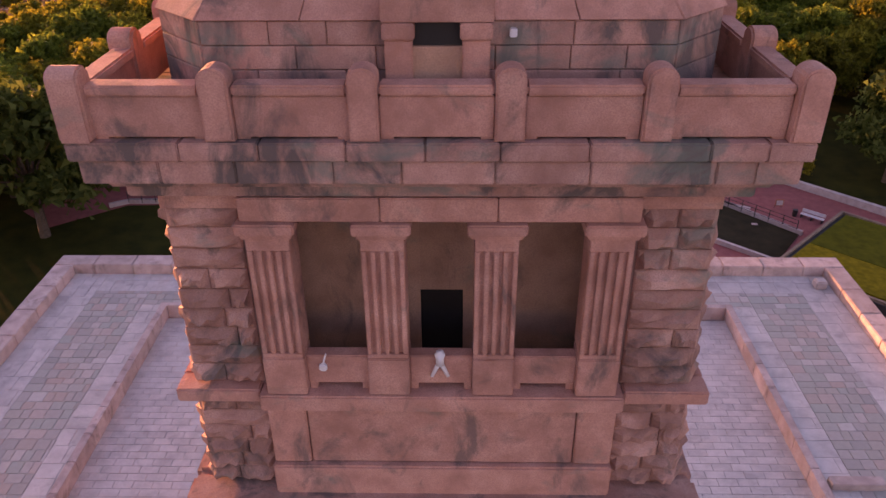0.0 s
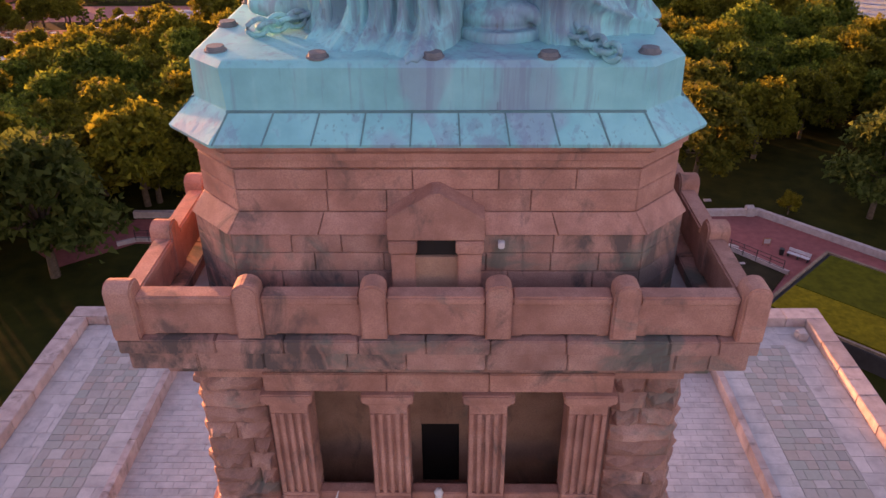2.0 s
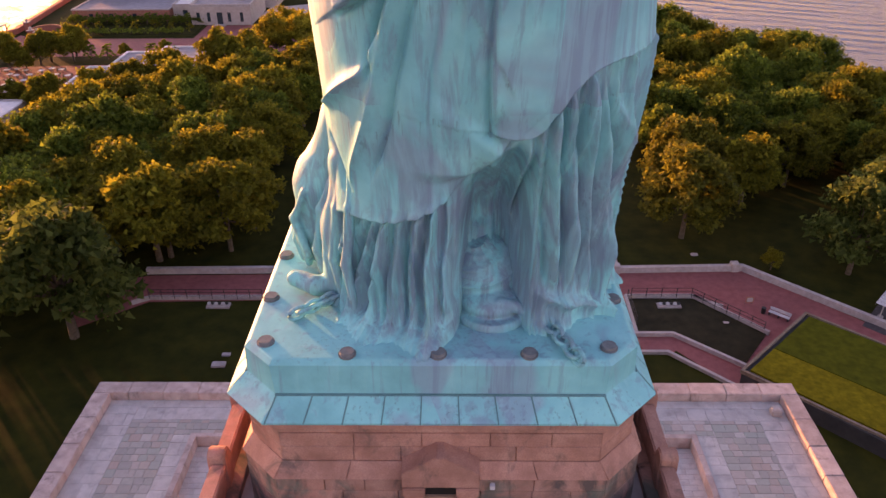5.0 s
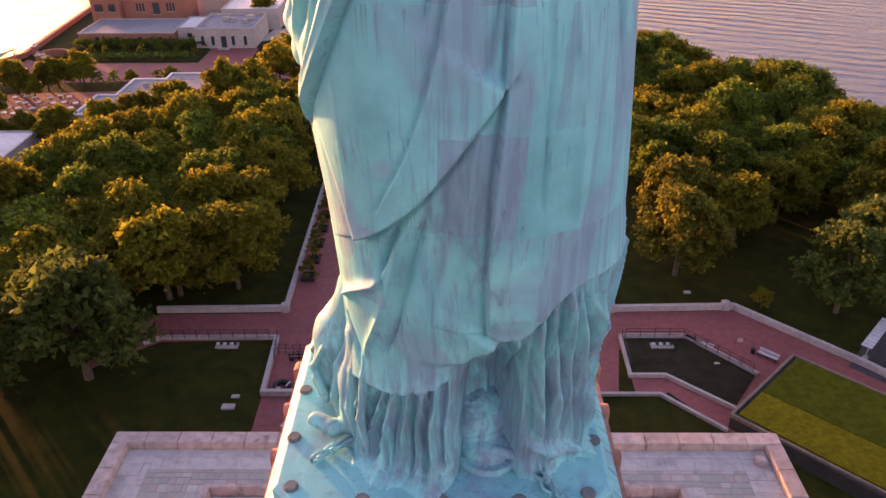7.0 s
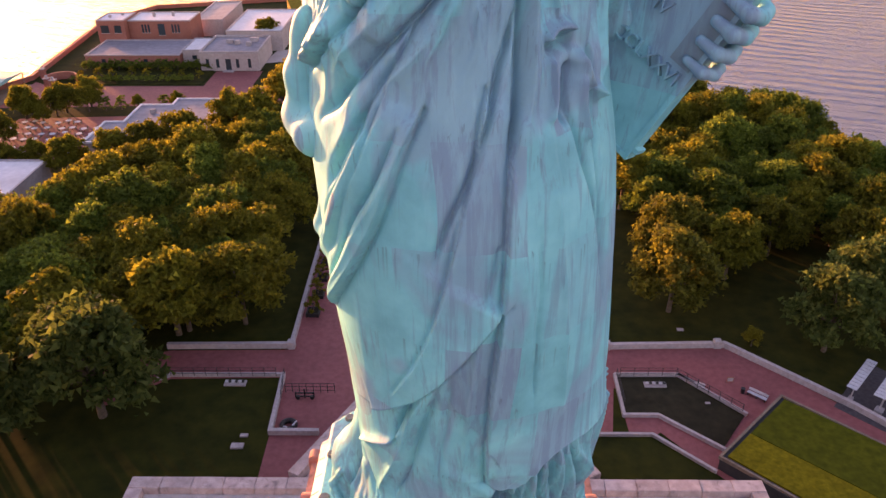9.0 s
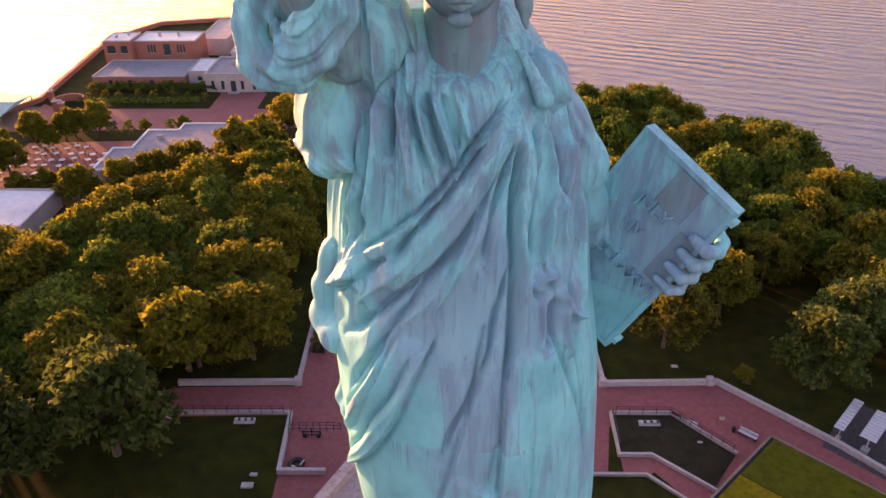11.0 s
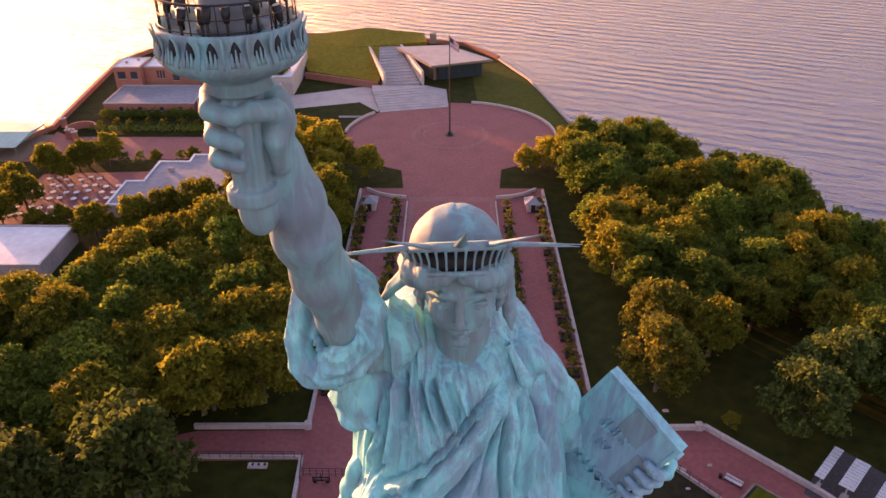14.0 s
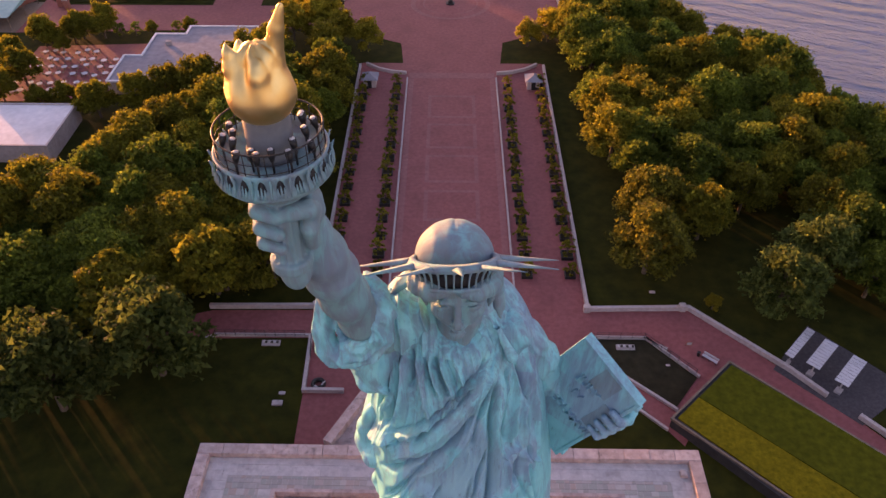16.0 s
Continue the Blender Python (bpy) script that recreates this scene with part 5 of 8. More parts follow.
def arm_field(P):
    d = chain(P, [(-3.4, 19.2, 71.0, 0.85), (-4.05, 18.1, 73.2, 0.82), (-4.42, 17.05, 75.5, 0.84), (-4.58, 16.2, 77.4, 0.85), (-4.68, 15.6, 78.8, 0.74), (-4.74, 15.15, 80.2, 0.58)], 0.5)
    d = join(d, ell(P, (-4.74, 14.9, 81.2), (0.5, 0.6, 0.95), (0, 8, 20)), 0.35)
    d = cut(d, cap(P, (-5.0, 15.9, 74.6), (-5.15, 14.9, 77.6), 0.05, 0.03), 0.5)
    for i, zz in enumerate((82.0, 81.38, 80.82)):                      # fingers round the handle, their tips lower
        r = (0.25, 0.235, 0.21)[i]
        d = join(d, chain(P, [(-4.85, 14.9, zz + 0.12, r), (-5.5, 15.0, zz + 0.08, r), (-6.02, 14.55, zz, r), (-5.9, 13.98, zz - 0.16, r), (-5.4, 13.84, zz - 0.3, r * 0.86)], 0.08), 0.06)
    d = join(d, chain(P, [(-4.5, 14.85, 81.2, 0.30), (-4.55, 14.2, 81.75, 0.27), (-4.95, 13.9, 81.85, 0.23), (-5.3, 13.85, 81.75, 0.18)], 0.1), 0.08)
    d = join(d, chain(P, [(-4.62, 14.5, 80.2, 0.2), (-4.6, 14.25, 81.0, 0.24), (-4.5, 14.4, 81.6, 0.24)], 0.15), 0.15)      # heel of the thumb
    a = np.arctan2(P[..., 1] - TY_, P[..., 0] - TX_)
    rr = np.hypot(P[..., 0] - TX_, P[..., 1] - TY_)
    shaft = np.maximum(rr - (0.44 + 0.045 * np.cos(a * 12) + 0.03 * (P[..., 2] - 80)), np.maximum(79.7 - P[..., 2], P[..., 2] - 82.5))
    d = join(d, shaft, 0.03)
    ring = np.maximum(rr - 0.64, np.abs(P[..., 2] - 79.6) - 0.2)
    d = join(d, ring, 0.1)
    d = join(d, ell(P, (TX_ + 0.03, TY_ + 0.1, 79.1), (0.5, 0.5, 0.75)), 0.12)
    return d


blocks.append((*skin((-6.5, 13.2, 69.6), (-1.2, 20.9, 82.6), 0.065, arm_field), 3))


ROLLS = [  # turns of the loose sleeve round the arm, the outermost first
    (0.30, ((-5.5, 19.1, 73.9), (-5.95, 18.6, 71.95), (-5.85, 18.3, 71.0), (-5.45, 18.1, 70.65), (-4.48, 17.9, 70.7), (-3.72, 17.8, 71.3), (-3.1, 17.85, 72.35), (-2.98, 18.1, 73.45), (-3.25, 18.4, 74.2), (-3.75, 18.6, 74.75))),
    (0.24, ((-5.5, 18.8, 73.4), (-5.75, 18.35, 72.05), (-5.6, 18.05, 71.05), (-4.89, 17.75, 70.95), (-3.98, 17.6, 71.55), (-3.24, 17.6, 72.55), (-3.05, 17.85, 73.55), (-3.3, 18.1, 74.25), (-3.67, 18.4, 74.75))),
    (0.19, ((-5.4, 18.8, 73.0), (-5.55, 18.5, 72.0), (-5.35, 18.05, 71.2), (-4.77, 17.7, 71.2), (-4.08, 17.45, 71.85), (-3.44, 17.45, 72.72), (-3.23, 17.65, 73.59), (-3.39, 17.95, 74.2), (-3.68, 18.25, 74.6))),
    (0.16, ((-5.3, 18.4, 71.4), (-4.76, 17.8, 71.45), (-4.16, 17.4, 72.16), (-3.7, 17.3, 72.89), (-3.44, 17.45, 73.63), (-3.52, 17.8, 74.17))),
    (0.14, ((-4.83, 17.9, 71.7), (-4.34, 17.45, 72.35), (-3.91, 17.3, 72.99), (-3.63, 17.4, 73.61))),
    (0.12, ((-5.2, 19.0, 73.2), (-5.25, 18.6, 72.2), (-4.95, 18.2, 71.75), (-4.5, 17.9, 72.0)))]


def sleeve_field(P):
    d = ell(P, (-4.5, 19.5, 72.2), (1.35, 0.85, 1.6))
    d = join(d, ell(P, (-2.9, 19.75, 71.35), (1.35, 1.35, 1.35)), 0.5)
    d = join(d, ell(P, (-3.9, 20.2, 68.9), (1.15, 1.7, 2.0)), 0.6)
    fan = np.arctan2(P[..., 0] + 2.6, 75.6 - P[..., 2])
    away = np.hypot(P[..., 0] + 2.6, 75.6 - P[..., 2])
    wave = 0.25 * np.sin(P[..., 2] * 1.7 + P[..., 0]) + 0.12 * np.sin(P[..., 2] * 4.1)
    wave = 0.5 * wave + 0.9 * drift(P[..., 2] * 0.35, fan * 3)
    d = d - np.clip(away * 0.07, 0, 0.24) * crest(fan * 10 + wave, 2.0) - np.clip(away * 0.04, 0, 0.14) * crest(fan * 23 + wave * 1.5, 2.0)
    cuff = None
    for r, q in ROLLS:
        e = chain(P, [(*a, r) for a in q], 0.2)
        cuff = e if cuff is None else join(cuff, e, 0.2)
    rho = np.hypot((P[..., 0] + 4.45) * 1.15, P[..., 2] - 72.7) + 0.5 * P[..., 1] + 0.12 * np.sin(np.arctan2(P[..., 0] + 4.45, P[..., 2] - 72.7) * 3)
    rho = rho + 0.10 * drift(P[..., 0] * 0.6, P[..., 2] * 0.6)
    d = join(d, cuff - 0.14 * crest(rho * 5.0, 2.0) - 0.07 * crest(rho * 11.0, 2.0), 0.22)
    hem = chain(P, [(-4.5, 21.2, 68.9, 0.3), (-4.85, 20.2, 68.1, 0.34), (-4.4, 19.2, 67.7, 0.32), (-3.5, 18.7, 67.9, 0.25)], 0.3)
    d = join(d, hem - 0.16 * crest(P[..., 0] * 3 + P[..., 2] * 3.4 + P[..., 1]) - 0.08 * crest(P[..., 0] * 6 + P[..., 2] * 9 + P[..., 1]), 0.3)      # hanging loop at the armpit
    d = cut(d, chain(P, [(-4.35, 17.3, 73.3, 0.75), (-4.5, 16.8, 75.6, 1.0)]), 0.06)
    return d


blocks.append((*skin((-6.7, 16.6, 66.2), (-0.6, 22.2, 75.6), 0.065, sleeve_field), 0))


def lathe_block(profile, n=48, cx=TX_, cy=TY_, wob=None):
    a = np.linspace(0, 2 * math.pi, n, endpoint=False)
    r, z = np.array([q[0] for q in profile])[:, None], np.array([q[1] for q in profile])[:, None]
    k = 1.0 if wob is None else wob(a[None], z)
    return grid_mesh(cx + r * np.cos(a) * k, cy + r * np.sin(a) * k, z + 0 * a)


blocks.append((*lathe_block([(0.0, 82.1), (0.55, 82.1), (0.78, 82.25), (0.72, 82.45), (0.95, 82.6), (1.45, 82.85), (1.62, 83.05), (1.63, 83.2), (1.52, 83.35), (1.50, 83.55), (1.56, 83.72), (1.50, 83.76), (1.40, 83.6), (1.38, 83.5), (0.0, 83.5)], 72), 3))
for i in range(20):                                                     # pointed arches, dark lenses painting the shade of their piercings, and leaves under the rim
    a = 2 * math.pi * i / 20
    pt = lambda da, r, z: (TX_ + r * math.cos(a + da), TY_ + r * math.sin(a + da), z)
    blocks.append((*tube([pt(0, 1.565, 83.10), pt(0, 1.49, 83.28), pt(0, 1.455, 83.45), pt(0, 1.52, 83.66)], [0.05, 0.13, 0.12, 0.01], 10), 2))
    for da in (-0.055, 0.0, 0.055):
        blocks.append((*tube([pt(da, 1.62, 83.14), pt(da, 1.61, 83.28), pt(da, 1.60, 83.44 if da else 83.5)], [0.045, 0.035, 0.012], 6), 3))
    blocks.append((*tube([pt(0.157, 1.63, 83.1), pt(0.157, 1.58, 83.35), pt(0.157, 1.58, 83.55), pt(0.157, 1.66, 83.74)], [0.05, 0.06, 0.08, 0.03], 7, 0.5), 3))
for zz, r in ((84.35, 1.44), (84.05, 1.445), (83.8, 1.46)):
    a = np.linspace(0, 2 * math.pi, 49)
    blocks.append((*tube(np.stack([TX_ + r * np.cos(a), TY_ + r * np.sin(a), np.full(49, zz)], -1), 0.026 if zz > 84.2 else 0.012, 6), 4))
for i in range(16):
    a = 2 * math.pi * (i + 0.3) / 16
    c, s = math.cos(a), math.sin(a)
    blocks.append((*tube([(TX_ + 1.44 * c, TY_ + 1.44 * s, 83.6), (TX_ + 1.44 * c, TY_ + 1.44 * s, 84.36)], 0.016, 5), 4))
lrnd = random.Random(5)
for i in range(20):                                                     # lamps that light the flame: dark cans, pale glass faces
    a = 2 * math.pi * i / 20
    c, s = math.cos(a + lrnd.uniform(-0.08, 0.08)), math.sin(a)
    r, z0 = (0.98, 1.27)[i % 2] + lrnd.uniform(-0.05, 0.05), 83.95 + lrnd.uniform(-0.1, 0.16)
    blocks.append((*tube([(TX_ + r * c, TY_ + r * s, 83.5), (TX_ + r * c, TY_ + r * s, z0)], 0.035, 5), 4))
    tip = (TX_ + r * c * 0.94, TY_ + r * s * 0.94, z0 + 0.26)
    blocks.append((*tube([(TX_ + r * c, TY_ + r * s, z0 - 0.06), (TX_ + r * c * 0.97, TY_ + r * s * 0.97, z0 + 0.1), tip], [0.06, 0.095, 0.105], 10), 4))
    blocks.append((*tube([tip, (tip[0] - 0.005 * c, tip[1] - 0.005 * s, tip[2] + 0.03)], [0.075, 0.068], 10), 5))
blocks.append((*lathe_block([(0.0, 83.45), (0.70, 83.45), (0.68, 83.7), (0.63, 83.75), (0.61, 84.75), (0.0, 84.75)], 40), 6))


def flame_field(P):
    d = ell(P, (TX_, TY_, 85.35), (0.86, 0.86, 0.8))
    d = join(d, cap(P, (TX_, TY_, 85.4), (TX_ + 0.05, TY_, 86.2), 0.78, 0.5), 0.3)
    for a, r, h, lean in ((0.4, 0.34, 1.35, 0.45), (2.3, 0.5, 0.3, -0.1), (3.3, 0.55, 0.5, -0.12), (5.0, 0.5, 0.3, 0.05)):
        x, y = TX_ + r * math.cos(a), TY_ + r * math.sin(a)
        d = join(d, chain(P, [(x, y, 85.5, 0.34), (x + lean * 0.2, y, 86.1, 0.28), (x + lean * 0.6, y, 86.15 + h * 0.6, 0.15), (x + lean, y + 0.04, 86.2 + h, 0.05)], 0.1), 0.12)
    ang = np.arctan2(P[..., 1] - TY_, P[..., 0] - TX_)
    return d + 0.045 * np.sin(ang * 6 + P[..., 2] * 2.2) * np.clip(P[..., 2] - 85.0, 0, 1)


blocks.append((*skin((-6.5, 13.2, 84.4), (-3.6, 15.7, 88.0), 0.05, flame_field), 1))

# tablet, the arm that holds it, and its hand
TT, TR, TB = np.array((6.13, 21.68, 67.59)), np.array((8.32, 19.43, 65.94)), np.array((5.45, 20.55, 59.45))
EU = (TR - TT) / np.linalg.norm(TR - TT)
EV = TB - TR
EV = EV - EU * (EV @ EU)
LV = np.linalg.norm(EV)
EV /= LV
EN = np.cross(EU, EV)
EN = EN if EN[1] < 0 else -EN                                          # towards the camera's side
LU = np.linalg.norm(TR - TT)


def tab_box(u0, u1, v0, v1, n0, n1):
    """A slab on the tablet: across, down, and out from its face."""
    c = np.array([TT + EU * u + EV * v + EN * n for u in (u0, u1) for v in (v0, v1) for n in (n0, n1)])
    f = np.array([(0, 1, 3, 2), (4, 6, 7, 5), (0, 4, 5, 1), (2, 3, 7, 6), (0, 2, 6, 4), (1, 5, 7, 3)])
    # split vertices by face, to keep the edges crisp
    return c[f].reshape(-1, 3), np.arange(24).reshape(6, 4)


W0 = -0.5
blocks.append((*tab_box(W0, LU, 0.0, LV, -0.55, -0.02), 0))
for (u0, u1, v0, v1) in ((W0, LU, 0.0, 0.16), (W0, LU, LV - 0.16, LV), (W0, W0 + 0.16, 0.16, LV - 0.16), (LU - 0.16, LU, 0.16, LV - 0.16)):
    blocks.append((*tab_box(u0, u1, v0, v1, -0.02, 0.05), 0))
for v0 in (0.35, LV - 0.5):
    blocks.append((*tab_box(LU - 0.01, LU + 0.16, v0, v0 + 0.16, -0.5, 0.0), 0))


for u0, u1, v0, v1 in ((0.36, 0.69, 0.03, 0.24), (0.74, 0.985, 0.25, 0.54)):      # two plates of other tone
    blocks.append((*tab_box(u0 * LU, u1 * LU, v0 * LV, v1 * LV, -0.01, 0.012), 3))


def tab_pt(u, v, n, r):
    return (*(TT + EU * u + EV * v + EN * n), r)


def left_arm_field(P):
    d = chain(P, [(1.7, 21.3, 69.5, 1.1), (2.75, 21.5, 68.1, 0.95), (3.6, 21.8, 66.5, 0.9), (4.1, 22.2, 64.9, 0.75), (4.5, 22.6, 63.6, 0.6)], 0.5)
    d = join(d, ell(P, (1.9, 20.6, 69.6), (1.15, 1.0, 1.2)), 0.3)
    fan = np.arctan2(P[..., 0] - 1.5, 71.6 - P[..., 2])
    away = np.hypot(P[..., 0] - 1.5, 71.6 - P[..., 2])
    wave = 0.3 * np.sin(P[..., 2] * 1.5 + P[..., 0] * 0.7) + 0.12 * np.sin(P[..., 2] * 3.7)
    wave = 0.5 * wave + 0.9 * drift(P[..., 2] * 0.35, fan * 3)
    d = d - np.clip(away * 0.06, 0, 0.2) * crest(fan * 10 + wave, 2.0) - np.clip(away * 0.035, 0, 0.11) * crest(fan * 23 + wave * 1.5, 2.0)
    d = join(d, chain(P, [(1.2, 19.9, 71.3, 0.12), (1.75, 19.35, 70.4, 0.16), (2.1, 19.15, 69.7, 0.28)], 0.1), 0.08)      # gathered knot
    d = join(d, chain(P, [(4.5, 22.7, 63.6, 0.7), tab_pt(LU * 0.5, LV * 0.42, -1.25, 0.62), tab_pt(LU - 0.35, LV * 0.34, -1.05, 0.5)], 0.4), 0.3)
    for k in range(4):
        v, r = LV * (0.205 + 0.092 * k), (0.23, 0.23, 0.21, 0.18)[k]
        d = join(d, chain(P, [tab_pt(LU - 0.4, v - 0.15, -1.0, r), tab_pt(LU + 0.2, v, -0.85, r), tab_pt(LU + 0.36, v + 0.06, -0.3, r), tab_pt(LU + 0.18, v + 0.1, 0.16, r), tab_pt(LU - 0.42, v + 0.1, 0.19, r * 0.8)], 0.1), 0.04)
    return d


blocks.append((*skin((0.6, 18.6, 60.6), (9.0, 24.2, 71.0), 0.08, left_arm_field), 0))


def drape_field(P):
    """Heavy loops of the mantle bunched along the hip."""
    d = chain(P, [(-1.7, 18.1, 63.0, 0.25), (-3.2, 18.9, 61.9, 0.4), (-4.4, 19.9, 61.0, 0.62), (-4.75, 20.8, 61.2, 0.7), (-4.3, 22.2, 62.6, 0.7)], 0.4)
    d = join(d, chain(P, [(-4.4, 20.2, 64.2, 0.45), (-4.7, 20.5, 62.6, 0.55), (-4.75, 20.6, 61.3, 0.7)], 0.3), 0.25)
    d = join(d, chain(P, [(-2.0, 18.3, 61.2, 0.2), (-3.2, 19.3, 59.4, 0.36), (-4.0, 20.2, 57.5, 0.55), (-4.15, 20.9, 56.7, 0.6), (-3.9, 22.2, 57.2, 0.7)], 0.4), 0.12)
    d = join(d, chain(P, [(-3.3, 19.4, 60.6, 0.3), (-4.1, 20.3, 59.0, 0.38), (-4.4, 20.6, 57.6, 0.5)], 0.3), 0.15)
    d = join(d, chain(P, [(-2.6, 18.5, 58.8, 0.14), (-3.6, 19.5, 56.6, 0.3), (-4.0, 20.3, 54.9, 0.36), (-4.0, 21.5, 54.4, 0.4)], 0.3), 0.1)
    return d + 0.02 * np.sin(P[..., 0] * 5 + P[..., 2] * 4)


blocks.append((*skin((-6.0, 17.4, 53.6), (-1.2, 23.4, 65.0), 0.075, drape_field), 0))


def feet_field(P):
    d = ell(P, (1.0, 19.55, 42.55), (1.05, 0.95, 0.5), (0, 0, -12))
    d = join(d, np.maximum(ell(P, (1.05, 19.45, 42.2), (1.2, 1.2, 0.6), (0, 0, -12)), P[..., 2] - 42.36), 0.02)       # sandal sole
    for k in range(5):                                                 # toes
        y0 = 18.85 + 0.27 * k
        r = (0.2, 0.17, 0.16, 0.15, 0.13)[k]
        d = join(d, chain(P, [(1.25, y0 + 0.05, 42.78, r), (1.72 - 0.03 * k, y0, 42.72, r), (1.98 - 0.05 * k, y0 - 0.02, 42.55, r * 0.85)], 0.05), 0.03)
    d = join(d, chain(P, [(0.75, 18.8, 42.6, 0.08), (0.85, 19.3, 43.02, 0.09), (1.0, 20.0, 43.0, 0.09)], 0.05), 0.03)
    m = ell(P, (0.75, 20.6, 43.0), (1.3, 1.45, 1.35))
    q = np.hypot(P[..., 0] - 0.4, (P[..., 2] - 44.6) * 1.2 + (P[..., 1] - 20) * 0.3)
    m = m - 0.12 * crest(q * 4.5 + 1.4 * drift(P[..., 0] * 1.6, P[..., 1] * 1.4)) - 0.06 * crest(q * 11 + 1.4 * drift(P[..., 0] * 2.6, P[..., 2] * 2))
    return join(d, m, 0.06) + 0.01 * np.sin(P[..., 0] * 12 + P[..., 1] * 9)


blocks.append((*skin((-0.9, 17.9, 41.9), (2.7, 22.4, 45.2), 0.05, feet_field), 0))


def trail_field(P):
    """The robe trailing over the raised heel."""
    d = chain(P, [(-2.4, 22.2, 50.8, 0.5), (-3.4, 22.2, 47.6, 0.85), (-4.3, 22.5, 45.3, 1.1), (-4.6, 22.8, 43.6, 1.0), (-4.5, 23.2, 42.2, 0.9)], 0.6)
    d = join(d, chain(P, [(-2.2, 20.8, 50.4, 0.4), (-3.15, 20.4, 47.0, 0.65), (-3.6, 20.6, 44.6, 0.7), (-3.9, 20.6, 42.6, 0.6)], 0.5), 0.4)
    for k in (0, 2, 3, 5, 8, 9):
        x, y = -3.2 - 0.24 * k, 19.4 + 0.36 * k
        d = join(d, chain(P, [(-2.9 - 0.08 * k, 19.8 + 0.24 * k, 49.2 - 0.3 * k, 0.08), (x, y - 0.25, 46.0 - 0.2 * k, 0.17), (x - 0.25, y - 0.2, 44.0 - 0.1 * k, 0.17), (x - 0.1, y - 0.3, 42.4, 0.13)], 0.1), 0.16)
    for k in range(4):                                                 # curl of cloth over the heel
        a = 0.9 * k
        d = join(d, chain(P, [(-5.0, 21.4 + 0.3 * k, 45.4 - 0.5 * k, 0.12), (-5.5, 21.9 + 0.25 * k, 44.2 - 0.4 * k, 0.17), (-5.1, 21.5 + 0.3 * k, 43.0 - 0.2 * k, 0.15)], 0.1), 0.06)
    d = join(d, chain(P, [(-5.45, 20.75, 42.55, 0.28), (-4.7, 20.35, 42.5, 0.34), (-3.9, 20.45, 42.65, 0.32)], 0.1), 0.05)     # shackle
    return d + 0.015 * np.sin(P[..., 0] * 8 + P[..., 1] * 6 + P[..., 2] * 3)


blocks.append((*skin((-6.6, 18.3, 41.9), (-2.2, 25.2, 51.0), 0.07, trail_field), 0))


def link_block(c, way, up, r=0.2, thick=0.07):
    """One chain link: an oval ring."""
    w, u = np.array(way, float), np.array(up, float)
    w /= np.linalg.norm(w)
    u -= w * (u @ w)
    u /= np.linalg.norm(u)
    a = np.linspace(0, 2 * math.pi, 17)
    pts = np.array(c) + np.outer(np.cos(a) * r * 1.5, w) + np.outer(np.sin(a) * r, u)
    return tube(pts, thick, 7)


for p, q, n in (((2.15, 19.4, 42.5), (2.8, 18.4, 42.3), 4), ((2.8, 18.4, 42.3), (3.5, 16.7, 42.25), 6), ((-3.9, 20.0, 42.35), (-5.2, 18.9, 42.3), 6)):
    p, q = np.array(p), np.array(q)
    for i in range(n):
        c = p + (q - p) * (i + 0.5) / n
        blocks.append((*link_block(c + np.array((0, 0, 0.05)), q - p, (0.3, 0.2, 1) if i % 2 else (1, 0.6, 0.15)), 0))

# raised date on the tablet
TXT = EU if np.cross(EU, -EV) @ EN > 0 else -EU
mid_u = (W0 + LU) / 2
for down, word, high in ((0.29, "JULY", 0.66), (0.43, "IV", 0.66), (0.62, "MDCCLXXVI", 0.62)):
    cu = bpy.data.curves.new("date", 'FONT')
    cu.body, cu.size, cu.extrude, cu.align_x, cu.resolution_u = word, high, 0.15, 'CENTER', 2
    tob = bpy.data.objects.new("date", cu)
    scene.collection.objects.link(tob)
    dg = bpy.context.evaluated_depsgraph_get()
    tm = tob.evaluated_get(dg).to_mesh()
    tv = np.array([v.co[:] for v in tm.vertices])
    at = TT + EU * mid_u + EV * (down * LV) + EN * 0.0
    tv = at + tv[:, :1] * TXT - tv[:, 1:2] * EV + tv[:, 2:3] * EN
    tm.calc_loop_triangles()
    tri = np.array([t.vertices[:] for t in tm.loop_triangles])
    blocks.append((tv, np.concatenate([tri, tri[:, 2:3]], 1), 0))
    bpy.data.objects.remove(tob)
    bpy.data.curves.remove(cu)

sv = np.concatenate([b[0] for b in blocks])
off = np.cumsum([0] + [len(b[0]) for b in blocks])
sf = np.concatenate([b[1] + o for b, o in zip(blocks, off)]).astype(np.int32)
sm = np.concatenate([np.full(len(b[1]), b[2]) for b in blocks]).astype(np.int32)
mesh = bpy.data.meshes.new("statue")
mesh.vertices.add(len(sv))
mesh.vertices.foreach_set("co", sv.astype(np.float32).ravel())
keep = np.ones(sf.shape, dtype=bool)
keep[:, 3] = sf[:, 3] != sf[:, 2]
mesh.loops.add(int(keep.sum()))
mesh.loops.foreach_set("vertex_index", sf[keep])
mesh.polygons.add(len(sf))
mesh.polygons.foreach_set("loop_start", np.concatenate([[0], np.cumsum(keep.sum(1))[:-1]]).astype(np.int32))
mesh.polygons.foreach_set("material_index", sm)
mesh.polygons.foreach_set("use_smooth", np.ones(len(sf), dtype=bool))
mesh.update(calc_edges=True)
statue = tagged(link_mesh("statue", mesh, [PATINA, GOLD, DARK, PATINA_GREY, IRON, SLATS, LANTERN]), label="colossal green copper statue in a robe, torch raised", category="statue")

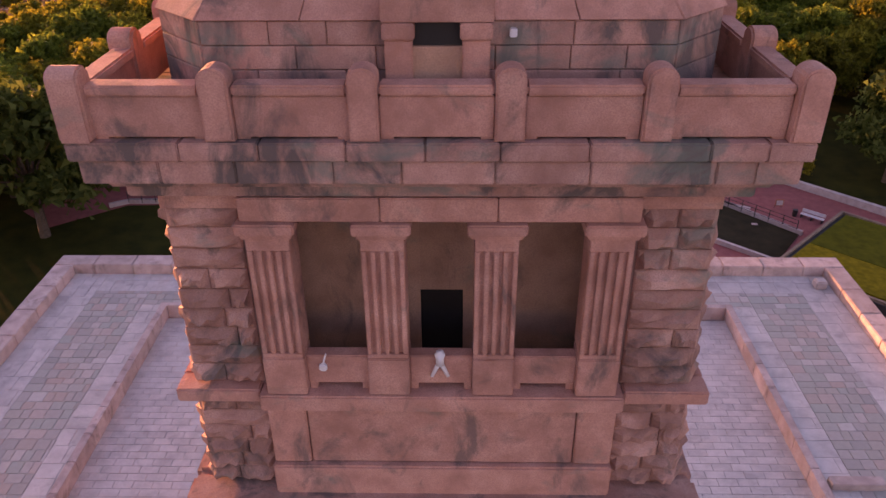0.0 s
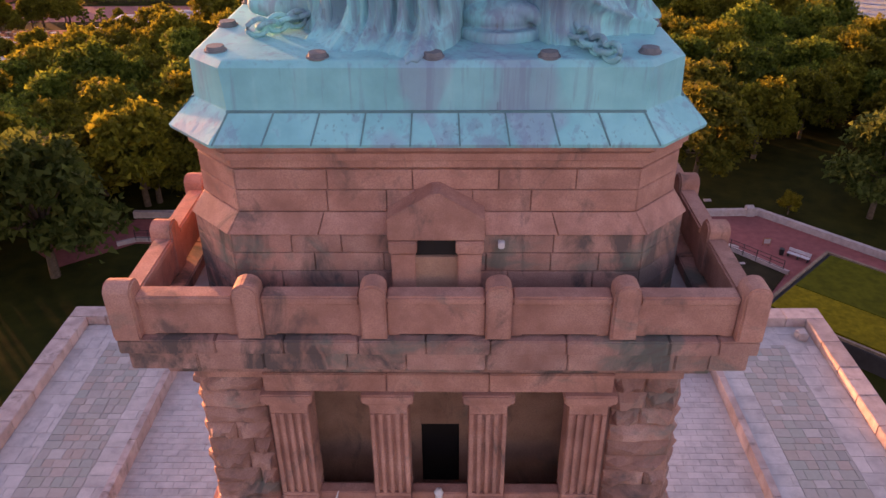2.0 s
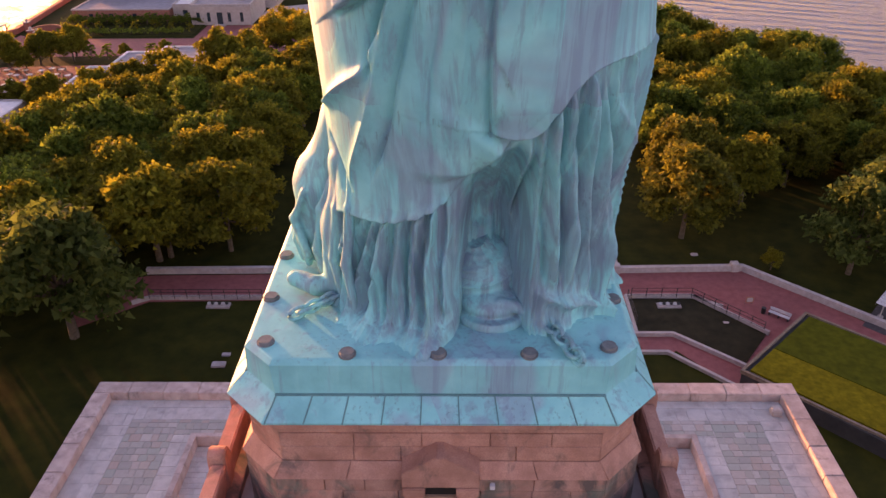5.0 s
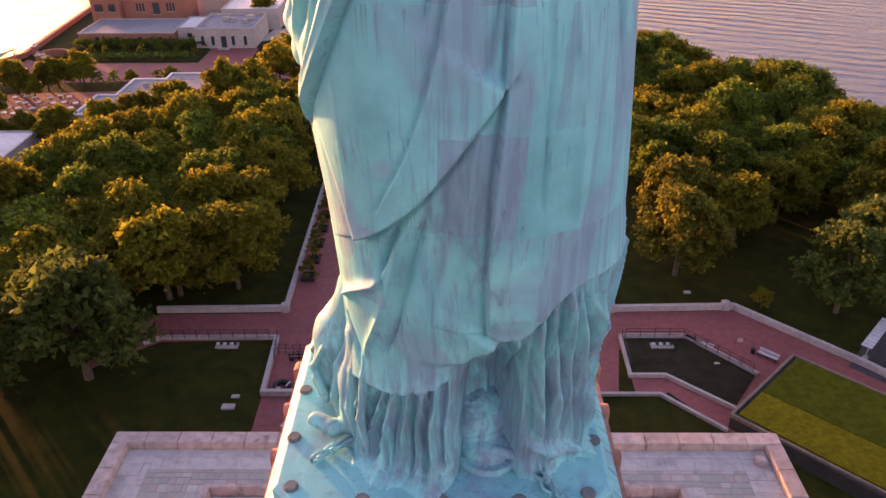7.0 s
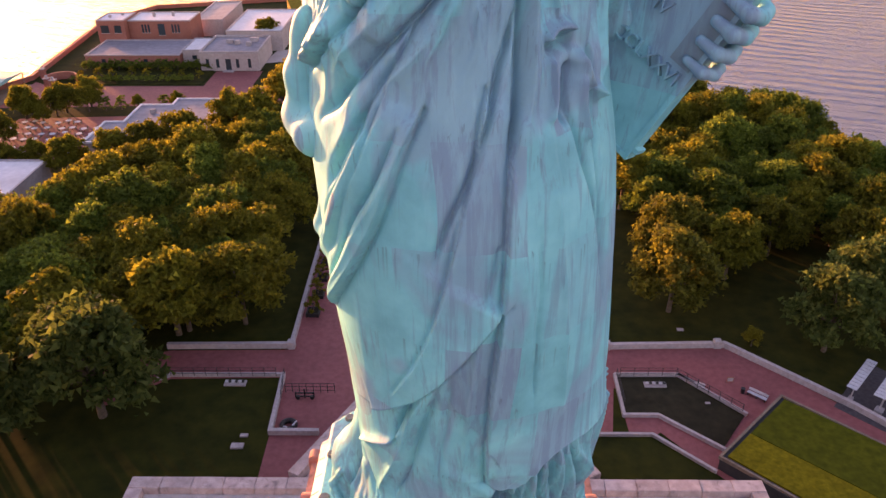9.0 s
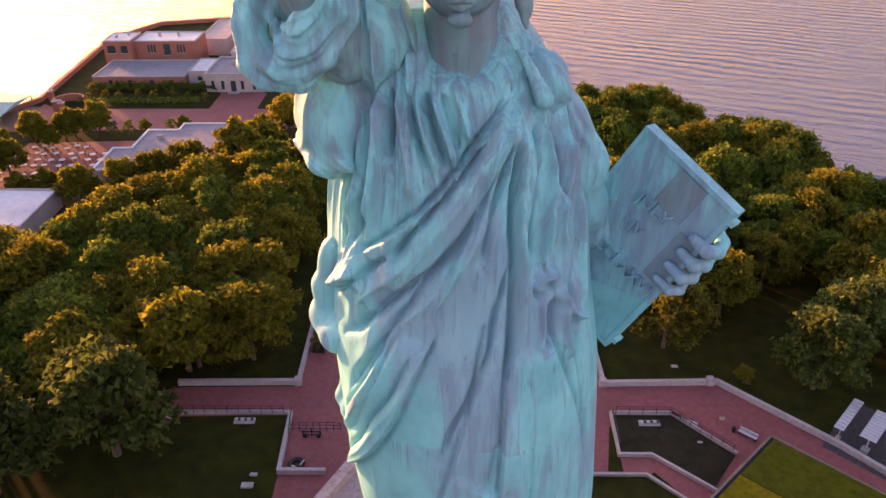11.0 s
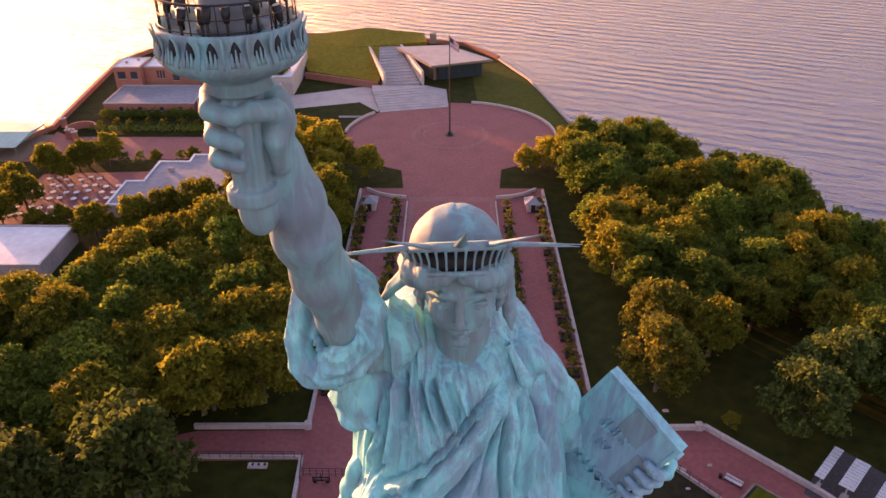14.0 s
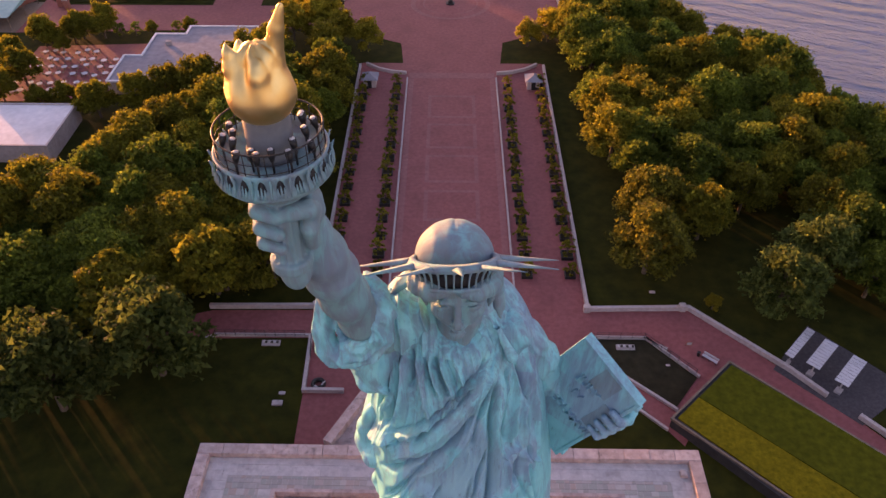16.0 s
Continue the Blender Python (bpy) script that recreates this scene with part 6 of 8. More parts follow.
# ---- trees ----
def leaf_cloud(bm_verts, bm_faces, rng, centre, radius, count, size):
    """Small leaf cards scattered in and on a lumpy clump."""
    d = rng.normal(size=(count, 3))
    d /= np.linalg.norm(d, axis=1)[:, None]
    d[:, 2] = np.where(d[:, 2] < -0.45, -d[:, 2], d[:, 2])
    r = radius * np.abs(rng.normal(0.78, 0.32, count))
    p = np.array(centre) + d * r[:, None] * np.array([1, 1, 0.8])
    nrm = 0.6 * d + np.array((0, 0, 0.15)) + rng.normal(scale=0.6, size=(count, 3))
    nrm /= np.linalg.norm(nrm, axis=1)[:, None]
    t = np.cross(nrm, rng.normal(size=(count, 3)))
    t /= np.linalg.norm(t, axis=1)[:, None]
    b = np.cross(nrm, t)
    s = size * (0.6 + 0.8 * rng.random(count))[:, None]
    base = sum(len(q) for q in bm_verts)
    leaf = np.stack([p + t * s, p - t * s * 0.7 + b * s * 0.62, p - t * s * 0.7 - b * s * 0.62], 1)
    bm_verts.append(leaf.reshape(-1, 3))
    bm_faces.append(np.arange(count * 3).reshape(-1, 3) + base)


def tree_meshes(seed, height, spread, clumps, per, size, trunk=0.32):
    """One kind of tree: a tapered trunk with limbs, and a crown of leaf clumps."""
    rng = np.random.default_rng(seed)
    bm = bmesh.new()
    fork = height * 0.34
    bar(bm, (0, 0, -0.4), (0.1, 0.05, fork), trunk * 1.25, trunk * 0.8, 7)
    V, F = [], []
    lobes = []                                                          # boughs of the crown, the outer ones lower
    n = 16
    for i in range(n):
        a, h = i * 2.39996 + rng.uniform(-0.4, 0.4), (i + 0.5) / n
        rr = spread * (0.15 + 0.62 * (1 - h) ** 0.6) * rng.uniform(0.75, 1.15)
        lobes.append((rr * math.cos(a), rr * math.sin(a), height * (0.25 + 0.55 * h) + rng.uniform(-0.7, 0.7), spread * rng.uniform(0.27, 0.42)))
    for i, (x, y, z, r) in enumerate(lobes):
        mid = (x * 0.45, y * 0.45, fork + (z - fork) * 0.5)
        bar(bm, (0.1, 0.05, fork * 0.93), mid, trunk * 0.5, trunk * 0.3, 4)
        bar(bm, mid, (x, y, z), trunk * 0.3, trunk * 0.08, 3)
    for i in range(clumps):
        x, y, z, r = lobes[i % n]
        d = rng.normal(size=3)
        d /= np.linalg.norm(d)
        d[2] = abs(d[2]) if d[2] < -0.3 else d[2]
        q = r * rng.uniform(0.55, 1.12)
        c = (x + d[0] * q, y + d[1] * q, z + d[2] * q * 0.85)
        leaf_cloud(V, F, rng, c, spread * rng.uniform(0.09, 0.21), per, size)
    tm = bpy.data.meshes.new("trunk")
    bm.to_mesh(tm)
    bm.free()
    tm.materials.append(BARK)
    cm = bpy.data.meshes.new("crown")
    v, f = np.concatenate(V), np.concatenate(F)
    cm.from_pydata(v.tolist(), [], f.tolist())
    return tm, cm


def plant_tree(kind, mats, label, category="tree", group=""):
    """A first tree of a kind and leaf colour, to be copied."""
    ob = empty("tree", 0, 0, 0, label=label, category=category, group=group)
    t = new("trunk", kind[0])
    t.parent = ob
    cm = kind[1].copy()
    cm.materials.append(mats)
    c = new("crown", cm)
    c.parent = ob
    return ob


KINDS = [tree_meshes(1, 13.0, 5.9, 470, 16, 0.37), tree_meshes(2, 14.5, 6.3, 490, 16, 0.38), tree_meshes(3, 11.5, 5.4, 440, 16, 0.36),
         tree_meshes(5, 8.0, 3.6, 280, 16, 0.27, 0.2)]
SMALL = tree_meshes(8, 2.7, 1.2, 36, 26, 0.15, 0.07)
STOCK = {}


def tree(kind, leaf, label, x, y, scale=1.0, group="woods"):
    key = (kind, leaf.name, label)
    spin = pose(x, y, 0, 0, 0, rng_t.uniform(0, 360))
    if key not in STOCK:
        STOCK[key] = plant_tree(KINDS[kind] if kind < 9 else SMALL, leaf, label, group=group)
        ob = STOCK[key]
        ob.matrix_basis = spin @ Matrix.Diagonal((scale, scale, scale, 1))
    else:
        ob = copy_thing(STOCK[key], spin)
        ob.scale = (scale, scale, scale * rng_t.uniform(0.92, 1.1))
    return ob


rng_t = random.Random(11)
placed = []


def scatter(poly, count, gap, leaves, label, size=(0.8, 1.2)):
    """Fill an outline of ground with trees a gap apart."""
    xs, ys = [p[0] for p in poly], [p[1] for p in poly]
    tries = 0
    while count and tries < 4000:
        tries += 1
        x, y = rng_t.uniform(min(xs), max(xs)), rng_t.uniform(min(ys), max(ys))
        inside = False
        for (ax, ay), (bx, by) in zip(poly, poly[1:] + poly[:1]):
            if (ay > y) != (by > y) and x < (bx - ax) * (y - ay) / (by - ay) + ax:
                inside = not inside
        if not inside or any((x - px) ** 2 + (y - py) ** 2 < gap * gap for px, py in placed):
            continue
        placed.append((x, y))
        tree(rng_t.choice((0, 1, 2)), rng_t.choice(leaves), label, x, y, rng_t.uniform(*size))
        count -= 1


scatter([(-30, 95), (-30, 170), (-43, 162), (-52, 150), (-62, 138), (-68, 126), (-76, 113), (-88, 102), (-100, 60), (-72, 76), (-46, 91)], 120, 5.0, (LEAF_OLIVE, LEAF_OLIVE, LEAF_GREEN), "full-crowned olive-green broadleaf tree in the woods, some unseen sun blockers", (0.85, 1.15))
scatter([(31, 126), (29, 192), (45, 198), (66, 182), (80, 162), (88, 138), (96, 104), (74, 98), (62, 112), (42, 116)], 90, 5.2, (LEAF_GREEN, LEAF_OLIVE, LEAF_GREEN), "full-crowned green broadleaf tree by the shore", (0.8, 1.05))
# two stands out of view, added to keep low sun off terrace and lawn
scatter([(-72, 60), (-72, 14), (-122, 10), (-142, 60), (-130, 115), (-98, 100), (-102, 60)], 34, 6.4, (LEAF_OLIVE, LEAF_GREEN), "full-crowned olive-green broadleaf tree in the woods, some unseen sun blockers", (0.9, 1.2))
scatter([(-80, 98), (-88, 105), (-122, 106), (-122, 88), (-88, 80)], 22, 4.6, (LEAF_OLIVE, LEAF_GREEN), "full-crowned olive-green broadleaf tree in the woods, some unseen sun blockers", (0.85, 1.1))
for k, leaf, lab, x, y, s in (
        (2, LEAF_GREY, "grey-green broadleaf tree on the fort lawn", -46.5, 74.0, 1.6), (2, LEAF_GREY, "grey-green broadleaf tree on the fort lawn", -59.5, 67.0, 1.6),
        (2, LEAF_OLIVE, "olive-green tree at the edge of the woods", -42.0, 92.0, 1.3), (2, LEAF_OLIVE, "olive-green tree at the edge of the woods", -55.0, 84.0, 1.4),
        (1, LEAF_GREY, "grey-green tree with a bare leaning trunk", 53.5, 88.5, 1.05), (1, LEAF_YELLOW, "tall tree with yellowing leaves beside the lawn", 33.4, 98.5, 1.08),
        (0, LEAF_YELLOW, "tall tree with yellowing leaves beside the lawn", 36.0, 111.0, 1.15), (0, LEAF_GREY, "grey-green tree by the shore walk", 62.0, 97.0, 1.15),
        (0, LEAF_GREEN, "dark green tree by the shore walk", 70.0, 105.0, 1.0), (2, LEAF_GREEN, "dark green tree by the shore walk", 70.5, 93.0, 1.0), (2, LEAF_GREEN, "dark green tree by the shore walk", 79.0, 82.0, 1.0), (0, LEAF_GREEN, "dark green tree by the shore walk", 82.0, 95.0, 1.0), (2, LEAF_OLIVE, "olive-green tree beside the lawn", 45.0, 108.0, 1.1)):
    tree(k, leaf, lab, x, y, s, "")
for x, y, s in ((-38.5, 190, 1.5), (-31, 185, 1.35), (-24.0, 182.0, 1.15), (-34, 178, 1.35), (-44, 186, 1.5), (-43, 199, 1.35), (-36, 197, 1.3), (17.8, 185.5, 1.0), (23.5, 188.5, 1.15), (28.8, 193.5, 1.2), (27.0, 186.0, 1.1)):
    tree(3, LEAF_GOLD, "small golden tree at the plaza's edge", x, y, s, "plaza trees")
for x, y, s in ((-83, 149, 0.85), (-106, 163, 0.85), (-112, 171, 0.8), (-108, 155, 0.75), (-98, 152, 0.6), (-92, 153, 0.6), (-68, 155, 1.0), (-60, 155, 1.15), (-75, 153, 0.85), (-50.5, 163, 1.2), (-47.5, 173, 1.1), (-108, 184, 0.5), (-101.5, 188.5, 0.75), (-97, 193, 0.7), (-104, 181, 0.45), (-113, 188, 0.5), (-103, 186, 0.7), (-96, 189, 0.65), (-110, 184, 0.75), (-84, 192, 0.35), (-74, 193, 0.35), (-62, 252, 0.9)):
    tree(2, LEAF_OLIVE, "olive tree near the waterside buildings", x, y, s, "")
ob = tree(3, LEAF_GOLD, "small yellow bush on the lawn", 43.4, 89.6, 0.42, "")

# ---- planters on the promenade ----
def planter():
    ob = empty("planter", 0, 0, 0, label="square dark planter with a small clipped tree", category="planter", group="promenade planters")
    bm = boxes((-0.85, 0.85, -0.85, -0.7, 0, 0.55), (-0.85, 0.85, 0.7, 0.85, 0, 0.55), (-0.85, -0.7, -0.7, 0.7, 0, 0.55), (0.7, 0.85, -0.7, 0.7, 0, 0.55))
    part("box", bm, IRON, ob, "dark planter box")
    part("soil", boxes((-0.7, 0.7, -0.7, 0.7, 0.02, 0.45)), SOIL, ob)
    t = new("trunk", SMALL[0])
    t.parent = ob
    t.location.z = 0.45
    cm = SMALL[1].copy()
    cm.materials.append(LEAF_OLIVE)
    c = new("crown", cm)
    c.parent = ob
    c.location.z = 0.3
    return ob


first = planter()
first.matrix_basis = pose(*walk_pt(-21.3, 97.5), 0.03)
first.scale = (1.2, 1.2, 1.2)
for u in (-21.3, -13.4, 13.4, 21.3):
    for i in range(14):
        if u == -21.3 and i == 0:
            continue
        s = rng_t.uniform(1.05, 1.3)
        ob = copy_thing(first, pose(*walk_pt(u + rng_t.uniform(-0.1, 0.1), 97.5 + 5.1 * i), 0.03, 0, 0, 90 * (i % 4)))
        ob.scale = (s, s, s)


def kiosk(x, y):
    ob = empty("kiosk", x, y, 0.03, label="small stone kiosk with a hipped grey-green roof", category="kiosk")
    part("walls", boxes((-1.5, 1.5, -1.5, 1.5, 0, 2.4), bevel=0.03), STUCCO, ob)
    part("door", boxes((-0.5, 0.5, -1.56, -1.5, 0, 2.0)), IRON, ob)
    bm = bmesh.new()
    v = [bm.verts.new(q) for q in ((-2.1, -2.1, 2.35), (2.1, -2.1, 2.35), (2.1, 2.1, 2.35), (-2.1, 2.1, 2.35), (0, -0.4, 3.5), (0, 0.4, 3.5))]
    for f in ((0, 1, 4), (1, 2, 5, 4), (2, 3, 5), (3, 0, 4, 5), (3, 2, 1, 0)):
        bm.faces.new([v[i] for i in f])
    part("roof", bm, GREYROOF, ob)
    return ob


kiosk(-21.9, 164.8)
kiosk(17.9, 164.4)
for s, x0 in ((-1, -2.05), (1, -2.05)):
    pts = [(x0 + s * 11.3, 170.2), (x0 + s * 15, 170.8), (x0 + s * 18.5, 172.3), (x0 + s * 21.6, 174.8)]
    tagged(part("seat_wall", strip(bmesh.new(), pts, 0.5, -0.2, 0.85), STUCCO), label="low curved stone seat wall by the plaza", category="wall")

# ---- flagpole ----
pole = empty("flagpole", FLAG[0], FLAG[1], 0.03, label="tall dark flagpole flying a striped flag", category="flagpole")
bm = bmesh.new()
cyl(bm, 0, 0, 0, 0.25, 1.3, 1.3, 24)
cyl(bm, 0, 0, 0.25, 1.0, 0.75, 0.6, 24)
part("base", bm, IRON, pole)
bm = bmesh.new()
cyl(bm, 0, 0, 1.0, 29.5, 0.24, 0.10, 12)
part("pole", bm, IRON, pole)
bm = bmesh.new()
bmesh.ops.create_uvsphere(bm, u_segments=12, v_segments=8, radius=0.22, matrix=Matrix.Translation((0, 0, 29.6)))
part("finial", bm, GOLD, pole)
RED = plain("red_cloth", (0.42, 0.035, 0.04), (0.48, 0.05, 0.05), 3, 0.8, 0, 0)
BLUE = plain("blue_cloth", (0.025, 0.03, 0.12), (0.03, 0.04, 0.15), 3, 0.8, 0, 0)
CLOTH = plain("white_cloth", (0.72, 0.70, 0.70), (0.78, 0.76, 0.76), 3, 0.8, 0, 0)


def flag_sheet(u0, u1, v0, v1, mat, name):
    """A piece of the hanging flag, rippled, with a little thickness."""
    bm = bmesh.new()
    rows = []
    for side in (0.0, 0.03):
        rows.append([[bm.verts.new((0.12 + 2.5 * u, -0.35 * u + 0.22 * math.sin(6.0 * u + 2 * v) * u + side, 29.2 - 2.5 * v - 2.0 * u)) for u in np.linspace(u0, u1, 9)] for v in (v0, v1)])
    for r in rows:
        for i in range(8):
            bm.faces.new((r[0][i], r[0][i + 1], r[1][i + 1], r[1][i]))
    for k in (0, 1):
        for i in range(8):
            bm.faces.new((rows[0][k][i], rows[1][k][i], rows[1][k][i + 1], rows[0][k][i + 1]))
    return part(name, bm, mat, pole, smooth=True)


for i in range(13):
    flag_sheet(0.4 if i < 7 else 0.0, 1.0, i / 13, (i + 1) / 13, RED if i % 2 == 0 else CLOTH, "stripe")
flag_sheet(0.0, 0.4, 0.0, 7 / 13, BLUE, "canton")


# ---- waterside buildings ----
def building(name, label, x0, x1, y0, y1, h, wall, roof, windows=(), rim=0.35, door=None):
    """A flat-roofed building: walls, roof deck, parapet rim, recessed windows on the front."""
    ob = empty(name, (x0 + x1) / 2, y0, 0, label=label, category="building")
    sx, d = (x1 - x0) / 2, y1 - y0
    part("wall", boxes((-sx, sx, 0, d, -0.2, h)), wall, ob)
    part("roof", boxes((-sx + 0.35, sx - 0.35, 0.35, d - 0.35, h, h + 0.06)), roof, ob)
    bm = boxes((-sx - 0.08, sx + 0.08, -0.08, 0.34, h, h + rim), (-sx - 0.08, sx + 0.08, d - 0.34, d + 0.08, h, h + rim),
               (-sx - 0.08, -sx + 0.34, 0.34, d - 0.34, h, h + rim), (sx - 0.34, sx + 0.08, 0.34, d - 0.34, h, h + rim))
    part("parapet", bm, KERB, ob)
    for (x, z0, w, hh) in windows:
        win = part("window", boxes((x - w / 2, x + w / 2, -0.09, 0.05, z0, z0 + hh)), GLASS, ob)
        part("window_sill", boxes((x - w / 2 - 0.12, x + w / 2 + 0.12, -0.18, 0.05, z0 - 0.16, z0 - 0.01)), KERB, win)
    return ob


building("service_building", "low brick service building with a dark flat roof", -113.5, -84.5, 229.5, 247.0, 3.2, BRICK, GREYROOF, [(-9, 1.0, 1.2, 1.2), (-3, 1.0, 1.2, 1.2), (4, 1.0, 1.2, 1.2), (10, 1.0, 1.2, 1.2)])
building("brick_block", "tall brick block with a white roof and wide windows", -116.0, -107.0, 247.2, 258.0, 9.4, BRICK, WHITE, [(-2, 5.6, 2.6, 2.4), (2.2, 5.6, 2.2, 2.4)])
building("brick_wing", "brick wing with narrow dark window groups", -106.8, -86.5, 250.0, 262.0, 8.6, BRICK, WHITE, [(-5.6, 5.0, 0.6, 2.6), (-4.6, 5.0, 0.6, 2.6), (-3.6, 5.0, 0.6, 2.6), (4.2, 5.0, 0.6, 2.6), (5.2, 5.0, 0.6, 2.6), (6.2, 5.0, 0.6, 2.6), (0.5, 4.2, 2.2, 3.6)])
building("long_shed", "long low shed with a tan flat roof", -90.0, -80.0, 264.0, 292.0, 5.5, STUCCO, STUCCO)
building("link_block", "small pale link block between two buildings", -84.2, -77.0, 232.0, 246.0, 4.0, STUCCO, WHITE, [(0, 1.4, 1.4, 1.2)])
pb = building("pale_building", "pale square building with tall dark windows", -76.6, -59.0, 224.5, 243.0, 5.2, STUCCO, GREYROOF, [(-6.6, 1.0, 0.9, 2.6), (-3.6, 1.0, 0.9, 2.6), (-0.4, 0.2, 1.6, 3.4), (2.4, 1.0, 0.9, 2.6), (6.0, 1.0, 0.9, 2.6)], 0.7)
part("door_step", boxes((-2.0, 1.2, -1.6, 0.0, -0.1, 0.3)), KERB, pb)
for x, y, a in ((-70, 236, 1.1), (-67.5, 235, 0.8), (-63, 238, 1.2), (-63.5, 233, 0.7)):
    tagged(part("roof_unit", boxes((x - a, x + a, y - 0.8, y + 0.8, 5.27, 6.5), bevel=0.08), KERB), label="pale metal ventilation unit on a flat roof", category="roof unit")
building("white_roofed_hall", "grey hall with a white membrane roof", -74.0, -56.0, 246.0, 276.0, 6.2, STUCCO, WHITE)
for x, y in ((-113, 252), (-110, 255), (-100, 256), (-94, 257)):
    tagged(part("roof_vent", boxes((x - 0.4, x + 0.4, y - 0.4, y + 0.4, 8.66 if x > -107 else 9.46, 10.2), bevel=0.05), KERB), label="small roof vent on the brick building", category="roof vent")
building("white_shed", "low building with a bright white flat roof", -112.0, -87.0, 131.0, 148.0, 4.0, STUCCO, WHITE)
tagged(part("pavement", slab(bmesh.new(), [(-122, 192), (-30, 196), (-34, 209), (-58, 210), (-58, 224), (-72, 224), (-72, 210), (-116, 210), (-122, 214)], -0.2, 0.03), BRICK_PAVE), label="red brick service road by the buildings", category="pavement", kind="structure")
tagged(part("hedge_bed", slab(bmesh.new(), [(-113, 211.5), (-73, 211.5), (-73, 227), (-113, 227)], -0.2, 0.15), LAWN), label="planted bed in front of the brick building", category="lawn", kind="structure")

# cafe with stepped roof, its terrace and tables
cafe = empty("cafe", -70, 175, 0, label="low cafe with a stepped grey roof and white edges", category="building")
OUT = [(-84.5, 159.5), (-84.5, 172.5), (-80.0, 172.5), (-80.0, 184.5), (-72.0, 184.5), (-72.0, 189.0), (-54.0, 189.0), (-54.0, 160.0)]
loc = [(x + 70, y - 175) for x, y in OUT]
part("wall", slab(bmesh.new(), loc, -0.2, 3.4), STUCCO, cafe)
part("roof", slab(bmesh.new(), [(x * 0.985, y * 0.985) for x, y in loc], 3.4, 3.46), GREYROOF, cafe)
part("roof_edge", strip(bmesh.new(), loc + loc[:1], 0.5, 3.3, 3.75), WHITE, cafe, "white roof edge")
tagged(part("roof_unit", boxes((-75.5, -74.2, 178, 179, 3.47, 4.6), bevel=0.06), KERB), label="small metal unit on the cafe roof", category="roof unit")
tagged(part("pavement", slab(bmesh.new(), [(-112, 156), (-85, 156), (-85, 173), (-81, 173), (-81, 186), (-112, 184)], -0.2, 0.04), BRICK_PAVE), label="red brick cafe terrace", category="pavement", kind="structure")


def cafe_table():
    ob = empty("cafe_table", 0, 0, 0.04, label="round pale cafe table with chairs round it", category="table", group="cafe tables")
    bm = bmesh.new()
    cyl(bm, 0, 0, 0.70, 0.76, 0.75, 0.75, 14)
    part("tabletop", bm, SLATS, ob)
    bm = bmesh.new()
    cyl(bm, 0, 0, 0, 0.70, 0.08, 0.06, 8)
    part("stem", bm, IRON, ob)
    for k in range(4):
        a = k * math.pi / 2
        bm = boxes((-0.22, 0.22, 0.85, 1.3, 0.40, 0.46), (-0.22, 0.22, 1.26, 1.3, 0.46, 0.85))
        bmesh.ops.rotate(bm, matrix=Matrix.Rotation(a, 3, 'Z'), verts=bm.verts)
        part("seat", bm, TIMBER, ob)
    return ob


ct = cafe_table()
ct.matrix_basis = pose(-108, 160, 0.04)
for i in range(46):
    copy_thing(ct, pose(-109 + 2.9 * (i % 8) + rng_t.uniform(-0.7, 0.7), 160 + 4.0 * (i // 8) + rng_t.uniform(-0.9, 0.9), 0.04, 0, 0, rng_t.uniform(0, 90)))

# ferry dock with a teal canopy
dock = empty("ferry_dock", -131, 202, 0, label="timber ferry dock under a teal canopy", category="dock")
part("deck", boxes((-9, 9, -10, 9.5, -0.6, 0.1)), TIMBER, dock)
bm = bmesh.new()
v = [bm.verts.new(q) for q in ((-8.5, -9.5, 4.0), (8, -9.5, 4.0), (8, 9, 4.0), (-8.5, 9, 4.0), (-8.5, -0.2, 5.0), (8, -0.2, 5.0))]
for f in ((0, 1, 5, 4), (4, 5, 2, 3), (0, 4, 3), (1, 2, 5), (3, 2, 1, 0)):
    bm.faces.new([v[i] for i in f])
part("canopy", bm, TEAL, dock)
for x in (-8, -3, 2.5, 7.6):
    for y in (-9, 0, 8.5):
        bm = bmesh.new()
        bar(bm, (x, y, -3), (x, y, 4.1), 0.16, 0.16, 8)
        part("post", bm, TIMBER, dock)
        bm = bmesh.new()
        bar(bm, (x, y, 2.6), (x + 1.3, y, 4.0), 0.09, 0.09, 6)
        part("brace", bm, TIMBER, dock)
a = np.linspace(math.pi * 0.1, math.pi * 1.1, 16)
tagged(part("curved_wall", strip(bmesh.new(), [(-114 + 4.2 * math.cos(t), 213 + 4.2 * math.sin(t)) for t in a], 0.5, -0.2, 2.2), BRICK), label="curved brick screen wall by the dock", category="wall")
for x, y in ((-121.5, 218), (-116, 209), (-113.5, 207.5)):
    ob = empty("gate_pier", x, y, 0, label="brick gate pier with a ball on top", category="pier")
    part("shaft", boxes((-0.7, 0.7, -0.7, 0.7, -0.1, 2.6), bevel=0.04), BRICK, ob)
    part("cap", boxes((-0.85, 0.85, -0.85, 0.85, 2.6, 2.85), bevel=0.04), KERB, ob)
    bm = bmesh.new()
    bmesh.ops.create_uvsphere(bm, u_segments=12, v_segments=8, radius=0.45, matrix=Matrix.Translation((0, 0, 3.25)))
    part("ball", bm, KERB, ob, smooth=True)

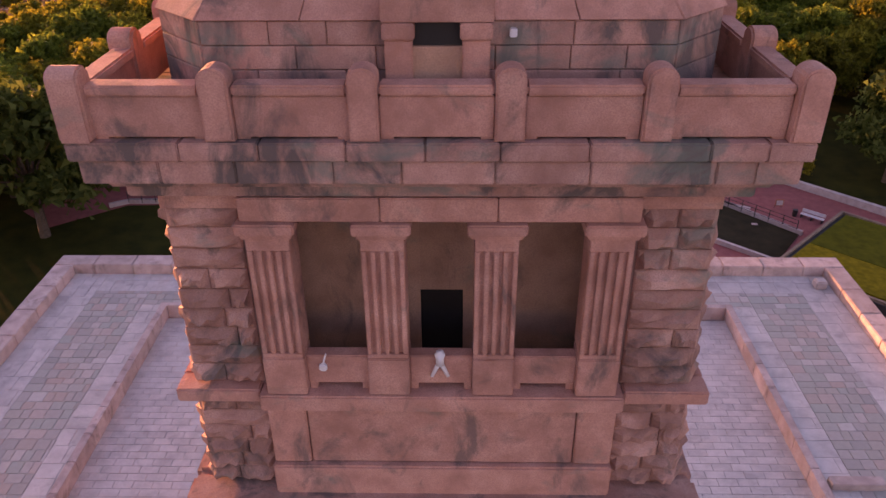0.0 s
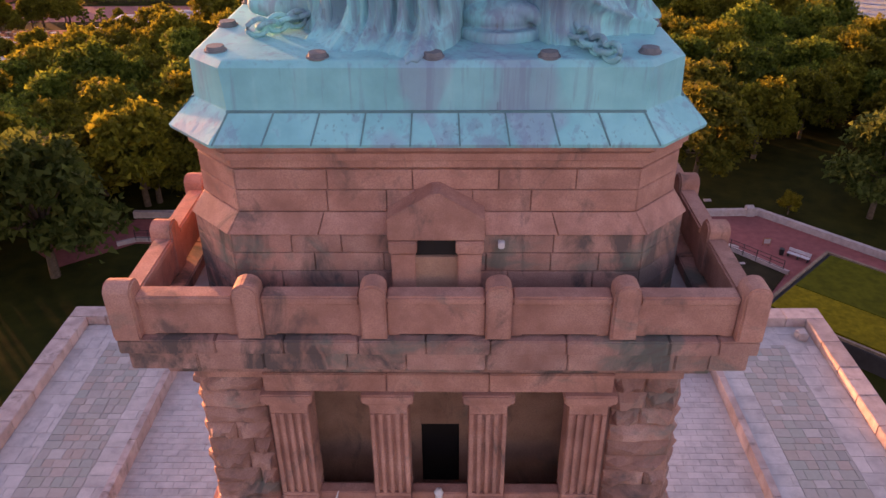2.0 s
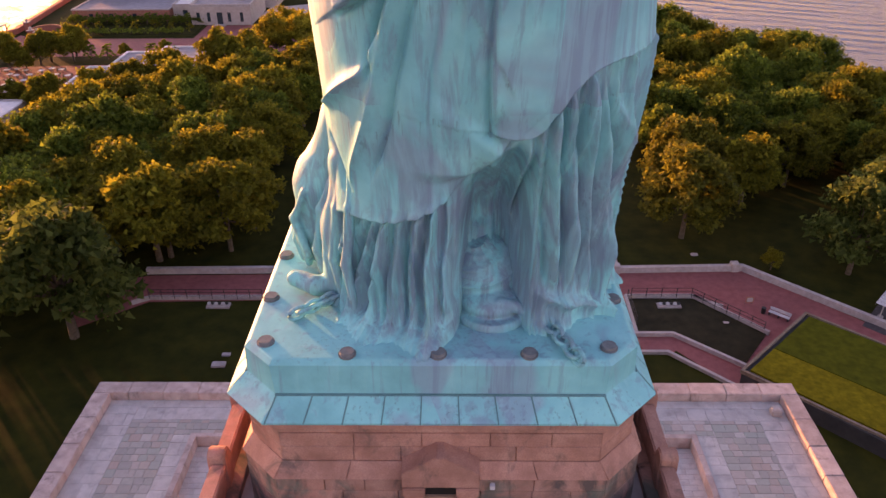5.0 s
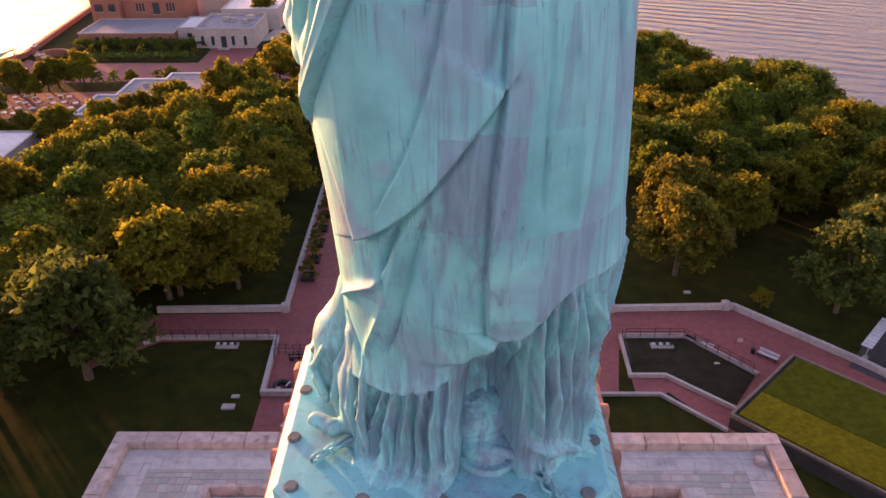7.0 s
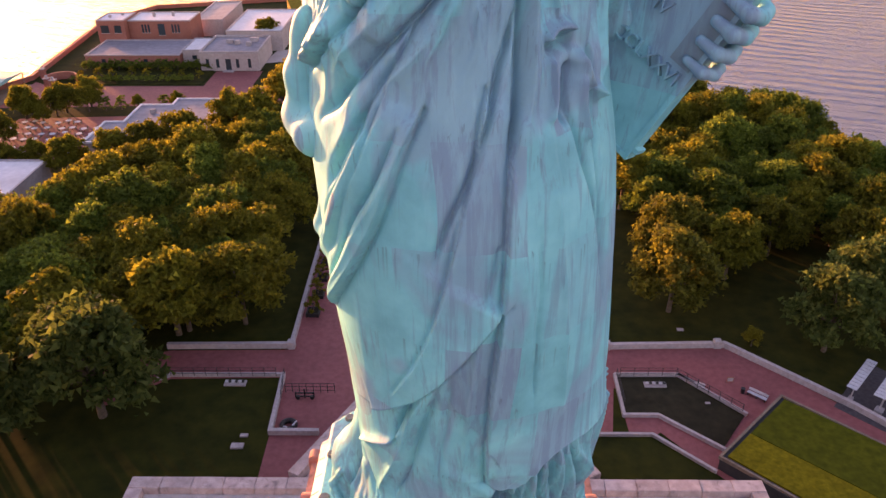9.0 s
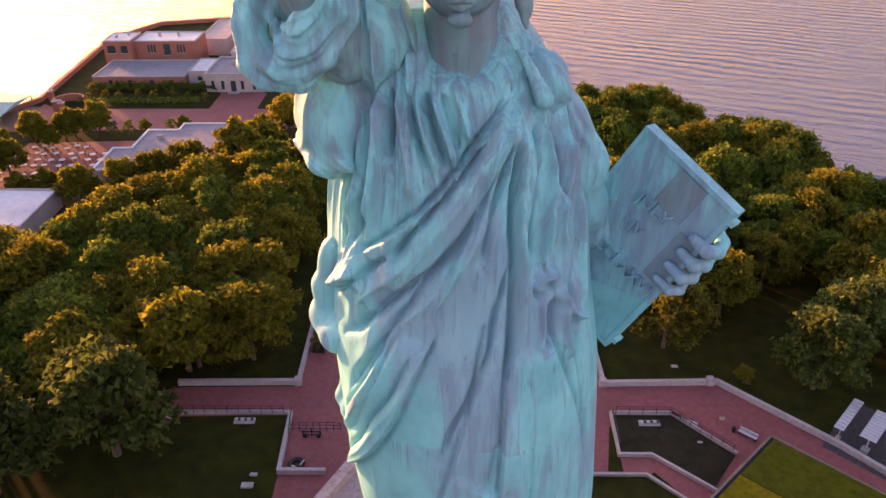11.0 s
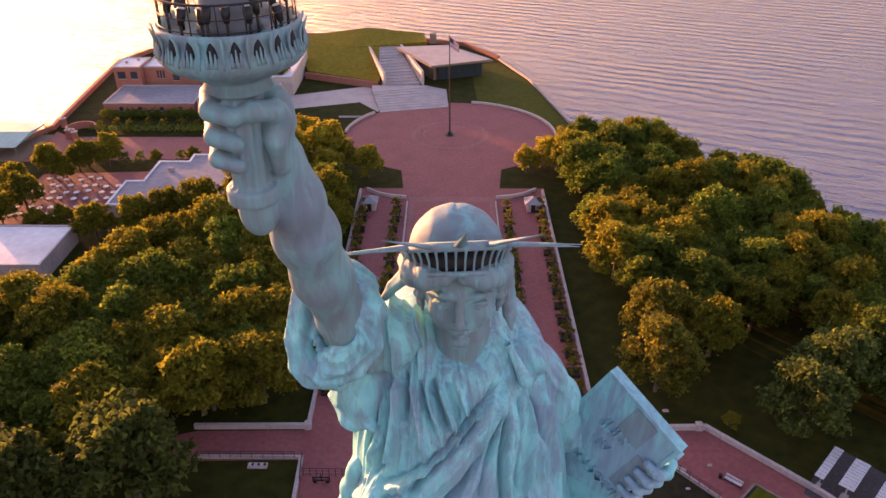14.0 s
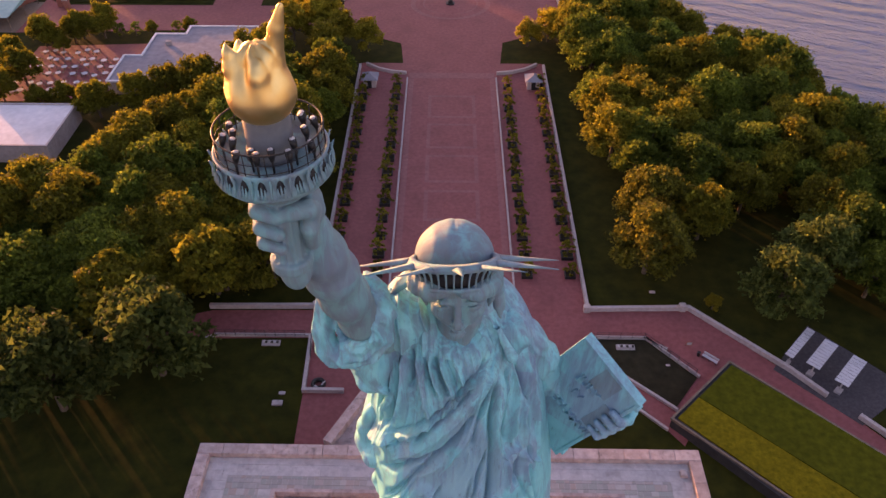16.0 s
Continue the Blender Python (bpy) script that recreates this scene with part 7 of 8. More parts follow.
# ---- museum with planted roof, steps and glazed pavilion ----
mus = empty("museum", -30, 270, 0, label="low museum with a sloping planted roof", category="building")
def m_(x, y):
    return (x + 30, y - 270)
RO = [(-54.2, 265.4, 2.6), (-27.5, 254.5, 2.2), (-30.5, 286.0, 5.6), (-12.5, 289.0, 6.4), (-14.0, 300.0, 6.6), (-36.3, 305.0, 7.5), (-64.3, 297.4, 6.0)]
bm = bmesh.new()
top = [bm.verts.new((*m_(x, y), z)) for x, y, z in RO]
low = [bm.verts.new((*m_(x, y), -0.2)) for x, y, z in RO]
cen = bm.verts.new((*m_(-42, 284), 5.6))
for i in range(7):
    bm.faces.new((top[i], top[(i + 1) % 7], cen))
    bm.faces.new((low[i], low[(i + 1) % 7], top[(i + 1) % 7], top[i]))
part("planted_roof", bm, DRY_GRASS, mus, "sloping roof of dry grass")
part("front_wall", strip(bmesh.new(), [m_(-55, 264.6), m_(-28, 253.6)], 0.6, -0.2, 2.3), BRICK, mus, "brown front wall under the roof")
for i in range(9):
    y0 = 230.5 + 1.9 * i
    x0, x1 = -25.5 - 0.45 * i, -3.6 - 0.85 * i
    part("step", slab(bmesh.new(), [m_(x0, y0), m_(x1, y0 + 5.0), m_(x1 - 0.9, y0 + 22.0 - 1.9 * i), m_(x0 - 0.9, y0 + 22.0 - 1.9 * i)], 0.0, 0.17 * (i + 1)), KERB, mus, "wide pale granite step")
for i in range(14):
    f, g = i / 14, (i + 1) / 14
    a, b = (-25.0 - 9.0 * f, 253.0 + 34.0 * f), (-13.5 - 10.5 * f, 255.0 + 34.5 * f)
    c, d = (-25.0 - 9.0 * g, 253.0 + 34.0 * g), (-13.5 - 10.5 * g, 255.0 + 34.5 * g)
    part("stair", slab(bmesh.new(), [m_(*a), m_(*b), m_(*d), m_(*c)], 0.0, 1.6 + 0.28 * i), KERB if i % 3 else CONCRETE, mus)
for s, (p, q) in enumerate((((-25.6, 252.6), (-34.6, 287.5)), ((-12.6, 254.6), (-23.0, 290.0)))):
    part("stair_wall", strip(bmesh.new(), [m_(*p), m_(*q)], 0.9, 0.0, 5.6 if s == 0 else 5.8), STUCCO, mus)
pv = empty("pavilion", -5, 268, 0, label="glazed pavilion under a flat wedge roof", category="building")
part("roof", slab(bmesh.new(), [(-18.5, 14.5), (-4.6, -8.8), (16.6, -1.2), (0.5, 17.0)], 5.9, 6.25), STUCCO, pv, "flat pale roof slab")
part("roof_edge", strip(bmesh.new(), [(-18.7, 14.5), (-4.7, -9.0), (16.9, -1.2)], 0.25, 5.6, 6.3), TIMBER, pv)
gl = [(-2.5, -5.6), (13.0, -0.4), (3.0, 10.0)]
for (p, q) in zip(gl, gl[1:]):
    n = 7
    for i in range(n):
        a = (p[0] + (q[0] - p[0]) * i / n, p[1] + (q[1] - p[1]) * i / n)
        b = (p[0] + (q[0] - p[0]) * (i + 0.94) / n, p[1] + (q[1] - p[1]) * (i + 0.94) / n)
        part("pane", strip(bmesh.new(), [a, b], 0.08, 0.2, 5.58), GLASS, pv)
        bm = bmesh.new()
        bar(bm, (a[0], a[1], 0), (a[0], a[1], 5.6), 0.1, 0.1, 6)
        part("mullion", bm, IRON, pv)
part("core", slab(bmesh.new(), [(-15, 11), (-4, -5.5), (2, 0), (-2, 14)], -0.1, 5.6), TIMBER, pv)
tagged(part("roof_stack", boxes((-11.2, -8.8, 289, 291, 5.5, 9.2), bevel=0.05), TIMBER), label="dark square stack behind the pavilion", category="stack")
tagged(part("kerb", strip(bmesh.new(), [(FLAG[0] + 31.4 * math.cos(t), FLAG[1] + 27.9 * math.sin(t)) for t in np.linspace(-0.05, math.pi * 0.43, 24)], 0.6, -0.1, 0.7), STUCCO), label="curved stone kerb round the plaza", category="kerb", kind="structure")
tagged(part("kerb", strip(bmesh.new(), [(FLAG[0] + 31.4 * math.cos(t), FLAG[1] + 27.9 * math.sin(t)) for t in np.linspace(math.pi * 0.78, math.pi * 0.98, 10)], 0.6, -0.1, 0.7), STUCCO), label="curved stone kerb round the plaza", category="kerb", kind="structure")
tagged(part("pavement", slab(bmesh.new(), [(-60, 232), (-33, 240), (-26, 231), (-25, 252), (-32, 256), (-58, 246)], -0.2, 0.05), STUCCO), label="pale walk in front of the museum", category="pavement", kind="structure")
tagged(part("bench", boxes((-38, -31, 226, 226.6, 0.0, 0.45), bevel=0.04), KERB), label="long pale stone bench on the lawn", category="bench")

# ---- small things round the fort ----
ASPHALT = plain("worn_asphalt", (0.05, 0.042, 0.045), (0.08, 0.07, 0.072), 2.0, 0.9, 0, 0.3)
def sun_shade(x, y, n):
    """A slatted white canopy panel on a single post."""
    ob = empty("shade_canopy", x, y, 0, label="white slatted shade canopy on a post", category="canopy", group="shade canopies")
    for i in range(n):
        part("slat", boxes((-1.05, 1.05, -3.2 + 6.4 * i / n + 0.03, -3.2 + 6.4 * (i + 1) / n - 0.03, 2.78 + 0.05 * i, 2.84 + 0.05 * i)), SLATS, ob)
    part("spine", boxes((-0.08, 0.08, -3.2, 3.2, 2.66, 2.76)), IRON, ob)
    bm = bmesh.new()
    bar(bm, (0, -2.2, 0), (0, -1.6, 2.7), 0.14, 0.1, 8)
    part("post", bm, CONCRETE, ob)
    part("base", boxes((-0.5, 0.5, -2.9, -1.7, 0.0, 0.5), bevel=0.05), CONCRETE, ob)
    return ob


tagged(part("pavement", slab(bmesh.new(), [(50, 76.5), (58.5, 86), (70, 73), (60, 66)], -0.2, 0.05), ASPHALT), label="grey paved pad under the shade canopies", category="pavement", kind="structure")
sc = sun_shade(60.2, 73.9, 10)
sc.matrix_basis = pose(60.2, 73.9, 0.05, 0, 0, -44)
copy_thing(sc, pose(57.0, 77.2, 0.05, 0, 0, -44))
n1 = copy_thing(sc, pose(54.3, 79.5, 0.05, 0, 0, -44))
n1.scale = (0.62, 1.15, 1.0)


def floodlights(x, y):
    ob = empty("floodlight_row", x, y, 0, label="row of small floodlights on a pale slab", category="floodlight")
    part("slab", boxes((-1.5, 1.5, -0.55, 0.55, 0.0, 0.3), bevel=0.03), KERB, ob)
    for i in range(6):
        bm = bmesh.new()
        bar(bm, (-1.15 + 0.46 * i, 0.1, 0.45), (-1.15 + 0.46 * i, -0.18, 0.62), 0.17, 0.2, 10)
        part("lamp", bm, IRON if i % 2 else SLATS, ob)


floodlights(-30.6, 80.6)
floodlights(27.3, 80.6)


def railing(line, label="dark iron railing on a stone kerb", h=1.15, gap=1.6):
    ob = empty("railing", line[0][0], line[0][1], 0.5, label=label, category="railing")
    o = Vector((line[0][0], line[0][1], 0))
    for a, b in zip(line, line[1:]):
        a, b = Vector((*a, 0)) - o, Vector((*b, 0)) - o
        n = max(1, int((b - a).length / gap))
        for z in (0.15, h * 0.6, h):
            bm = bmesh.new()
            bar(bm, (a.x, a.y, z), (b.x, b.y, z), 0.035, 0.035, 6)
            part("rail", bm, IRON, ob)
        for i in range(n + 1):
            p = a + (b - a) * i / n
            bm = bmesh.new()
            bar(bm, (p.x, p.y, -0.3), (p.x, p.y, h + 0.05), 0.045, 0.045, 6)
            part("post", bm, IRON, ob)


railing([(22.3, 82.2), (22.2, 76.0)])
railing([(22.8, 82.4), (30.6, 82.4), (37.4, 75.0)])
railing([(-24.0, 82.0), (-23.6, 77.5)])
railing([(-40, 82.0), (-25.2, 82.1)])
railing([(-23.2, 78.6), (-16.5, 78.6)], "dark iron gate barrier across the forecourt", 1.3, 0.9)
ob = empty("barrier_cart", -20.4, 77.6, 0.02, label="dark metal barrier frame with small wheels", category="barrier")
part("frame", boxes((-1.3, 1.3, -0.08, 0.08, 0.35, 0.5), (-1.3, 1.3, -0.08, 0.08, 0.95, 1.1), (-1.3, -1.15, -0.08, 0.08, 0.2, 1.2), (1.15, 1.3, -0.08, 0.08, 0.2, 1.2), (-0.08, 0.08, -0.08, 0.08, 0.2, 1.7)), IRON, ob)
for s in (-1, 1):
    bm = bmesh.new()
    bar(bm, (s * 0.95, -0.2, 0.28), (s * 0.95, 0.2, 0.28), 0.28, 0.28, 14)
    part("wheel", bm, IRON, ob)
# dark round iron item of uncertain use; its pale bars stand in for highlights
ob = empty("mooring_coil", -21.6, 72.2, 0.02, label="dark round iron item with two pale highlight bars", category="coil")
bm = bmesh.new()
for i in range(16):
    t0, t1 = 2 * math.pi * i / 16, 2 * math.pi * (i + 1) / 16
    bar(bm, (0.85 * math.cos(t0), 0.85 * math.sin(t0), 0.35), (0.85 * math.cos(t1), 0.85 * math.sin(t1), 0.35), 0.34, 0.34, 8)
part("ring", bm, IRON, ob, smooth=True)
bm = bmesh.new()
bar(bm, (0.6, -0.5, 0.7), (1.1, 0.1, 0.95), 0.09, 0.09, 8)
part("handle", bm, SLATS, ob)
bm = bmesh.new()
bar(bm, (-0.5, -0.7, 0.7), (0.0, -0.9, 0.8), 0.09, 0.09, 8)
part("handle", bm, SLATS, ob)
ob = empty("sign_board", 37.6, 81.0, 0.03, label="small dark framed sign board on a stand", category="sign")
part("board", boxes((-0.5, 0.5, -0.04, 0.04, 0.35, 1.25), bevel=0.02), BRICK, ob)
part("panel", boxes((-0.38, 0.38, -0.06, -0.04, 0.5, 1.1)), KERB, ob)
for s in (-1, 1):
    bm = bmesh.new()
    bar(bm, (s * 0.42, 0.25, 0), (s * 0.42, 0, 0.9), 0.03, 0.03, 6)
    part("leg", bm, IRON, ob)
ob = empty("park_bench", 40.4, 78.2, 0.03, label="pale slatted park bench on iron legs", category="bench")
for i in range(3):
    part("seat_slat", boxes((-1.3, 1.3, -0.3 + 0.2 * i, -0.14 + 0.2 * i, 0.44, 0.49)), SLATS, ob)
part("backrest", boxes((-1.3, 1.3, 0.34, 0.40, 0.55, 0.95)), SLATS, ob)
for s in (-1, 0, 1):
    part("leg", boxes((s * 1.15 - 0.05, s * 1.15 + 0.05, -0.28, 0.36, 0, 0.43)), IRON, ob)
ob.matrix_basis = pose(40.4, 78.2, 0.03, 0, 0, -42)
ob = empty("waste_bin", 38.8, 79.2, 0.03, label="small dark round waste bin", category="bin")
bm = bmesh.new()
cyl(bm, 0, 0, 0, 0.8, 0.26, 0.3, 14)
part("drum", bm, IRON, ob)
for x, y, s in ((-27.0, 70.5, 0.5), (-27.4, 68.6, 0.8), (33.5, 77.0, 0.35), (34.0, 93.5, 0.5)):
    tagged(part("pale_stone", boxes((x - s, x + s, y - s * 0.6, y + s * 0.6, 0.0, 0.25 * s + 0.1), bevel=0.06), KERB), label="small pale stone lying in the grass", category="stone")


def hedge(x0, x1, y0, y1, h, count, leaf, label):
    """A long clipped hedge: leaves over a low hidden core of branches."""
    rng = np.random.default_rng(31)
    ob = empty("hedge", (x0 + x1) / 2, (y0 + y1) / 2, 0.1, label=label, category="hedge")
    lx, ly = (x1 - x0) / 2, (y1 - y0) / 2
    V, F = [], []
    for i in range(count):
        c = (rng.uniform(-lx, lx), rng.uniform(-ly, ly), h * (0.45 + 0.5 * rng.random() ** 0.5) + rng.normal(0, 0.12))
        leaf_cloud(V, F, rng, c, rng.uniform(0.35, 0.7), 14, 0.22)
    m = bpy.data.meshes.new("leaves")
    m.from_pydata(np.concatenate(V).tolist(), [], np.concatenate(F).tolist())
    link_mesh("leaves", m, leaf, ob)
    bm = bmesh.new()
    for i in range(int(lx)):
        x = -lx + 2 * i + 1
        bar(bm, (x, 0, -0.1), (x + 0.2, 0.1, h * 0.7), 0.08, 0.03, 5)
    part("stems", bm, BARK, ob)


hedge(-113, -74, 223.0, 226.6, 2.0, 420, LEAF_GREEN, "long dark green hedge before the brick building")
hedge(-112, -76, 212.5, 216.0, 1.2, 260, LEAF_GREEN, "low green hedge along the service road")

# shrubs in the bed by the brick building
def shrub(x, y, s, leaf, label):
    key = ("shrub", leaf.name)
    if key not in STOCK:
        ob = empty("shrub", x, y, 0, label=label, category="shrub")
        t = new("stem", SMALL[0])
        t.parent = ob
        cm = SMALL[1].copy()
        cm.materials.append(leaf)
        c = new("crown", cm)
        c.parent = ob
        STOCK[key] = ob
    else:
        ob = copy_thing(STOCK[key], pose(x, y, 0, 0, 0, rng_t.uniform(0, 360)))
    ob.location = (x, y, 0.1)
    ob.scale = (s, s, s)


for i in range(20):
    shrub(-112 + 2.0 * i, 225.5 + rng_t.uniform(-0.6, 0.6), rng_t.uniform(0.9, 1.3), LEAF_GREEN, "dark green clipped shrub in a hedge row")
for i in range(8):
    shrub(-110 + 5.0 * i, 217 + rng_t.uniform(-1, 1), rng_t.uniform(0.8, 1.4), LEAF_OLIVE, "round olive shrub in a planted bed")
for x, y in ((-92, 190), (-88, 190.5), (-77, 192), (-73, 193.5)):
    shrub(x, y, 1.5, LEAF_GREEN, "dark green clipped shrub in a hedge row")

# ---- single stones: pedestal facings ----
rs = random.Random(21)


def facing(name, parent, mats, p0, p1, z0, z1, proud=0.03, lean=0.0, rough=0.0, chamfer=0.02, deep=0.16, top=None):
    """One facing stone between two plan points and two heights; rough: rock-faced by so many metres."""
    a, b = Vector((*p0, z0)), Vector((*p1, z0))
    d = (b - a).normalized()
    out = Vector((d.y, -d.x, 0))
    up = Vector((0, 0, z1 - z0)) - out * lean
    nx, nz = (5, 3) if rough else (1, 1)
    ta, tb = (Vector((*top[0], z1)), Vector((*top[1], z1))) if top else (a + up, b + up)
    bm = bmesh.new()
    grid = []
    for j in range(nz + 1):
        row = []
        for i in range(nx + 1):
            u, v = i / nx, j / nz
            edge = min(u, 1 - u, v, 1 - v)
            n = proud + (rs.uniform(0.25, 1.0) * rough if edge > 0 else 0.0)
            iu = (chamfer if i == 0 else -chamfer if i == nx else rs.uniform(-0.04, 0.04) if rough else 0)
            iv = (chamfer if j == 0 else -chamfer if j == nz else 0)
            jit = Vector((0, 0, rs.uniform(-0.02, 0.02))) if rough else Vector()
            row.append(bm.verts.new(a.lerp(b, u).lerp(ta.lerp(tb, u), v) + d * iu + Vector((0, 0, iv)) + out * n + jit))
        grid.append(row)
    for j in range(nz):
        for i in range(nx):
            bm.faces.new((grid[j][i], grid[j][i + 1], grid[j + 1][i + 1], grid[j + 1][i]))
    rim = grid[0] + [r[-1] for r in grid[1:]] + grid[-1][-2::-1] + [r[0] for r in grid[-2:0:-1]]
    ends = [(i / nx, 0) for i in range(nx + 1)] + [(1, j / nz) for j in range(1, nz + 1)] + [(i / nx, 1) for i in range(nx - 1, -1, -1)] + [(0, j / nz) for j in range(nz - 1, 0, -1)]
    back = [(a.lerp(b, u).lerp(ta.lerp(tb, u), v), out) for u, v in ends]
    mid = [bm.verts.new(p + o * (proud - chamfer * 1.2)) for p, o in back]
    far = [bm.verts.new(p - o * deep) for p, o in back]
    k = len(rim)
    for i in range(k):
        bm.faces.new((rim[i], rim[(i + 1) % k], mid[(i + 1) % k], mid[i]))
        bm.faces.new((mid[i], mid[(i + 1) % k], far[(i + 1) % k], far[i]))
    bm.faces.new(far)
    bmesh.ops.recalc_face_normals(bm, faces=bm.faces)
    return ppart(name, bm, mats, "", parent)


def course(name, p0, p1, z0, z1, lo, hi, mats, over=None, **kw):
    """A row of stones of uneven length along a wall face."""
    a, b = Vector(p0), Vector(p1)
    L, t = (b - a).length, 0.0
    while t < L - 0.01:
        w = rs.uniform(lo, hi)
        w = L - t if L - t - w < lo * 0.6 else w
        q0, q1 = a + (b - a) * ((t + 0.008) / L), a + (b - a) * ((t + w - 0.008) / L)
        if over:                                                       # a course that leans in: its top edge is shorter
            c, e = Vector(over[0]), Vector(over[1])
            kw["top"] = tuple(c + (e - c) * ((t + 0.008) / L)), tuple(c + (e - c) * ((t + w - 0.008) / L))
        facing(name, None, mats, tuple(q0), tuple(q1), z0 + 0.008, z1 - 0.008, **kw)
        t += w


for k in range(8):
    if k in (3, 4, 5):
        continue                                                       # never seen from the front
    P = octa(6.47, 1.28)
    for z0, z1 in ((35.15, 35.69), (35.69, 36.23), (36.23, 36.77), (36.77, 37.31), (37.31, 37.85)):
        course("ashlar", P[k], P[(k + 1) % 8], z0, z1, 1.1, 2.2, FASCIA)
    P, O = octa(6.53, 1.29), octa(6.22, 1.24)
    course("ashlar", P[k], P[(k + 1) % 8], 37.85, 38.35, 1.6, 2.8, GRANITE, over=(O[k], O[(k + 1) % 8]))
    P = octa(6.19, 1.23)
    for z0, z1 in ((38.35, 38.95), (38.95, 39.5)):
        course("ashlar", P[k], P[(k + 1) % 8], z0, z1, 1.2, 2.4, GRANITE)

# rock-faced corner piers either side of the loggia
for s in (-1, 1):
    zs = [24.25, 24.75, 25.3, 25.85, 26.4, 26.95, 27.53]
    zs2 = [28.02, 28.62, 29.24, 29.84, 30.46, 31.06, 31.68, 32.28, 32.88, 33.45]
    for a, b in list(zip(zs, zs[1:])) + list(zip(zs2, zs2[1:])):
        half = 6.66 + (34 - a) * 0.028
        x0, x1 = (-half, -4.9) if s < 0 else (4.9, half)
        course("quoin", (x0, -6.66), (x1, -6.66), a, b, 0.8, 1.9, ROUGH, rough=0.27, chamfer=0.045, proud=0.05)
        if s < 0:
            course("quoin", (-half, -3.6), (-half, -6.66), a, b, 0.9, 1.9, ROUGH, rough=0.27, chamfer=0.045, proud=0.05)
        else:
            course("quoin", (half, -6.66), (half, -3.6), a, b, 0.9, 1.9, ROUGH, rough=0.27, chamfer=0.045, proud=0.05)
    x0, x1 = (-6.75, -4.8) if s < 0 else (4.8, 6.75)
    facing("quoin_cap", None, GRANITE, (x0, -6.7), (x1, -6.7), 33.46, 33.99, proud=0.1)

# ---- paving of the sunken court and the walkway ----
def flat_stone(w, d, h, ch=0.015):
    """A paving stone, its top edge eased; origin in the middle of its bed."""
    m = bpy.data.meshes.new("paving_stone")
    x, y = w / 2, d / 2
    v = [(-x, -y, 0), (x, -y, 0), (x, y, 0), (-x, y, 0), (-x, -y, h - ch), (x, -y, h - ch), (x, y, h - ch), (-x, y, h - ch),
         (-x + ch, -y + ch, h), (x - ch, -y + ch, h), (x - ch, y - ch, h), (-x + ch, y - ch, h)]
    f = [(3, 2, 1, 0), (0, 1, 5, 4), (1, 2, 6, 5), (2, 3, 7, 6), (3, 0, 4, 7), (4, 5, 9, 8), (5, 6, 10, 9), (6, 7, 11, 10), (7, 4, 8, 11), (8, 9, 10, 11)]
    m.from_pydata(v, [], f)
    m.materials.append(PAVER)
    return m


STONE_A = flat_stone(1.16, 0.58, 0.10)
court = tagged(part("court_floor", boxes((TX - 21.8, TX + 21.8, TY - 26.1, TY + 26.1, 5.6, 6.62)), JOINT), label="sunken court paved with pale granite blocks", category="pavement", kind="structure")
count = 0
rest_v, rest_f = [], []
for j in range(57):
    y = TY + 25.8 - 0.6 * j
    if y < 14:
        break
    for s in (-1, 1):
        for i in range(12):
            x = TX + s * (21.3 - 1.18 * i + (0.59 if j % 2 else 0.0))
            near = 27 < y < 43 and abs(x - TX) > 12
            if near and count < 300:
                ob = new("paving_stone", STONE_A)
                ob.location = (x, y, 6.62 + rs.uniform(-0.006, 0.006))
                ob.parent = court
                count += 1
            else:
                o = len(rest_v) * 12
                rest_v.append([(x + q.co.x, y + q.co.y, 6.62 + q.co.z) for q in STONE_A.vertices])
                rest_f += [[o + k for k in p.vertices] for p in STONE_A.polygons]
m = bpy.data.meshes.new("court_paving")
m.from_pydata([q for r in rest_v for q in r], [], rest_f)
tagged(link_mesh("court_paving", m, PAVER, court), kind="stuff")

V, F = [], []
single = 0


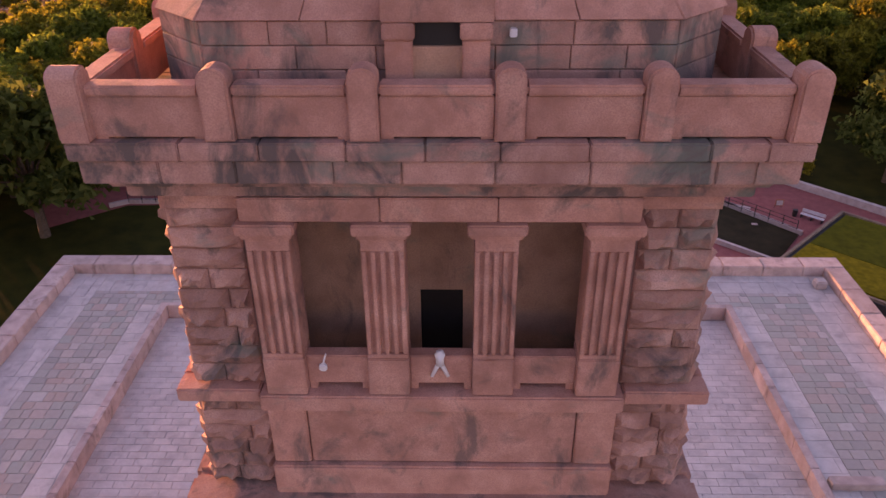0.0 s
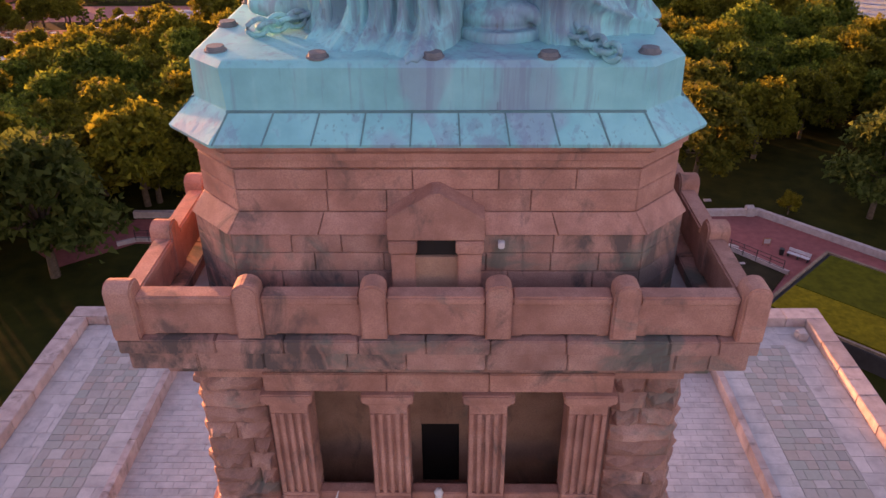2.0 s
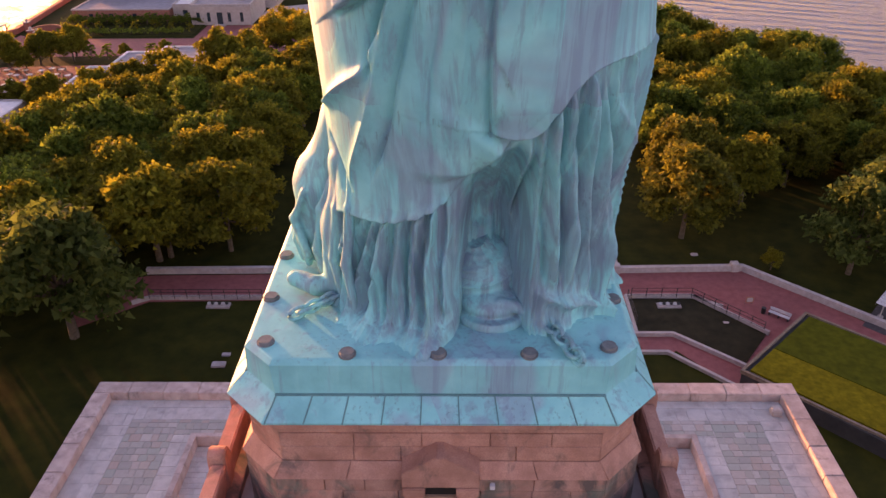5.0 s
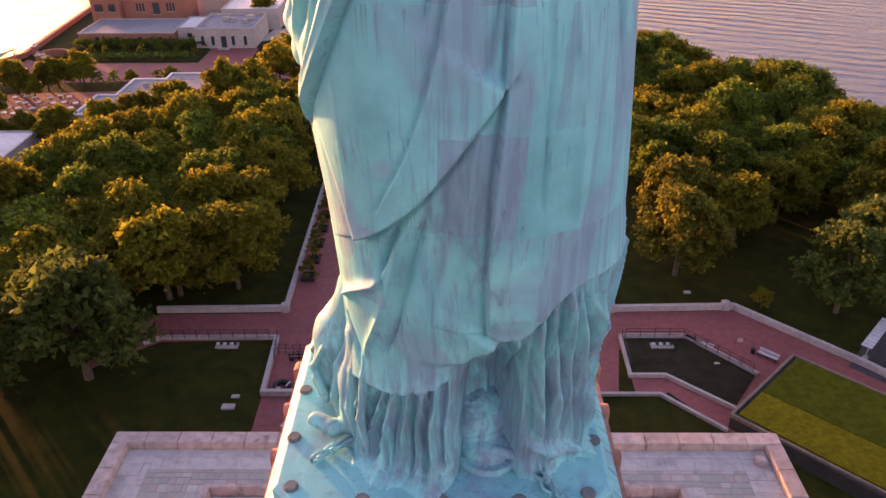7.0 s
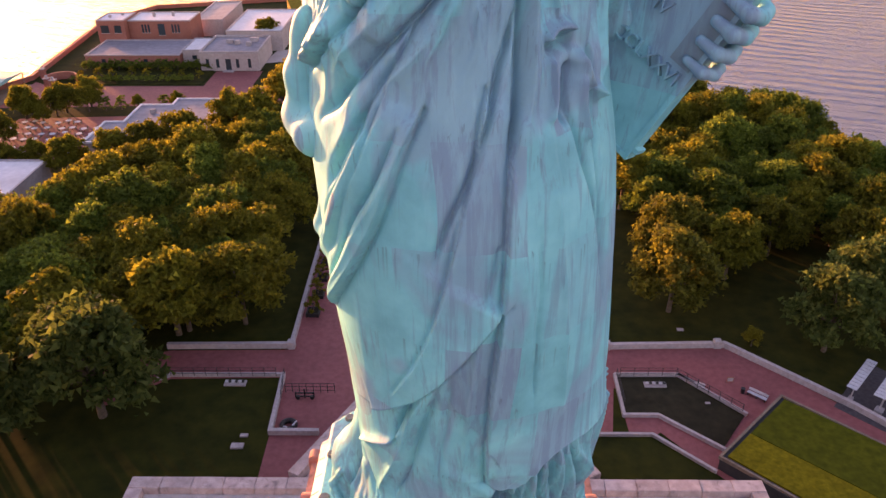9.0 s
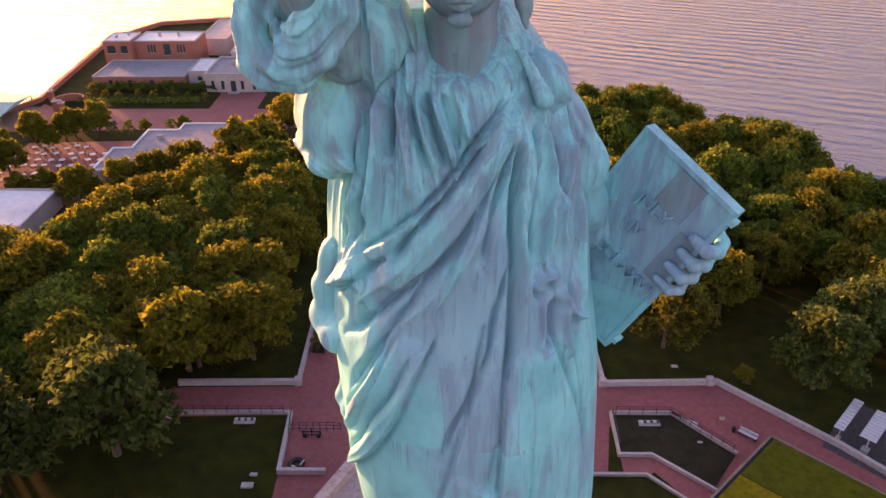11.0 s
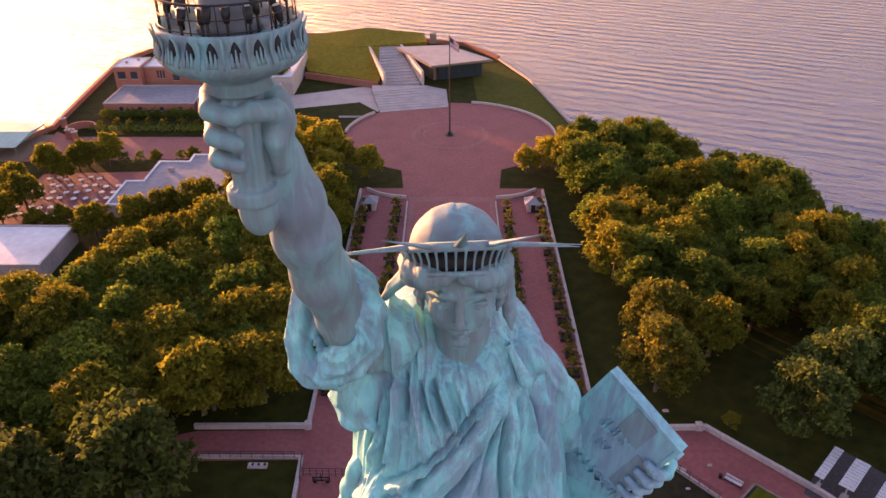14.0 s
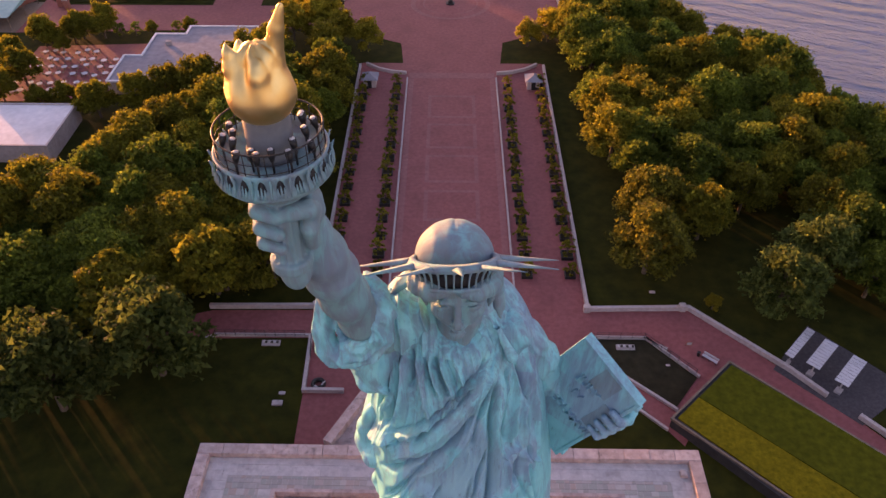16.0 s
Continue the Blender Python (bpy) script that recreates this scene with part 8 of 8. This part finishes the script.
def flags(x0, x1, y0, y1, size, z, mats):
    """Uneven flagstones filling a strip; those beside the pedestal are stones of their own."""
    global single
    y = y0
    while y < y1 - 0.1:
        h = min(size * rs.uniform(0.75, 1.25), y1 - y)
        x = x0
        while x < x1 - 0.1:
            w = min(size * rs.uniform(0.7, 1.5), x1 - x)
            t, g = z + rs.uniform(-0.008, 0.008), 0.018
            q = [(x + g, y + g, z - 0.05), (x + w - g, y + g, z - 0.05), (x + w - g, y + h - g, z - 0.05), (x + g, y + h - g, z - 0.05),
                 (x + g, y + g, t), (x + w - g, y + g, t), (x + w - g, y + h - g, t), (x + g, y + h - g, t)]
            f = [(0, 1, 5, 4), (1, 2, 6, 5), (2, 3, 7, 6), (3, 0, 4, 7), (4, 5, 6, 7)]
            if 33 < y < 52 and single < 300:
                m = bpy.data.meshes.new("flagstone")
                m.from_pydata(q, [], f)
                link_mesh("flagstone", m, mats, terrace)
                single += 1
            else:
                o = len(V)
                V.extend(q)
                F.extend([tuple(o + i for i in k) for k in f])
            x += w
        y += h


flags(-29.6, -25.2, 4, 51.5, 0.8, 7.60, SLATE)
flags(22.9, 27.4, 4, 51.5, 0.8, 7.60, SLATE)
flags(-25.2, 22.9, 49.6, 51.5, 0.8, 7.60, SLATE)
m = bpy.data.meshes.new("slate_flags")
m.from_pydata(V, [], F)
tagged(link_mesh("slate_flags", m, SLATE, terrace, "band of mixed grey, green and rust slate flags"), kind="stuff")
V, F = [], []
single = 100
flags(-32.45, -29.6, 4, 54.1, 1.3, 7.585, PAVER)
flags(-25.2, -23.66, 4, 49.6, 1.3, 7.585, PAVER)
flags(27.4, 30.05, 4, 54.1, 1.3, 7.585, PAVER)
flags(21.26, 22.9, 4, 49.6, 1.3, 7.585, PAVER)
flags(-29.6, 27.4, 51.5, 54.1, 1.3, 7.585, PAVER)
m = bpy.data.meshes.new("pale_flags")
m.from_pydata(V, [], F)
tagged(link_mesh("pale_flags", m, PAVER, terrace, "pale granite flags"), kind="stuff")
